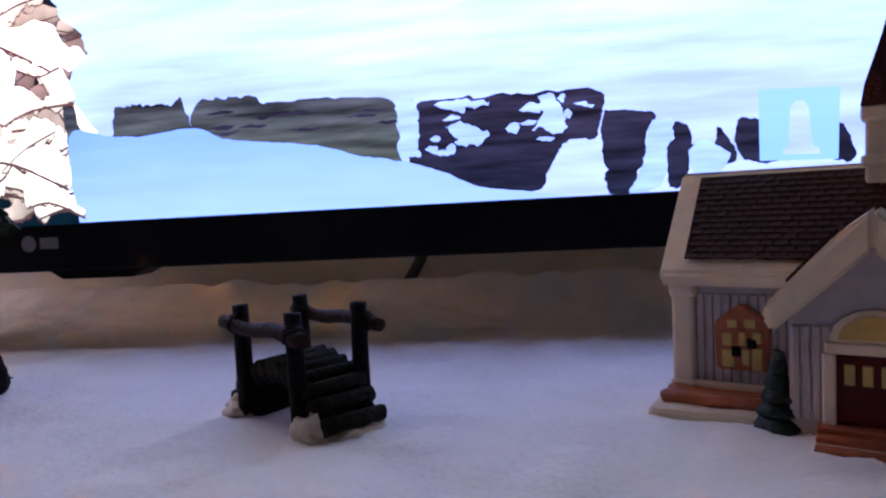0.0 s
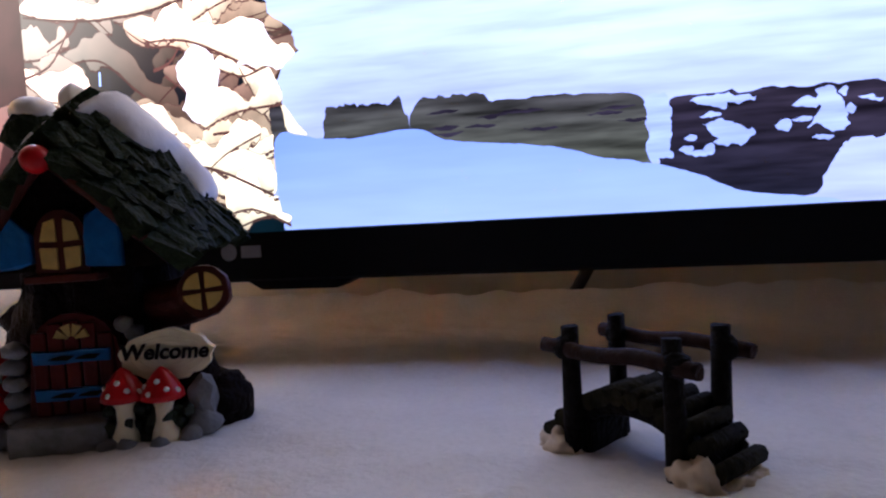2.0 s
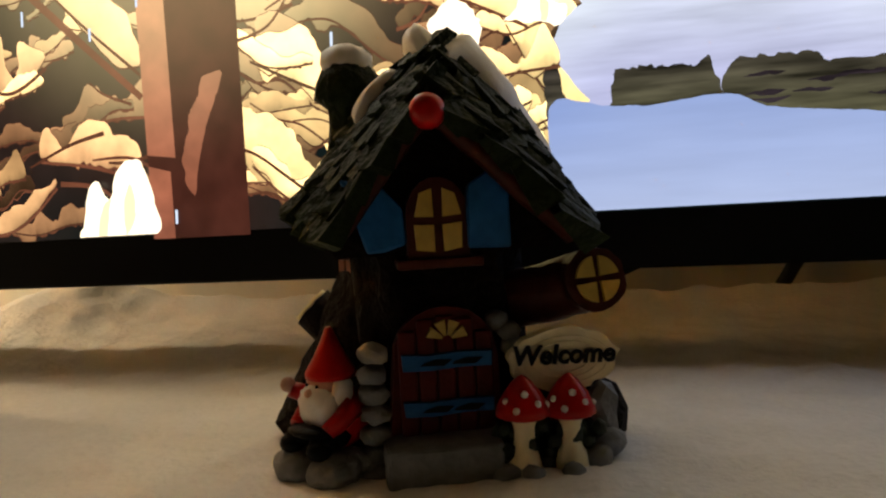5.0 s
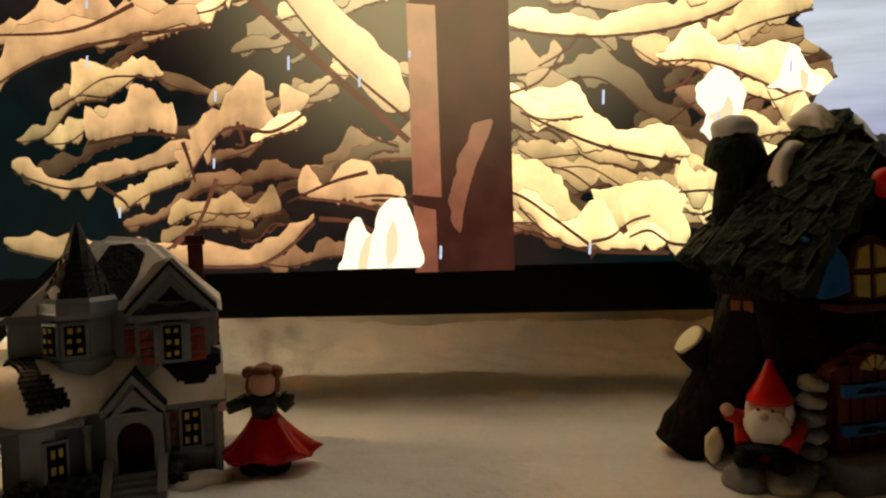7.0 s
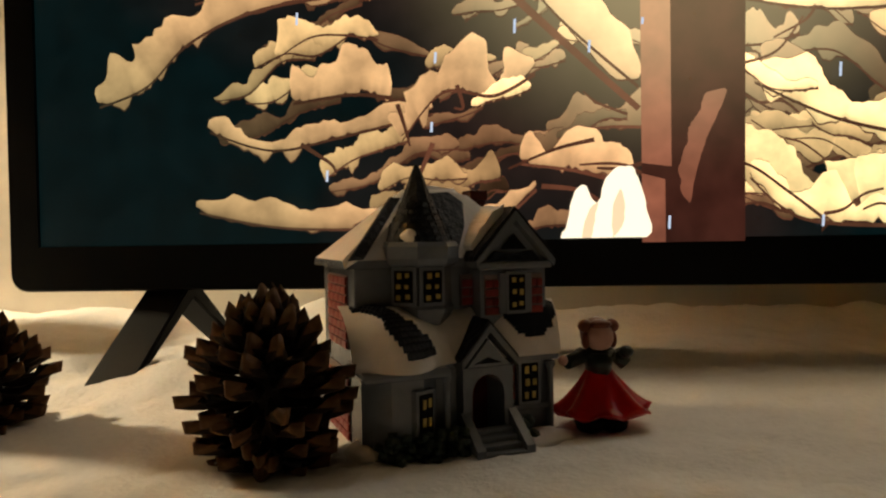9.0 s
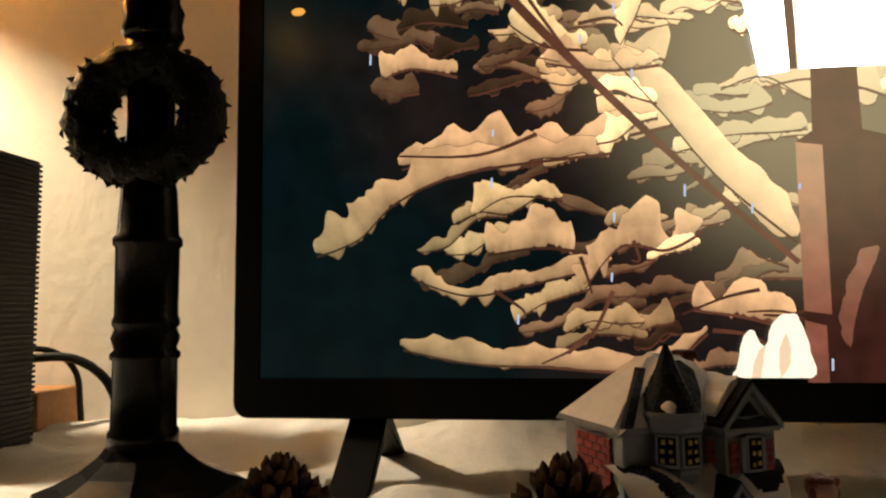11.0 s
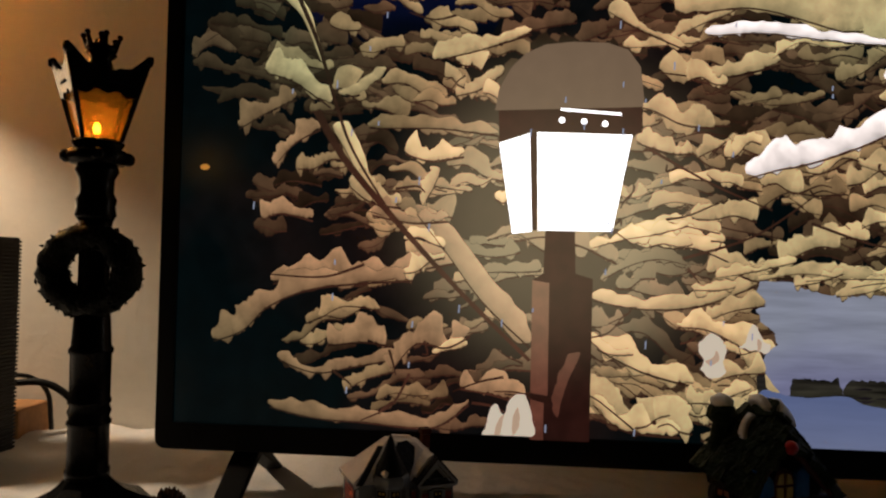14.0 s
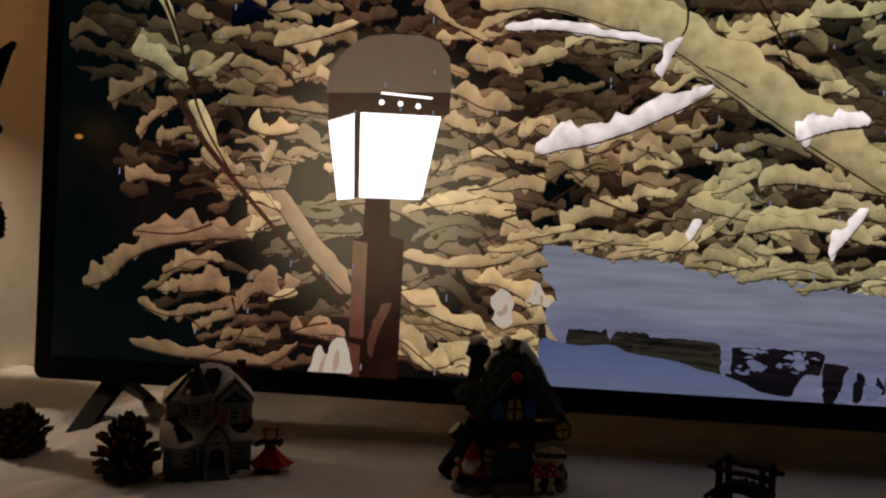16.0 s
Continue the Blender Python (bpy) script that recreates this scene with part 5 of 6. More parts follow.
    c = Vector((0.0422, -0.0035, 0.0475))
    tube(b, curve([(0.016, 0.018, 0.040), (0.032, 0.010, 0.043), c - d * 0.008, c], 4), 0.0084, 22)
    roughen(b, 0.0007, 300)
    log = part("log_window", b, M_BARKLIT, t, "round window in a brown log end")
    frame_m = Matrix.Translation(c + d * 0.0002) @ d.to_track_quat("Z", "Y").to_matrix().to_4x4()
    for k in range(4):
        b = BM()
        pts = [Vector((0.0007, 0.0007, 0))] + [Vector((0.0062 * math.cos(radians(a)), 0.0062 * math.sin(radians(a)), 0)) for a in range(8, 83, 12)]
        lo = [b.verts.new(p) for p in pts]
        hi = [b.verts.new(p + Vector((0, 0, 0.0012))) for p in pts]
        b.faces.new(lo[::-1])
        b.faces.new(hi)
        for i in range(len(pts)):
            b.faces.new((lo[i], lo[(i + 1) % len(pts)], hi[(i + 1) % len(pts)], hi[i]))
        for v in b.verts:
            v.co = frame_m @ (Matrix.Rotation(radians(90 * k + 4), 4, "Z") @ v.co)
        part("pane", b, M_YELLOW, log)

    # sign
    b = BM()
    pts = []
    for k in range(40):
        a = 2 * math.pi * k / 40
        r = 1 + 0.07 * noise.noise(Vector((math.cos(a) * 3, math.sin(a) * 3, 5))) + 0.022 * math.sin(a * 9) + 0.06 * noise.noise(Vector((math.cos(a) * 9, math.sin(a) * 9, 2)))
        pts.append((30.6 + 14.2 * r * math.cos(a), 28.3 + 8.2 * r * math.sin(a)))
    prism(b, mm(*pts), -0.0095, -0.0060)
    sign = part("sign", b, M_SIGN, t, "cream oval welcome sign")
    for s in (0.80, 0.62, 0.42):
        b = BM()
        tube(b, [((31.1 + 14.2 * s * math.cos(a / 20 * math.pi)) * MM, -0.0096, (28.1 + 7.7 * s * math.sin(a / 20 * math.pi)) * MM) for a in range(41)], 0.00022, 5)
        part("ring_groove", b, M_SIGN, sign)
    text_mesh("lettering", "Welcome", 0.0068, 0.0004, M_INK, sign, Matrix.Translation((0.0303, -0.0102, 0.0295)) @ pose(0, 0, 0, 90, 2, 0), "black hand-painted word")

    # mushrooms, rocks and leaves
    for x, z, r, y in ((18.2, 17.4, 6.9, -13.5), (30.0, 17.0, 6.7, -14)):
        b = BM()
        lathe(b, [(0.0022, 0.0005), (0.0044, 0.002), (0.0040, 0.005), (0.0026, 0.009), (0.0026, z * MM - 0.004), (0.0040, z * MM - 0.001)], 18, (x * MM, y * MM))
        roughen(b, 0.0006, 300, x)
        mush = part("mushroom", b, M_SIGN, t, "cream mushroom stem with red cap")
        b = BM()
        lathe(b, [(r * 0.9 * MM, (z - 1.3) * MM), (r * MM, (z - 0.8) * MM), (r * 0.93 * MM, (z + 1.2) * MM), (r * 0.66 * MM, (z + 4.6) * MM), (r * 0.34 * MM, (z + 7.4) * MM), (r * 0.14 * MM, (z + 8.5) * MM), (0.0002, (z + 8.9) * MM)], 22, (x * MM, y * MM))
        part("cap", b, M_RED, mush, "glossy red mushroom cap")
        for az, el in ((-118, 12), (-62, 22), (-95, 44), (-25, 14), (-155, 28)):
            b = BM()
            h = el / 9.0
            rr = r * MM * (0.97 - 0.075 * h)
            ball(b, (x * MM + rr * math.cos(radians(az)), y * MM + rr * math.sin(radians(az)), (z + h) * MM), 0.00095, 2)
            part("spot", b, M_PSNOW, mush)
    rnd = random.Random(6)
    b = BM()
    for _ in range(80):
        ball(b, (rnd.uniform(12, 39) * MM, rnd.uniform(-15, -3) * MM, rnd.uniform(1, 13) * MM), (0.0022, 0.0016, 0.0026), 1, 0.0008, 500)
    part("leaf_clump", b, M_LEAF, t, "dark green leaf clump")
    for x, y, z, r in ((41, -9, 5, 6.0), (37, -13, 3, 4.6), (20, -17, 1.6, 4.2), (29, -18, 1.4, 3.6), (14, -15, 1.8, 4)):
        b = BM()
        ball(b, (x * MM, y * MM, z * MM), (r * MM, r * 0.8 * MM, r * 0.85 * MM), 2, 0.0022, 160)
        part("rock", b, M_STONE, t)
    b = BM()
    ball(b, (0.0405, -0.0075, 0.0125), (0.0050, 0.0042, 0.0085), 2, 0.0020, 200)
    for f in b.faces:
        f.smooth = False
    part("rock", b, M_STONE, t)
    b = BM()
    ball(b, (0.043, 0.010, 0.006), (0.010, 0.014, 0.013), 3, 0.004, 160)
    ball(b, (0.034, 0.004, 0.016), (0.010, 0.010, 0.016), 3, 0.003, 160)
    part("root", b, M_BARK, t)
    # side log stub, root and little side window
    b = BM()
    a0, a1 = Vector((-0.020, 0.034, 0.026)), Vector((-0.0345, 0.036, 0.0405))
    rod(b, a0, a1, 0.0078, 0.0068, 18)
    roughen(b, 0.0006, 300)
    stub = part("branch_stub", b, M_BARK, t)
    b = BM()
    dd = (a1 - a0).normalized()
    rod(b, a1 - dd * 0.0005, a1 + dd * 0.0012, 0.0062, 0.0058, 18)
    roughen(b, 0.0004, 400)
    part("cut_end", b, M_SIGN, stub, "pale cut wood end")
    b = BM()
    tube(b, curve([(-0.010, 0.028, 0.050), (-0.019, 0.029, 0.034), (-0.027, 0.031, 0.020), (-0.034, 0.034, 0.010), (-0.040, 0.036, 0.002)], 6), 0.0145, 20, r_end=0.0095)
    roughen(b, 0.0020, 170)
    rt = part("root", b, M_BARK, t)
    b = BM()
    ball(b, (-0.0375, 0.0195, 0.0085), (0.0030, 0.0026, 0.0062), 2, 0.0016, 400)
    part("cut_end", b, M_SIGN, rt, "pale cut wood end")
    b = BM()
    m = Matrix.Translation((-0.0212, 0.0235, 0.0500)) @ pose(0, 0, 0, 0, 0, -62)
    vs = bx(b, -0.0045, -0.0022, -0.006, 0.0045, 0.002, 0.007, 0.0008)
    for v in b.verts:
        v.co = m @ v.co
    sw = part("side_window", b, M_BARKLIT, t, "small brown side window")
    for x in (-2.2, 2.2):
        b = BM()
        bx(b, (x - 1.5) * MM, -0.0029, -0.0045, (x + 1.5) * MM, -0.0018, 0.0050)
        for v in b.verts:
            v.co = m @ v.co
        part("pane", b, M_RUST, sw)

    # seated gnome, one mesh
    b = BM()
    gx, gy = -0.0285, 0.0030
    R, W, S, K, F = 0, 1, 2, 3, 4
    ball(b, (gx, gy + 0.001, 0.0155), (0.0086, 0.0080, 0.0088), 3, mi=R)
    for sx in (-1, 1):
        ball(b, (gx + sx * 0.0050, gy - 0.006, 0.0118), (0.0042, 0.0062, 0.0032), 2, mi=K)
        ball(b, (gx + sx * 0.0056, gy - 0.0098, 0.0102), (0.0032, 0.0036, 0.0028), 2, mi=K)
        rod(b, (gx + sx * 0.0080, gy, 0.0195), (gx + sx * 0.0062, gy - 0.0075, 0.0138), 0.0030, 0.0024, 10, mi=R)
    rod(b, (gx - 0.0078, gy - 0.001, 0.020), (gx - 0.0108, gy - 0.006, 0.0225), 0.0026, 0.0022, 10, mi=R)
    ball(b, (gx - 0.0110, gy - 0.0065, 0.0238), 0.0021, 2, mi=F)
    ball(b, (gx, gy - 0.0015, 0.0240), (0.0058, 0.0056, 0.0056), 3, mi=F)
    ball(b, (gx, gy - 0.0048, 0.0192), (0.0066, 0.0044, 0.0066), 3, 0.0010, 600, mi=W)
    for sx in (-1, 1):
        ball(b, (gx + sx * 0.0052, gy - 0.0012, 0.0228), (0.0019, 0.0036, 0.0048), 2, 0.0005, 700, mi=W)
        ball(b, (gx + sx * 0.0022, gy - 0.0070, 0.0218), (0.0022, 0.0014, 0.0010), 2, mi=W)
        ball(b, (gx + sx * 0.0020, gy - 0.0068, 0.0250), 0.0005, 1, mi=K)
    ball(b, (gx, gy - 0.0078, 0.0232), 0.0013, 2, mi=F)
    ball(b, (gx + 0.0004, gy - 0.0078, 0.0205), (0.0011, 0.0006, 0.0007), 2, mi=R)
    ball(b, (gx + 0.0005, gy - 0.0082, 0.0138), (0.0078, 0.0046, 0.0016), 2, mi=K)
    lathe(b, [(0.0066, 0.0262), (0.0068, 0.0276), (0.0046, 0.0312), (0.0026, 0.0350), (0.0008, 0.0392)], 18, (gx, gy - 0.0005), mi=R)
    spin = Matrix.Translation((gx, gy, 0)) @ Matrix.Rotation(radians(-50), 4, "Z") @ Matrix.Scale(1.0, 4) @ Matrix.Translation((-gx, -gy, 0))
    for v in b.verts:
        v.co = spin @ v.co
    part("gnome", b, [M_RED, M_PSNOW, M_STONE, M_INK, M_SKIN], t, "seated garden gnome with red hat and white beard")
    for x, y, z, r in ((-38, 1, 3.4, 7.5), (-29, -5, 3.8, 8.0), (-22.5, -2, 4.0, 6.5), (-33, 5, 4, 8)):
        b = BM()
        ball(b, (x * MM, y * MM, z * MM), (r * MM, r * 0.9 * MM, r * 0.62 * MM), 3, 0.0022, 160)
        part("rock", b, M_STONE, t)
    # stone footing
    b = BM()
    lathe(b, [(0.040, 0.0), (0.041, 0.002), (0.036, 0.005)], 40, (0.002, 0.018), sy=0.72)
    roughen(b, 0.0012, 140)
    part("footing", b, M_STONE, t)


fairy_house()


# ---- grey village house ----
def sash(parent, x, z0, z1, w, y, turn=None, rows=3):
    """A dark window with small yellow panes in a grey frame, facing -y at (x, y); turn moves it onto another wall."""
    m = turn or Matrix.Identity(4)

    def put(b):
        for v in b.verts:
            v.co = m @ v.co

    b = BM()
    bx(b, x - w / 2 - 0.0012, y - 0.0016, z0 - 0.0012, x + w / 2 + 0.0012, y + 0.001, z1 + 0.0012, 0.0004)
    put(b)
    win = part("window", b, M_GREY, parent, "dark window with small yellow panes")
    b = BM()
    bx(b, x - w / 2, y - 0.0021, z0, x + w / 2, y - 0.001, z1, 0.0003)
    put(b)
    part("glazing", b, M_INK, win)
    h = (z1 - z0) / rows
    rnd = random.Random(int(abs(x) * 1e5) + int(z0 * 1e5))
    for r in range(rows):
        for c in (-1, 1):
            b = BM()
            cx, cz = x + c * w * 0.22 + rnd.uniform(-1, 1) * w * 0.04, z0 + h * (r + 0.5)
            bx(b, cx - w * 0.12, y - 0.0024, cz - h * 0.30 * rnd.uniform(0.3, 1), cx + w * rnd.uniform(0.06, 0.13), y - 0.0018, cz + h * 0.30 * rnd.uniform(0.5, 1))
            put(b)
            part("pane", b, M_YELLOW, win)
    return win


def bricks(parent, x0, x1, z0, z1, y, m=None):
    """A panel of small red bricks over pale mortar, facing -y."""
    b = BM()
    bx(b, x0, y, z0, x1, y + 0.0012, z1)
    m = m or Matrix.Identity(4)
    for v in b.verts:
        v.co = m @ v.co
    panel = part("brick_panel", b, M_MORTAR, parent, "panel of small red bricks")
    h, w = 0.0024, 0.0062
    b = BM()
    bx(b, -w / 2, -0.0007, -h / 2, w / 2, 0.0004, h / 2, 0.0002)
    me = bpy.data.meshes.new("brick")
    b.to_mesh(me)
    b.free()
    me.materials.append(M_BRICK)
    for r in range(max(1, int((z1 - z0) / (h + 0.0005)))):
        zc = z0 + (h + 0.0005) * (r + 0.5)
        x = x0
        first = w / 2 if r % 2 else w
        while x < x1 - 0.0006:
            e = min(x1, x + first)
            ob = new("brick", me)
            ob.parent = panel
            ob.matrix_local = m @ Matrix.Translation(((x + e) / 2, y, zc)) @ Matrix.Diagonal(((e - x - 0.0004) / w, 1, 1, 1))
            x, first = e, w


def village_house():
    t = thing("village_house", -0.5035, 0.185, SNOW - 0.001, 26, "grey glazed ceramic village house with snowy slate roofs", "figurine")
    t.scale = (0.89, 1, 1)
    b = BM()
    bx(b, -0.036, 0.006, 0.0, 0.037, 0.048, 0.056, 0.0008)
    part("house_body", b, M_GREY, t)
    # lower storey front with bay and porch
    b = BM()
    prism(b, mm((-35, 0), (-35, 25), (-2.5, 25), (-2.5, 0)), -0.003, 0.010)
    for v in list(b.verts):
        if v.co.y < 0 and v.co.x < -0.02:
            v.co.y = 0.008
    part("wall", b, M_GREY, t)
    b = BM()
    lathe(b, [(0.0145, 0.0), (0.0145, 0.024)], 8, (-0.0235, 0.002), radians(22.5), smooth=False)
    part("bay", b, M_GREY, t)
    b = BM()
    bx(b, 0.0165, -0.001, 0.0, 0.0375, 0.010, 0.0255, 0.0006)
    part("wall", b, M_GREY, t)
    # string course over the lower storey
    b = BM()
    bx(b, -0.0375, -0.0035, 0.0242, 0.0395, 0.012, 0.0272, 0.0009)
    bx(b, -0.0390, -0.0134, 0.0238, -0.0085, 0.010, 0.0268, 0.0030)
    part("cornice", b, M_GREY, t)
    # skirt roof, puffed up over the bay
    def skirt_at(x, v):
        bulge = 0.0125 * math.exp(-((x + 0.0240) / 0.0125) ** 2)
        z = 0.0268 + 0.0175 * v ** 0.62 + 0.0016 * math.sin(math.pi * v) + bulge * 0.25 * math.sin(math.pi * min(1, v * 1.1))
        deep = 0.017 - 0.0112 * min(1, max(0, (x - 0.006) / 0.010))
        return Vector((x, -0.005 - bulge + (deep + bulge) * v, z + 0.0006 * noise.noise(Vector((x * 180, v * 3, 1)))))

    b = BM()
    n = 26
    rows = []
    for j in range(9):
        v = j / 8
        row = []
        for i in range(n + 1):
            x = -0.0405 + 0.0795 * i / n
            row.append(b.verts.new(skirt_at(x, v)))
        rows.append(row)
    for p, q in zip(rows, rows[1:]):
        for i in range(n):
            b.faces.new((p[i], p[i + 1], q[i + 1], q[i])).smooth = True
    low = [b.verts.new((v.co.x, v.co.y, 0.0266)) for v in rows[0]]
    for i in range(n):
        b.faces.new((low[i], low[i + 1], rows[0][i + 1], rows[0][i]))
    skirt = part("skirt_roof", b, M_PSNOW, t, "snow-covered lower roof")

    def slates(shows, seed):
        """Slates where the lower roof shows through its snow."""
        rnd = random.Random(seed)
        b = BM()
        bx(b, -0.0011, -0.0012, -0.0006, 0.0011, 0.0012, 0.0006)
        me = bpy.data.meshes.new("slate")
        b.to_mesh(me)
        b.free()
        me.materials.append(M_SLATE)
        for r in range(19):
            v = 0.03 + 0.05 * r
            x = -0.036 + (0.0009 if r % 2 else 0)
            while x < 0.038:
                if shows(x + rnd.uniform(-0.0006, 0.0006), v):
                    ob = new("slate", me)
                    ob.parent = skirt
                    d = skirt_at(x, min(1, v + 0.04)) - skirt_at(x, max(0, v - 0.04))
                    ob.matrix_local = Matrix.Translation(skirt_at(x, v)) @ pose(0, 0, 0, math.degrees(math.atan2(d.z, d.y)) - 5, rnd.uniform(-5, 5), rnd.uniform(-5, 5))
                x += 0.0019

    slates(lambda x, v: 0.04 < v < 0.84 and abs(x + 0.0335 - 0.020 * (0.78 - v)) < 0.0040 + 0.0015 * math.sin(v * 9), 1)
    slates(lambda x, v: ((x - 0.0280) / 0.0100) ** 2 + ((v - 0.55) / 0.40) ** 2 < 1, 3)

    # entrance: pediment, arch, recess and steps
    b = BM()
    arch = [(7.2 + 6.2 * math.cos(radians(a)), 16.5 + 6.2 * math.sin(radians(a))) for a in range(0, 181, 18)]
    prism(b, mm((16.8, 0), (16.8, 25), (-2.4, 25), (-2.4, 0), (1.0, 0), *arch[::-1], (13.4, 0)), -0.0085, 0.004)
    part("porch", b, M_GREY, t)
    b = BM()
    bx(b, 0.0005, 0.0042, 0.0, 0.0140, 0.0052, 0.0240)
    part("door", b, M_DOOR, t, "dark red recessed door")
    b = BM()
    prism(b, mm((-3.6, 25), (7.2, 36), (18.0, 25), (18.0, 27.4), (7.2, 38.6), (-3.6, 27.4)), -0.0105, 0.008)
    ped = part("pediment", b, M_GREY, t)
    b = BM()
    prism(b, mm((-1, 25.2), (7.2, 33.6), (15.4, 25.2)), -0.0088, 0.006)
    part("tympanum", b, M_GREY, ped)
    # flat black plate low on the front of the tympanum
    b = BM()
    prism(b, mm((2.0, 26.2), (7.2, 28.0), (12.4, 26.2)), -0.0093, -0.0086)
    part("recess", b, M_INK, ped)
    b = BM()
    prism(b, mm((-4.0, 27.3), (7.2, 38.5), (18.4, 27.3), (18.4, 28.2), (7.2, 39.8), (-4.0, 28.2)), -0.0098, 0.009)
    part("pediment_slating", b, M_SLATE, ped, "black slate edge")
    for i in range(4):
        b = BM()
        bx(b, -0.0005, -0.0205 + 0.003 * i, 0.0, 0.0150, -0.0084, 0.0016 * (i + 1), 0.0003)
        part("step", b, M_GREY, t)
    for x in (-0.0035, 0.0148):
        b = BM()
        prism(b, [(-0.0205, 0), (-0.0205, 0.003), (-0.0084, 0.0115), (-0.0084, 0)], x, x + 0.0032)
        for v in b.verts:
            v.co = Vector((v.co.y, v.co.x, v.co.z))
        part("step_wall", b, M_GREY, t)
    # tower with spire
    b = BM()
    lathe(b, [(0.0100, 0.038), (0.0124, 0.0420), (0.0128, 0.0432), (0.0118, 0.0445), (0.0118, 0.0555), (0.0140, 0.0572), (0.0146, 0.0588), (0.0146, 0.0625), (0.0136, 0.0640)], 8, (-0.0115, 0.008), radians(22.5), smooth=False)
    tower = part("tower", b, M_GREY, t, "octagonal grey tower")
    b = BM()
    lathe(b, [(0.0128, 0.0641), (0.0068, 0.074), (0.0022, 0.0855), (0.0008, 0.0885)], 8, (-0.0115, 0.008), radians(22.5), smooth=False)
    spire = part("spire", b, M_SLATE, tower, "black slate spire")
    rnd = random.Random(2)
    b = BM()
    bx(b, -0.0011, -0.0003, -0.0009, 0.0011, 0.0004, 0.0009)
    me = bpy.data.meshes.new("slate")
    b.to_mesh(me)
    b.free()
    me.materials.append(M_SLATE)
    for r in range(9):
        z = 0.0650 + r * 0.0021
        rad = 0.0128 - (z - 0.0636) * 0.55
        cnt = max(6, int(rad * 2 * math.pi / 0.0026))
        for k in range(cnt):
            a = 2 * math.pi * (k + 0.5 * (r % 2)) / cnt
            rr = rad * math.cos(((a - radians(22.5)) % radians(45)) - radians(22.5)) ** -1 * math.cos(radians(22.5))
            ob = new("slate", me)
            ob.parent = spire
            ob.matrix_local = Matrix.Translation((-0.0115 + rr * math.cos(a), 0.008 + rr * math.sin(a), z)) @ Matrix.Rotation(a + math.pi / 2, 4, "Z") @ pose(0, 0, 0, -24, 0, rnd.uniform(-4, 4))
    b = BM()
    ball(b, (-0.0165, 0.0005, 0.0652), (0.0040, 0.0030, 0.0026), 3, 0.0012, 350)
    part("spire_snow", b, M_PSNOW, tower, "white painted snow on the spire")
    for k in (-1, 0):
        m = Matrix.Translation((-0.0115, 0.008, 0)) @ Matrix.Rotation(radians(45 * k), 4, "Z")
        sash(tower, 0, 0.0455, 0.0552, 0.0068, -0.0112, m)
    # gabled wing
    b = BM()
    prism(b, mm((8, 34), (8, 57), (21, 70), (34.5, 57), (34.5, 34)), -0.002, 0.030)
    part("gable_wall", b, M_GREY, t)
    b = BM()
    prism(b, mm((5.6, 55.5), (21.2, 70.4), (36.8, 55.5), (37.2, 57.6), (21.2, 73.4), (5.2, 57.6)), -0.0048, 0.032)
    gable = part("gable_trim", b, M_GREY, t)
    b = BM()
    bx(b, 0.0062, -0.0042, 0.0548, 0.0362, 0.001, 0.0572, 0.0006)
    part("gable_cornice", b, M_GREY, gable)
    b = BM()
    prism(b, mm((16, 61), (21.2, 66), (26.4, 61)), -0.0032, -0.0018)
    part("tympanum", b, M_INK, gable)
    b = BM()
    prism(b, mm((10.5, 57.6), (13.5, 60.5), (21, 59.2), (28.5, 60.5), (31.8, 57.6)), -0.0034, -0.0016)
    roughen(b, 0.0003, 700)
    part("ornament", b, M_SLATE, gable)
    b = BM()
    prism(b, mm((5.0, 57.4), (21.2, 73.2), (21.2, 75.0), (4.6, 58.9)), -0.0040, 0.034)
    part("gable_slating", b, M_SLATE, t, "black slate gable roof edge")
    b = BM()
    prism(b, mm((37.4, 57.4), (21.2, 73.2), (21.2, 75.0), (37.8, 58.9)), -0.0040, 0.034)
    part("gable_slating", b, M_SLATE, t, "black slate gable roof edge")
    b = BM()
    prism(b, mm((6.5, 60.5), (18.5, 72.6), (20.5, 75.6), (15, 73.2), (9, 66.5), (5.8, 62.2)), 0.001, 0.028)
    bmesh.ops.subdivide_edges(b, edges=list(b.edges), cuts=3, use_grid_fill=True)
    roughen(b, 0.0009, 260)
    part("gable_snow", b, M_PSNOW, t, "white painted snow on the gable roof")
    # main roof
    b = BM()
    base = [(-0.0395, 0.004), (0.0395, 0.004), (0.0395, 0.0505), (-0.0395, 0.0505)]
    lo = [b.verts.new((x, y, 0.0560)) for x, y in base]
    md = [b.verts.new((x, y, 0.0585)) for x, y in base]
    top = [b.verts.new(v) for v in ((-0.006, 0.022, 0.084), (0.014, 0.022, 0.082), (0.014, 0.033, 0.082), (-0.006, 0.033, 0.084))]
    for i in range(4):
        b.faces.new((lo[i], lo[(i + 1) % 4], md[(i + 1) % 4], md[i])).material_index = 1
        b.faces.new((md[i], md[(i + 1) % 4], top[(i + 1) % 4], top[i]))
    b.faces.new(top)
    b.faces.new(lo[::-1])
    bmesh.ops.bevel(b, geom=[e for e in b.edges if e.verts[0].co.z > 0.06 or e.verts[1].co.z > 0.06], offset=0.003, segments=3, affect="EDGES")
    roof = part("main_roof", b, [M_PSNOW, M_GREY], t, "snow-covered main roof with black slate patches")
    b = BM()
    prism(b, mm((-8, 62), (-8, 72), (-2, 80.5), (6, 81), (11, 77), (8.5, 69), (3, 61.5)), 0.0, 0.0014)
    for v in b.verts:
        v.co.y += 0.0050 + (v.co.z - 0.0585) * 0.80 - 0.0030
    roughen(b, 0.0004, 500)
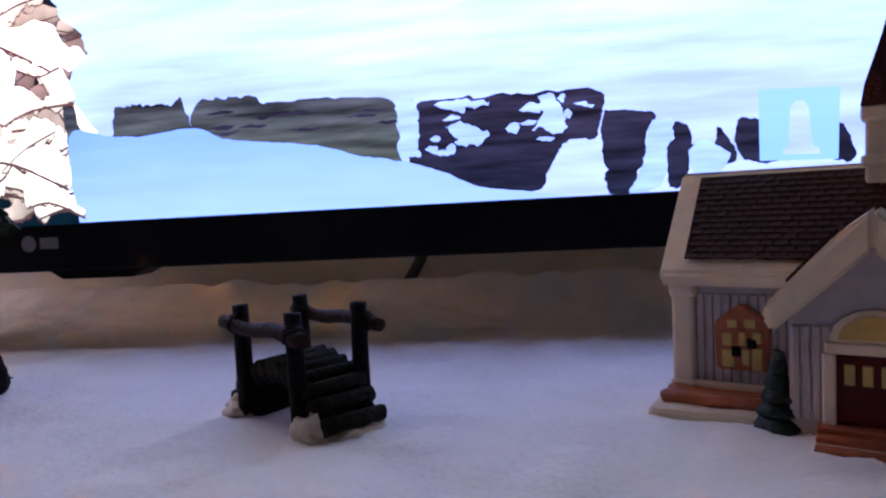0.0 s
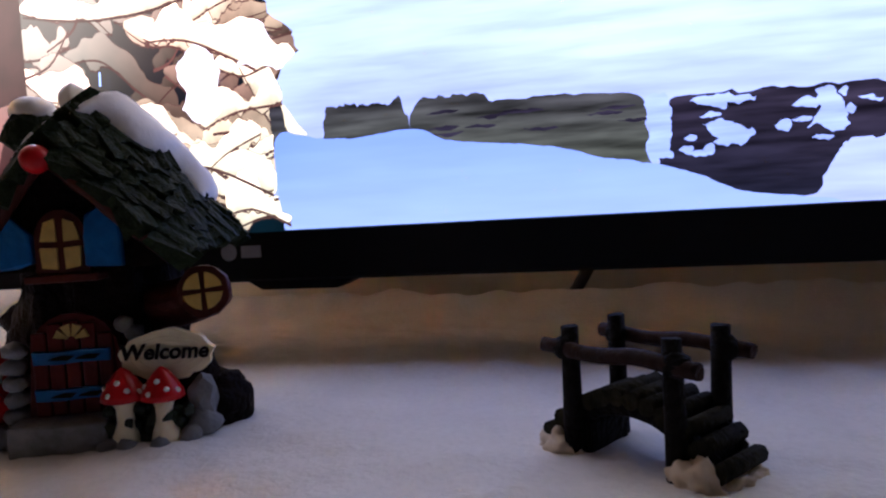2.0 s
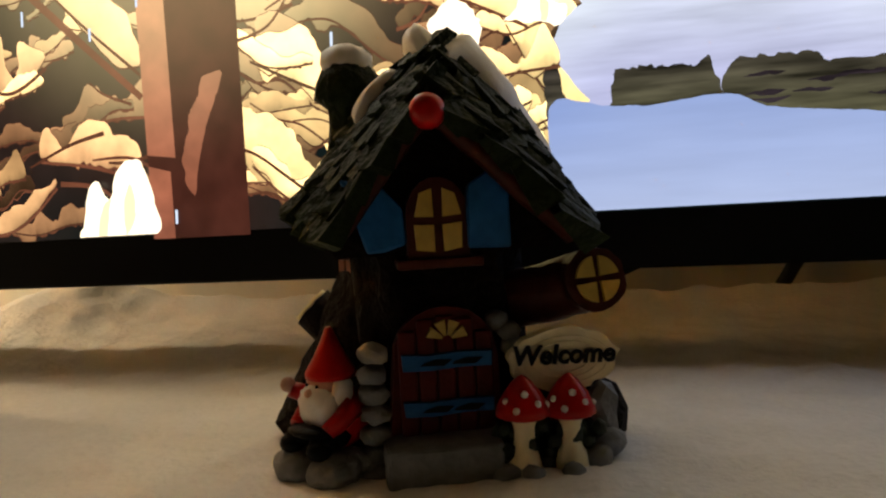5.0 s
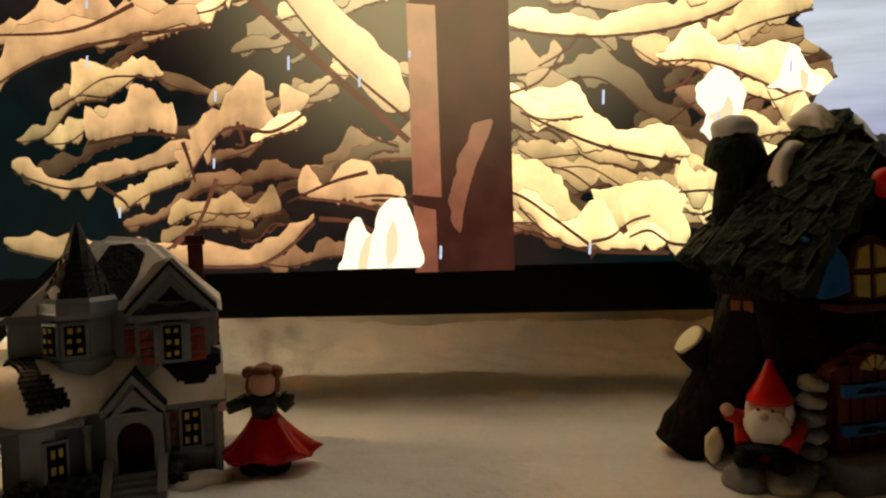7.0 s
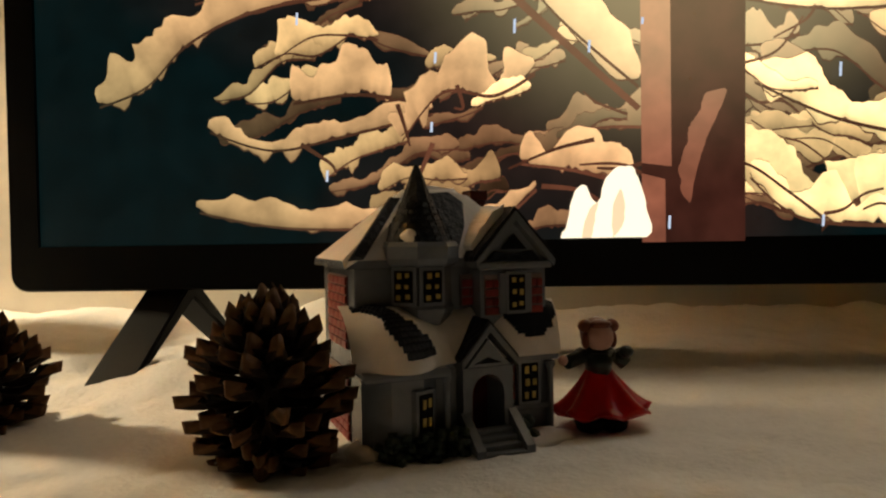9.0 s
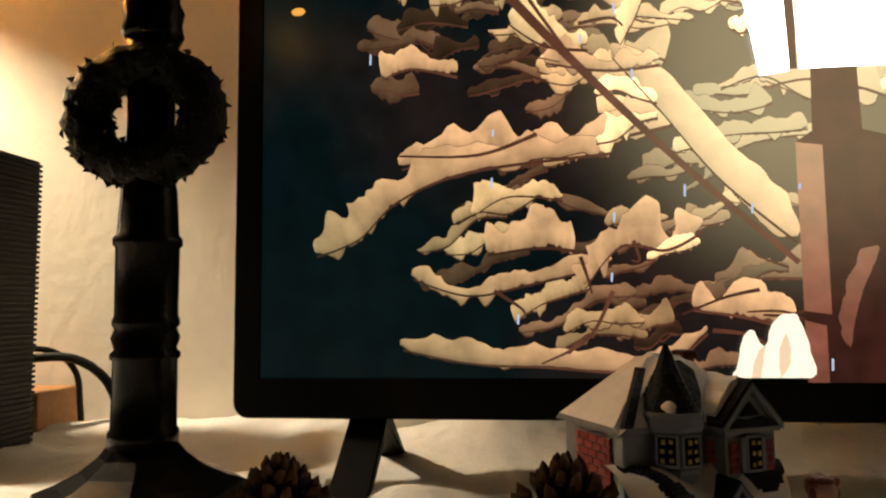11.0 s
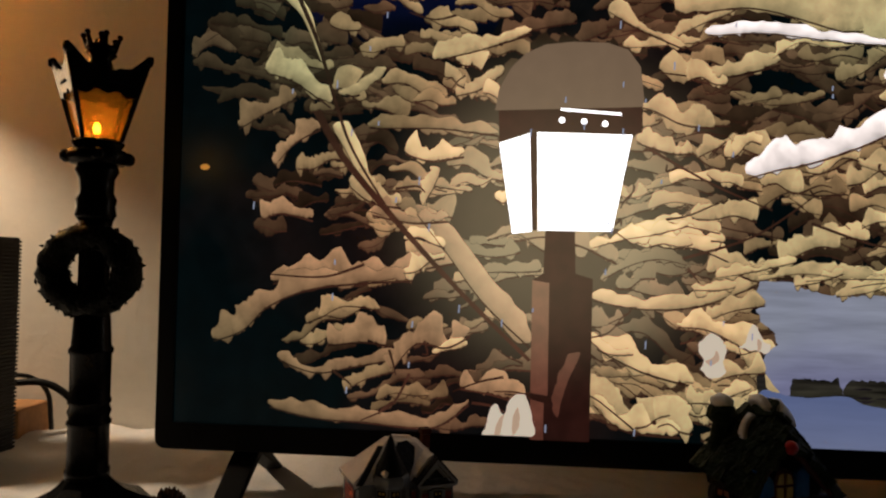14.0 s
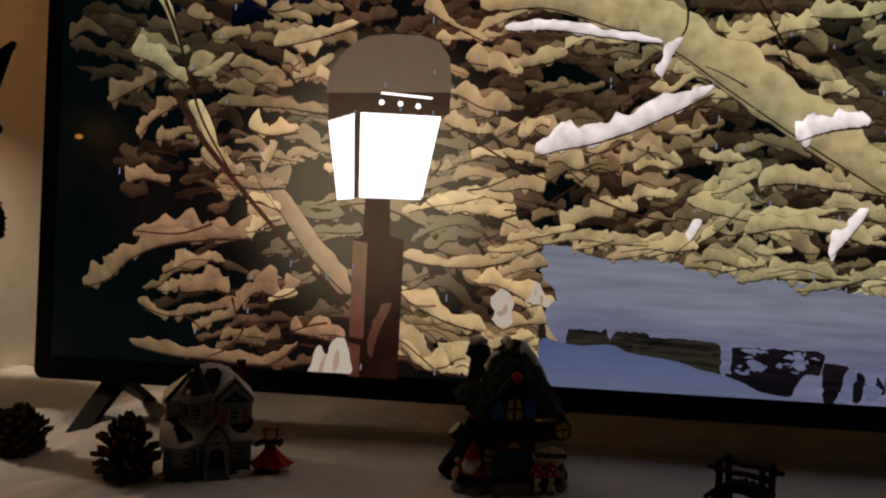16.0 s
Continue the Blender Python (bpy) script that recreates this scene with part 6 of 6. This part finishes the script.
    part("slate_patch", b, M_SLATE, roof, "patch of black slates")
    b = BM()
    prism(b, mm((-38.5, 58.6), (-33.5, 58.8), (-14, 78.5), (-17.5, 78.8)), 0.0035, 0.0060)
    for v in b.verts:
        v.co.y += (v.co.z - 0.0585) * 0.78 - 0.0012
    roughen(b, 0.0004, 500)
    part("slate_patch", b, M_SLATE, roof, "strip of black slates along the hip")
    b = BM()
    bx(b, 0.0265, 0.040, 0.056, 0.0330, 0.0465, 0.0790, 0.0004)
    bx(b, 0.0255, 0.039, 0.0790, 0.0340, 0.0475, 0.0830, 0.0007)
    part("chimney", b, M_BARKLIT, t, "dark brown chimney")
    # brick panels
    bricks(t, 0.0035, 0.0080, 0.0430, 0.0530, 0.0040)
    bricks(t, 0.0095, 0.0155, 0.0400, 0.0530, -0.0024)
    bricks(t, 0.0275, 0.0330, 0.0400, 0.0530, -0.0024)
    bricks(t, 0.0175, 0.0215, 0.0120, 0.0240, -0.0016)
    left = Matrix.Translation((-0.0362, 0.0, 0)) @ Matrix.Rotation(radians(-90), 4, "Z")
    bricks(t, -0.038, -0.013, 0.030, 0.0535, -0.0003, left)
    bricks(t, -0.046, -0.012, 0.001, 0.0235, -0.0003, left)
    right = Matrix.Translation((0.0372, 0.0, 0)) @ Matrix.Rotation(radians(90), 4, "Z")
    bricks(t, 0.010, 0.046, 0.001, 0.0535, -0.0003, right)
    # windows
    sash(t, 0.0212, 0.0415, 0.0530, 0.0064, -0.0030)
    for x in (0.0160, 0.0262):
        b = BM()
        bx(b, x - 0.0014, -0.0042, 0.0405, x + 0.0014, -0.0022, 0.0535, 0.0003)
        part("shutter", b, M_GREY, t)
    sash(t, 0.0265, 0.0115, 0.0240, 0.0068, -0.0022)
    sash(t, 0, 0.0035, 0.0195, 0.0060, -0.0137, Matrix.Translation((-0.0235, 0.002, 0)) @ Matrix.Rotation(radians(22.5 * 1.0), 4, "Z"))
    for x in (-0.034, -0.0265, -0.0085, 0.0178, 0.0355):
        b = BM()
        y = -0.0030 if x > 0 else (-0.0045 if x < -0.03 else -0.0085)
        lathe(b, [(0.0018, 0), (0.0018, 0.0015), (0.0012, 0.002), (0.0012, 0.0215), (0.0019, 0.0225), (0.0019, 0.0240)], 12, (x, y))
        part("column", b, M_GREY, t)
    b = BM()
    bx(b, 0.0175, -0.0035, 0.0085, 0.0365, 0.0, 0.0105, 0.0005)
    part("sill", b, M_GREY, t)
    rnd = random.Random(9)
    for x0, x1, y, h, cnt in ((-0.034, -0.004, -0.0135, 0.0085, 120), (0.0185, 0.0235, -0.0090, 0.0075, 22)):
        b = BM()
        for _ in range(cnt):
            ball(b, (rnd.uniform(x0, x1), y + rnd.uniform(-0.003, 0.003), rnd.uniform(0.0008, h)), (0.0020, 0.0017, 0.0015), 1, 0.0006, 700)
        part("bush", b, M_LEAF, t, "small dark green bush")
    for x, y, rx, ry, rz in ((0.028, -0.009, 0.013, 0.0075, 0.0034), (-0.036, -0.002, 0.006, 0.010, 0.0045)):
        b = BM()
        ball(b, (x, y, 0.0002), (rx, ry, rz), 3, 0.001, 200)
        part("snow_foot", b, M_PSNOW, t, "white painted snow at the foot")


village_house()


def girl_figure():
    b = BM()
    H, F, G, R, K, W = range(6)
    n = 40
    rows = []
    for j in range(12):
        v = j / 11
        row = []
        for k in range(n):
            a = 2 * math.pi * k / n
            r = (0.0135 - 0.0098 * v ** 0.7) * (1 + 0.10 * (1 - v) * math.sin(a * 7) + 0.05 * math.sin(a * 3 + 1))
            row.append(b.verts.new((r * math.cos(a) * 1.1 + 0.003 * (1 - v) * max(0, math.cos(a)), r * math.sin(a) * 0.85, 0.0068 + 0.0142 * v + 0.0014 * (1 - v) * math.sin(a * 7 + 1))))
        rows.append(row)
    for p, q in zip(rows, rows[1:]):
        for k in range(n):
            f = b.faces.new((p[k], p[(k + 1) % n], q[(k + 1) % n], q[k]))
            f.smooth, f.material_index = True, R
    f = b.faces.new(rows[0][::-1])
    f.material_index = R
    f = b.faces.new(rows[-1])
    f.material_index = R
    for x in (-0.004, 0.004):
        ball(b, (x, -0.002, 0.0034), (0.0050, 0.0062, 0.0036), 2, mi=K)
    rod(b, (0, 0, 0.019), (0, 0, 0.0265), 0.0040, 0.0052, 16, mi=G)
    ball(b, (0, 0, 0.0255), (0.0066, 0.0046, 0.0030), 2, mi=G)
    rod(b, (-0.0055, 0, 0.0255), (-0.0120, -0.003, 0.0235), 0.0027, 0.0022, 10, mi=G)
    ball(b, (-0.0132, -0.0033, 0.0245), 0.0017, 2, mi=F)
    rod(b, (0.0055, 0, 0.0258), (0.0090, -0.001, 0.0220), 0.0027, 0.0024, 10, mi=G)
    ball(b, (0.0085, -0.003, 0.0265), (0.0026, 0.0022, 0.0022), 2, mi=G)
    ball(b, (0.0110, -0.002, 0.0080), 0.0014, 2, mi=F)
    ball(b, (0, -0.0010, 0.0315), (0.0048, 0.0046, 0.0049), 3, mi=F)
    ball(b, (0, 0.0014, 0.0325), (0.0056, 0.0050, 0.0052), 3, 0.0006, 500, mi=H)
    for x in (-0.0045, 0.0045):
        ball(b, (x, -0.0004, 0.0350), (0.0026, 0.0026, 0.0024), 2, mi=H)
        ball(b, (x * 1.05, -0.0008, 0.0305), (0.0013, 0.0022, 0.0030), 2, mi=H)
    ball(b, (0, -0.0020, 0.0357), (0.0040, 0.0030, 0.0018), 2, mi=H)
    ob = part("girl_figurine", b, [M_HAIR, M_SKIN, M_JACKET, M_RED, M_INK, M_PSNOW])
    ob.matrix_world = pose(-0.4575, 0.199, SNOW - 0.001, 0, 0, 12)
    tagged(ob, "painted girl figurine in a dark green jacket and red skirt", "figurine")


girl_figure()


# ---- little log bridge ----
def log_bridge():
    t = thing("log_bridge", -0.0865, 0.197, SNOW - 0.001, -37, "dark brown toy log bridge with snowy feet", "figurine")
    t.scale = (0.93, 0.93, 1)
    rnd = random.Random(12)

    def deck(x):
        return 0.0185 - 0.0135 * (abs(x) / 0.027) ** 2

    for s in (-1, 1):
        b = BM()
        tube(b, [(x / 1000, s * 0.0075, deck(x / 1000) - 0.0025) for x in range(-24, 25, 4)], 0.0030, 8)
        roughen(b, 0.0005, 350)
        part("beam", b, M_LOG, t)
    xs = [(-27 + 54 * i / 11) * MM for i in range(12)]
    for i, x in enumerate(xs):
        b = BM()
        z = deck(x)
        rod(b, (x, -0.0112 + rnd.uniform(-0.0006, 0.0006), z), (x + rnd.uniform(-0.0008, 0.0008), 0.0112, z + rnd.uniform(-0.0004, 0.0004)), 0.0025, 0.0024, 9)
        roughen(b, 0.0004, 450, i)
        part("log", b, M_MOSS, t)
    for x in (-0.0185, 0.0185):
        b = BM()
        bx(b, x - 0.006, -0.0105, 0.0, x + 0.006, 0.0105, 0.0105, 0.0015)
        bmesh.ops.subdivide_edges(b, edges=list(b.edges), cuts=1)
        roughen(b, 0.0010, 260)
        part("abutment", b, M_LOG, t)
    for x in (-0.0172, 0.0165):
        for y in (-0.0115, 0.0115):
            b = BM()
            rod(b, (x, y, 0.001), (x + rnd.uniform(-0.0006, 0.0006), y * 1.02, 0.0360), 0.0030, 0.0026, 10)
            roughen(b, 0.0004, 350)
            part("post", b, M_LOG, t)
    for y in (-0.0118, 0.0118):
        b = BM()
        tube(b, [(x / 1000, y + (0.0022 if y > 0 else -0.0022), 0.0300 + 0.0006 * math.sin(x * 0.2)) for x in range(-25, 26, 5)], 0.0021, 9)
        roughen(b, 0.0004, 350)
        part("rail", b, M_RAIL, t, "dark brown log rail")
        for x in (-0.0180, 0.0180):
            b = BM()
            ball(b, (x, y + (0.001 if y > 0 else -0.001), 0.0300), (0.0040, 0.0036, 0.0034), 2, 0.0008, 500)
            part("binding", b, M_LOG, t)
    for x, y, rx, ry, rz in ((0.0215, -0.0118, 0.0075, 0.0048, 0.0070), (-0.0225, -0.0110, 0.0080, 0.0050, 0.0048), (-0.0250, 0.003, 0.0055, 0.010, 0.0030), (0.0270, 0.002, 0.0045, 0.011, 0.0022)):
        b = BM()
        ball(b, (x, y, 0.0012), (rx, ry, rz), 4, 0.0026, 330)
        roughen(b, 0.0008, 700)
        part("snow_foot", b, M_IVORY, t, "white painted snow at the foot")


log_bridge()


# ---- village church ----
def church():
    t = thing("village_church", 0.043, 0.203, SNOW - 0.001, -25, "cream ceramic village church with brown roof on snowy base", "figurine")
    b = BM()
    prism(b, [(0.0, 0.002), (0.044, 0.002), (0.044, 0.038), (0.022, 0.064), (0.0, 0.038)], -0.0180, 0.062)
    for v in b.verts:
        v.co = Vector((v.co.y, v.co.x, v.co.z))
    bmesh.ops.recalc_face_normals(b, faces=b.faces)
    part("nave", b, M_SIDING, t)
    for i in range(14):
        b = BM()
        x = -0.0125 + 0.0024 * i
        bx(b, x, -0.0007, 0.008, x + 0.0019, 0.0004, 0.034, 0.0003)
        part("siding_board", b, M_SIDING, t)
    b = BM()
    bx(b, -0.0195, -0.0022, 0.003, -0.0130, 0.004, 0.0355, 0.0012)
    bx(b, -0.0200, -0.0028, 0.0, -0.0122, 0.004, 0.0085, 0.0010)
    bx(b, -0.0200, -0.0028, 0.0330, -0.0122, 0.004, 0.0365, 0.0010)
    part("corner_pillar", b, M_IVORY, t)
    b = BM()
    bx(b, -0.019, -0.0024, 0.0045, 0.014, 0.0, 0.0085, 0.0008)
    part("plinth", b, M_IVORY, t)
    # roof: cream border round dark brown slates
    for s in (0, 1):
        b = BM()
        prof = [(-0.0055, 0.0360), (-0.0055, 0.0405), (0.0215, 0.0690), (0.0225, 0.0690), (0.0225, 0.0640)]
        prism(b, prof, -0.0215, 0.066)
        for v in b.verts:
            y = v.co.x if s == 0 else 0.044 - v.co.x
            v.co = Vector((v.co.y, y, v.co.z))
        bmesh.ops.recalc_face_normals(b, faces=b.faces)
        bmesh.ops.bevel(b, geom=list(b.edges), offset=0.0010, segments=2, affect="EDGES")
        roughen(b, 0.0004, 180)
        roof = part("roof", b, M_IVORY, t, "cream roof border with dark brown slates")
        if s == 0:
            d = Vector((0, 0.027, 0.0285)).normalized()
            nn = Vector((0, -0.0285, 0.027)).normalized()
            o = Vector((0, -0.0055, 0.0405))
            b = BM()
            rnd = random.Random(1)
            vs = []
            for i in range(33):
                x = -0.0150 + 0.078 * i / 32
                e = 0.0045 + 0.0006 * math.sin(i * 1.9)
                row = [b.verts.new(Vector((x, 0, 0)) + o + d * (e + (0.0365 - e) * k / 8) + nn * 0.0009) for k in range(9)]
                vs.append(row)
            for p, q in zip(vs, vs[1:]):
                for k in range(8):
                    b.faces.new((p[k], q[k], q[k + 1], p[k + 1]))
            part("slate_bed", b, M_CHROOF, roof, "dark brown slates")
            b = BM()
            bx(b, -0.0018, -0.0012, -0.0002, 0.0018, 0.0012, 0.0005)
            me = bpy.data.meshes.new("slate")
            b.to_mesh(me)
            b.free()
            me.materials.append(M_CHROOF)
            turn = Matrix((Vector((1, 0, 0)), d, nn)).transposed().to_4x4()
            for r in range(14):
                for c in range(13):
                    ob = new("slate", me)
                    ob.parent = roof
                    ob.matrix_local = Matrix.Translation(o + Vector((-0.0130 + 0.0038 * c + (0.0019 if r % 2 else 0), 0, 0)) + d * (0.0055 + 0.0022 * r) + nn * 0.0010) @ turn @ pose(0, 0, 0, -5 + rnd.uniform(-2, 2), rnd.uniform(-3, 3), 0)
    # pointed window
    b = BM()
    prism(b, mm((-7, 12.5), (-7.4, 26), (-4, 29), (0, 31.8), (4, 29), (7.4, 26), (7, 12.5)), -0.0024, 0.0008)
    bmesh.ops.bevel(b, geom=list(b.edges), offset=0.0006, segments=2, affect="EDGES")
    win = part("window", b, M_RUST, t, "rust-brown pointed window with yellow panes")
    for x, z, w, h in ((-3.6, 16, 2.2, 2.4), (1.0, 16.6, 1.4, 2.2), (3.9, 16.2, 1.7, 3.2), (-3.8, 21.5, 1.8, 1.8), (0.2, 21.8, 1.3, 2.0), (4.0, 22.2, 1.6, 1.6), (-2.4, 26, 1.9, 1.2), (2.2, 26.2, 2.0, 1.3)):
        b = BM()
        bx(b, (x - w * 0.75) * MM, -0.0031, (z - h) * MM, (x + w * 0.75) * MM, -0.0020, (z + h) * MM, 0.0003)
        part("pane", b, M_YELLOW, win)
    for x, z in ((-1.6, 18), (2.6, 20.5)):
        b = BM()
        bx(b, (x - 1.2) * MM, -0.0033, (z - 1.4) * MM, (x + 1.2) * MM, -0.0021, (z + 1.4) * MM, 0.0004)
        part("dark_pane", b, M_INK, win)
    # gabled porch
    b = BM()
    prism(b, mm((13.5, 2), (13.5, 30), (32, 50), (51, 30), (51, 2)), -0.0150, 0.002)
    porch = part("porch", b, M_SIDING, t, "gabled porch")
    for i in range(4):
        b = BM()
        x = 0.0142 + 0.0023 * i
        bx(b, x, -0.0157, 0.005, x + 0.0018, -0.0146, 0.029, 0.0003)
        part("siding_board", b, M_SIDING, porch)
    b = BM()
    for s in (-1, 1):
        prism(b, mm((32, 48.0), (32, 57.5), (32 + s * 8, 51.5), (32 + s * 23.0, 34.5), (32 + s * 24.0, 31.0), (32 + s * 21.5, 27.4)), -0.0205, 0.018)
    bmesh.ops.bevel(b, geom=list(b.edges), offset=0.0009, segments=2, affect="EDGES")
    roughen(b, 0.0004, 200)
    proof = part("porch_roof", b, M_IVORY, t, "cream snowy porch roof")
    b = BM()
    for s in (-1, 1):
        prism(b, mm((32 + s * 7, 51.6), (32 + s * 7.5, 53.4), (32 + s * 19, 40.4), (32 + s * 18.6, 38.4)), -0.0150, 0.008)
    roughen(b, 0.0005, 300)
    part("slate_strip", b, M_CHROOF, proof, "dark slate strip")
    b = BM()
    arch = [(32 + 9.5 * math.cos(radians(a)), 25.5 + 8 * math.sin(radians(a))) for a in range(0, 181, 15)]
    prism(b, mm(*arch), -0.0165, -0.0140)
    fan = part("fanlight", b, M_IVORY, porch, "arched cream fanlight with gold glass")
    b = BM()
    arch = [(32 + 7.4 * math.cos(radians(a)), 26.3 + 5.8 * math.sin(radians(a))) for a in range(0, 181, 15)]
    prism(b, mm(*arch), -0.0170, -0.0162)
    roughen(b, 0.0003, 500)
    part("glass", b, M_YELLOW, fan)
    b = BM()
    bx(b, 0.0215, -0.0172, 0.0225, 0.0425, -0.0140, 0.0255, 0.0006)
    part("lintel", b, M_IVORY, porch)
    b = BM()
    bx(b, 0.0240, -0.0160, 0.002, 0.0400, -0.0146, 0.0225)
    door = part("door", b, M_DOOR, t, "dark red double door with yellow panes")
    for x in (26.8, 30.6, 34.4, 38.0):
        b = BM()
        bx(b, (x - 1.1) * MM, -0.0166, 0.0150, (x + 1.1) * MM, -0.0158, 0.0200, 0.0002)
        part("pane", b, M_YELLOW, door)
    for x in (0.0225, 0.0415):
        b = BM()
        bx(b, x - 0.0015, -0.0176, 0.0, x + 0.0015, -0.0145, 0.0228, 0.0005)
        part("pilaster", b, M_IVORY, porch)
    for i in range(3):
        b = BM()
        bx(b, 0.0200, -0.0270 + 0.0035 * i, 0.0, 0.0440, -0.0150, 0.0018 + 0.0016 * i, 0.0004)
        part("step", b, M_RUST, t)
    # bell tower
    b = BM()
    bx(b, 0.0290, 0.014, 0.056, 0.0410, 0.026, 0.082, 0.0008)
    bx(b, 0.0280, 0.013, 0.080, 0.0420, 0.027, 0.084, 0.0008)
    bx(b, 0.0280, 0.013, 0.068, 0.0420, 0.027, 0.071, 0.0008)
    tower = part("bell_tower", b, M_IVORY, t)
    b = BM()
    lathe(b, [(0.0098, 0.0841), (0.0085, 0.090), (0.003, 0.103), (0.0006, 0.110)], 4, (0.035, 0.020), radians(45), smooth=False)
    part("steeple", b, M_CHROOF, tower, "dark brown steeple")
    # little fir tree, soil and snow foot
    b = BM()
    rnd = random.Random(21)
    for k in range(5):
        z = 0.001 + 0.0036 * k
        lathe(b, [(0.0062 - 0.0010 * k, z), (0.0064 - 0.0010 * k, z + 0.001), (0.0012, z + 0.0058)], 12, (0.0105, -0.0125))
    roughen(b, 0.0009, 500)
    part("fir_tree", b, M_LEAF, t, "small dark green fir tree")
    b = BM()
    bx(b, -0.0212, -0.0105, 0.0028, 0.022, 0.0, 0.0068, 0.0015)
    bmesh.ops.subdivide_edges(b, edges=list(b.edges), cuts=4, use_grid_fill=True)
    roughen(b, 0.0011, 300)
    part("flower_bed", b, M_RUST, t, "rust-brown flower bed")
    b = BM()
    bx(b, -0.0235, -0.0150, -0.002, 0.020, 0.050, 0.0036, 0.0018)
    bmesh.ops.subdivide_edges(b, edges=list(b.edges), cuts=5, use_grid_fill=True)
    roughen(b, 0.0016, 110)
    part("snow_base", b, M_IVORY, t, "cream painted snow base")
    b = BM()
    bx(b, 0.0202, -0.0240, -0.002, 0.066, 0.050, 0.0024, 0.0010)
    bmesh.ops.subdivide_edges(b, edges=list(b.edges), cuts=4, use_grid_fill=True)
    roughen(b, 0.0010, 140)
    part("snow_base", b, M_IVORY, t, "cream painted snow base")


church()


# ---- things at the far end ----
def vented_box():
    t = thing("vented_box", -1.03, 0.372, SNOW - 0.001, 0, "tall black electronic box with a finned edge", "electronics")
    b = BM()
    bx(b, -0.086, -0.040, 0.0, 0.0835, 0.040, 0.2215, 0.002)
    part("case", b, M_RUBBER, t)
    for i in range(54):
        b = BM()
        z = 0.004 + 0.004 * i
        bx(b, 0.0834, -0.039, z, 0.0858, 0.039, z + 0.0022, 0.0004)
        part("fin", b, M_RUBBER, t)
    for i in range(3):
        b = BM()
        bx(b, 0.064 + 0.0045 * i, -0.0406, 0.168, 0.0672 + 0.0045 * i, -0.0399, 0.1695)
        part("printed_bar", b, M_PSNOW, t)
        b = BM()
        bx(b, 0.064 + 0.0045 * i, -0.0406, 0.173, 0.0672 + 0.0045 * i, -0.0399, 0.1742)
        part("printed_bar", b, M_PSNOW, t)


vented_box()


def wire(name, pts, r, label):
    b = BM()
    tube(b, curve(pts, 8), r, 10)
    tagged(part(name, b, M_RUBBER), label, "cable")


wire("cable", [(-0.99, 0.425, 0.088), (-0.965, 0.44, 0.094), (-0.94, 0.452, 0.092), (-0.918, 0.460, 0.075), (-0.906, 0.463, 0.048), (-0.902, 0.463, 0.036)], 0.0038, "black cable arching down to the snow blanket")
wire("cable", [(-0.985, 0.44, 0.102), (-0.962, 0.455, 0.098), (-0.948, 0.465, 0.080), (-0.945, 0.468, 0.050), (-0.944, 0.468, 0.038)], 0.0026, "thin black cable bending down beside the box")


def wood_block():
    b = BM()
    bx(b, -0.055, -0.030, 0.0, 0.055, 0.030, 0.034, 0.003)
    ob = part("wooden_block", b, M_WOOD)
    ob.matrix_world = pose(-1.012, 0.455, SNOW - 0.001 + 0.004, 0, 0, 4)
    tagged(ob, "orange varnished wooden block on the snow blanket", "block")


wood_block()


def cream_slab():
    b = BM()
    bx(b, -0.050, -0.036, 0.0, 0.050, 0.036, 0.0115, 0.0025)
    bmesh.ops.subdivide_edges(b, edges=list(b.edges), cuts=2)
    roughen(b, 0.0006, 160)
    ob = part("foam_slab", b, M_CREAM)
    ob.matrix_world = pose(-0.710, 0.114, SNOW - 0.001, 0, 0, 42)
    tagged(ob, "cream foam slab with worn edges lying on snow", "slab")


cream_slab()
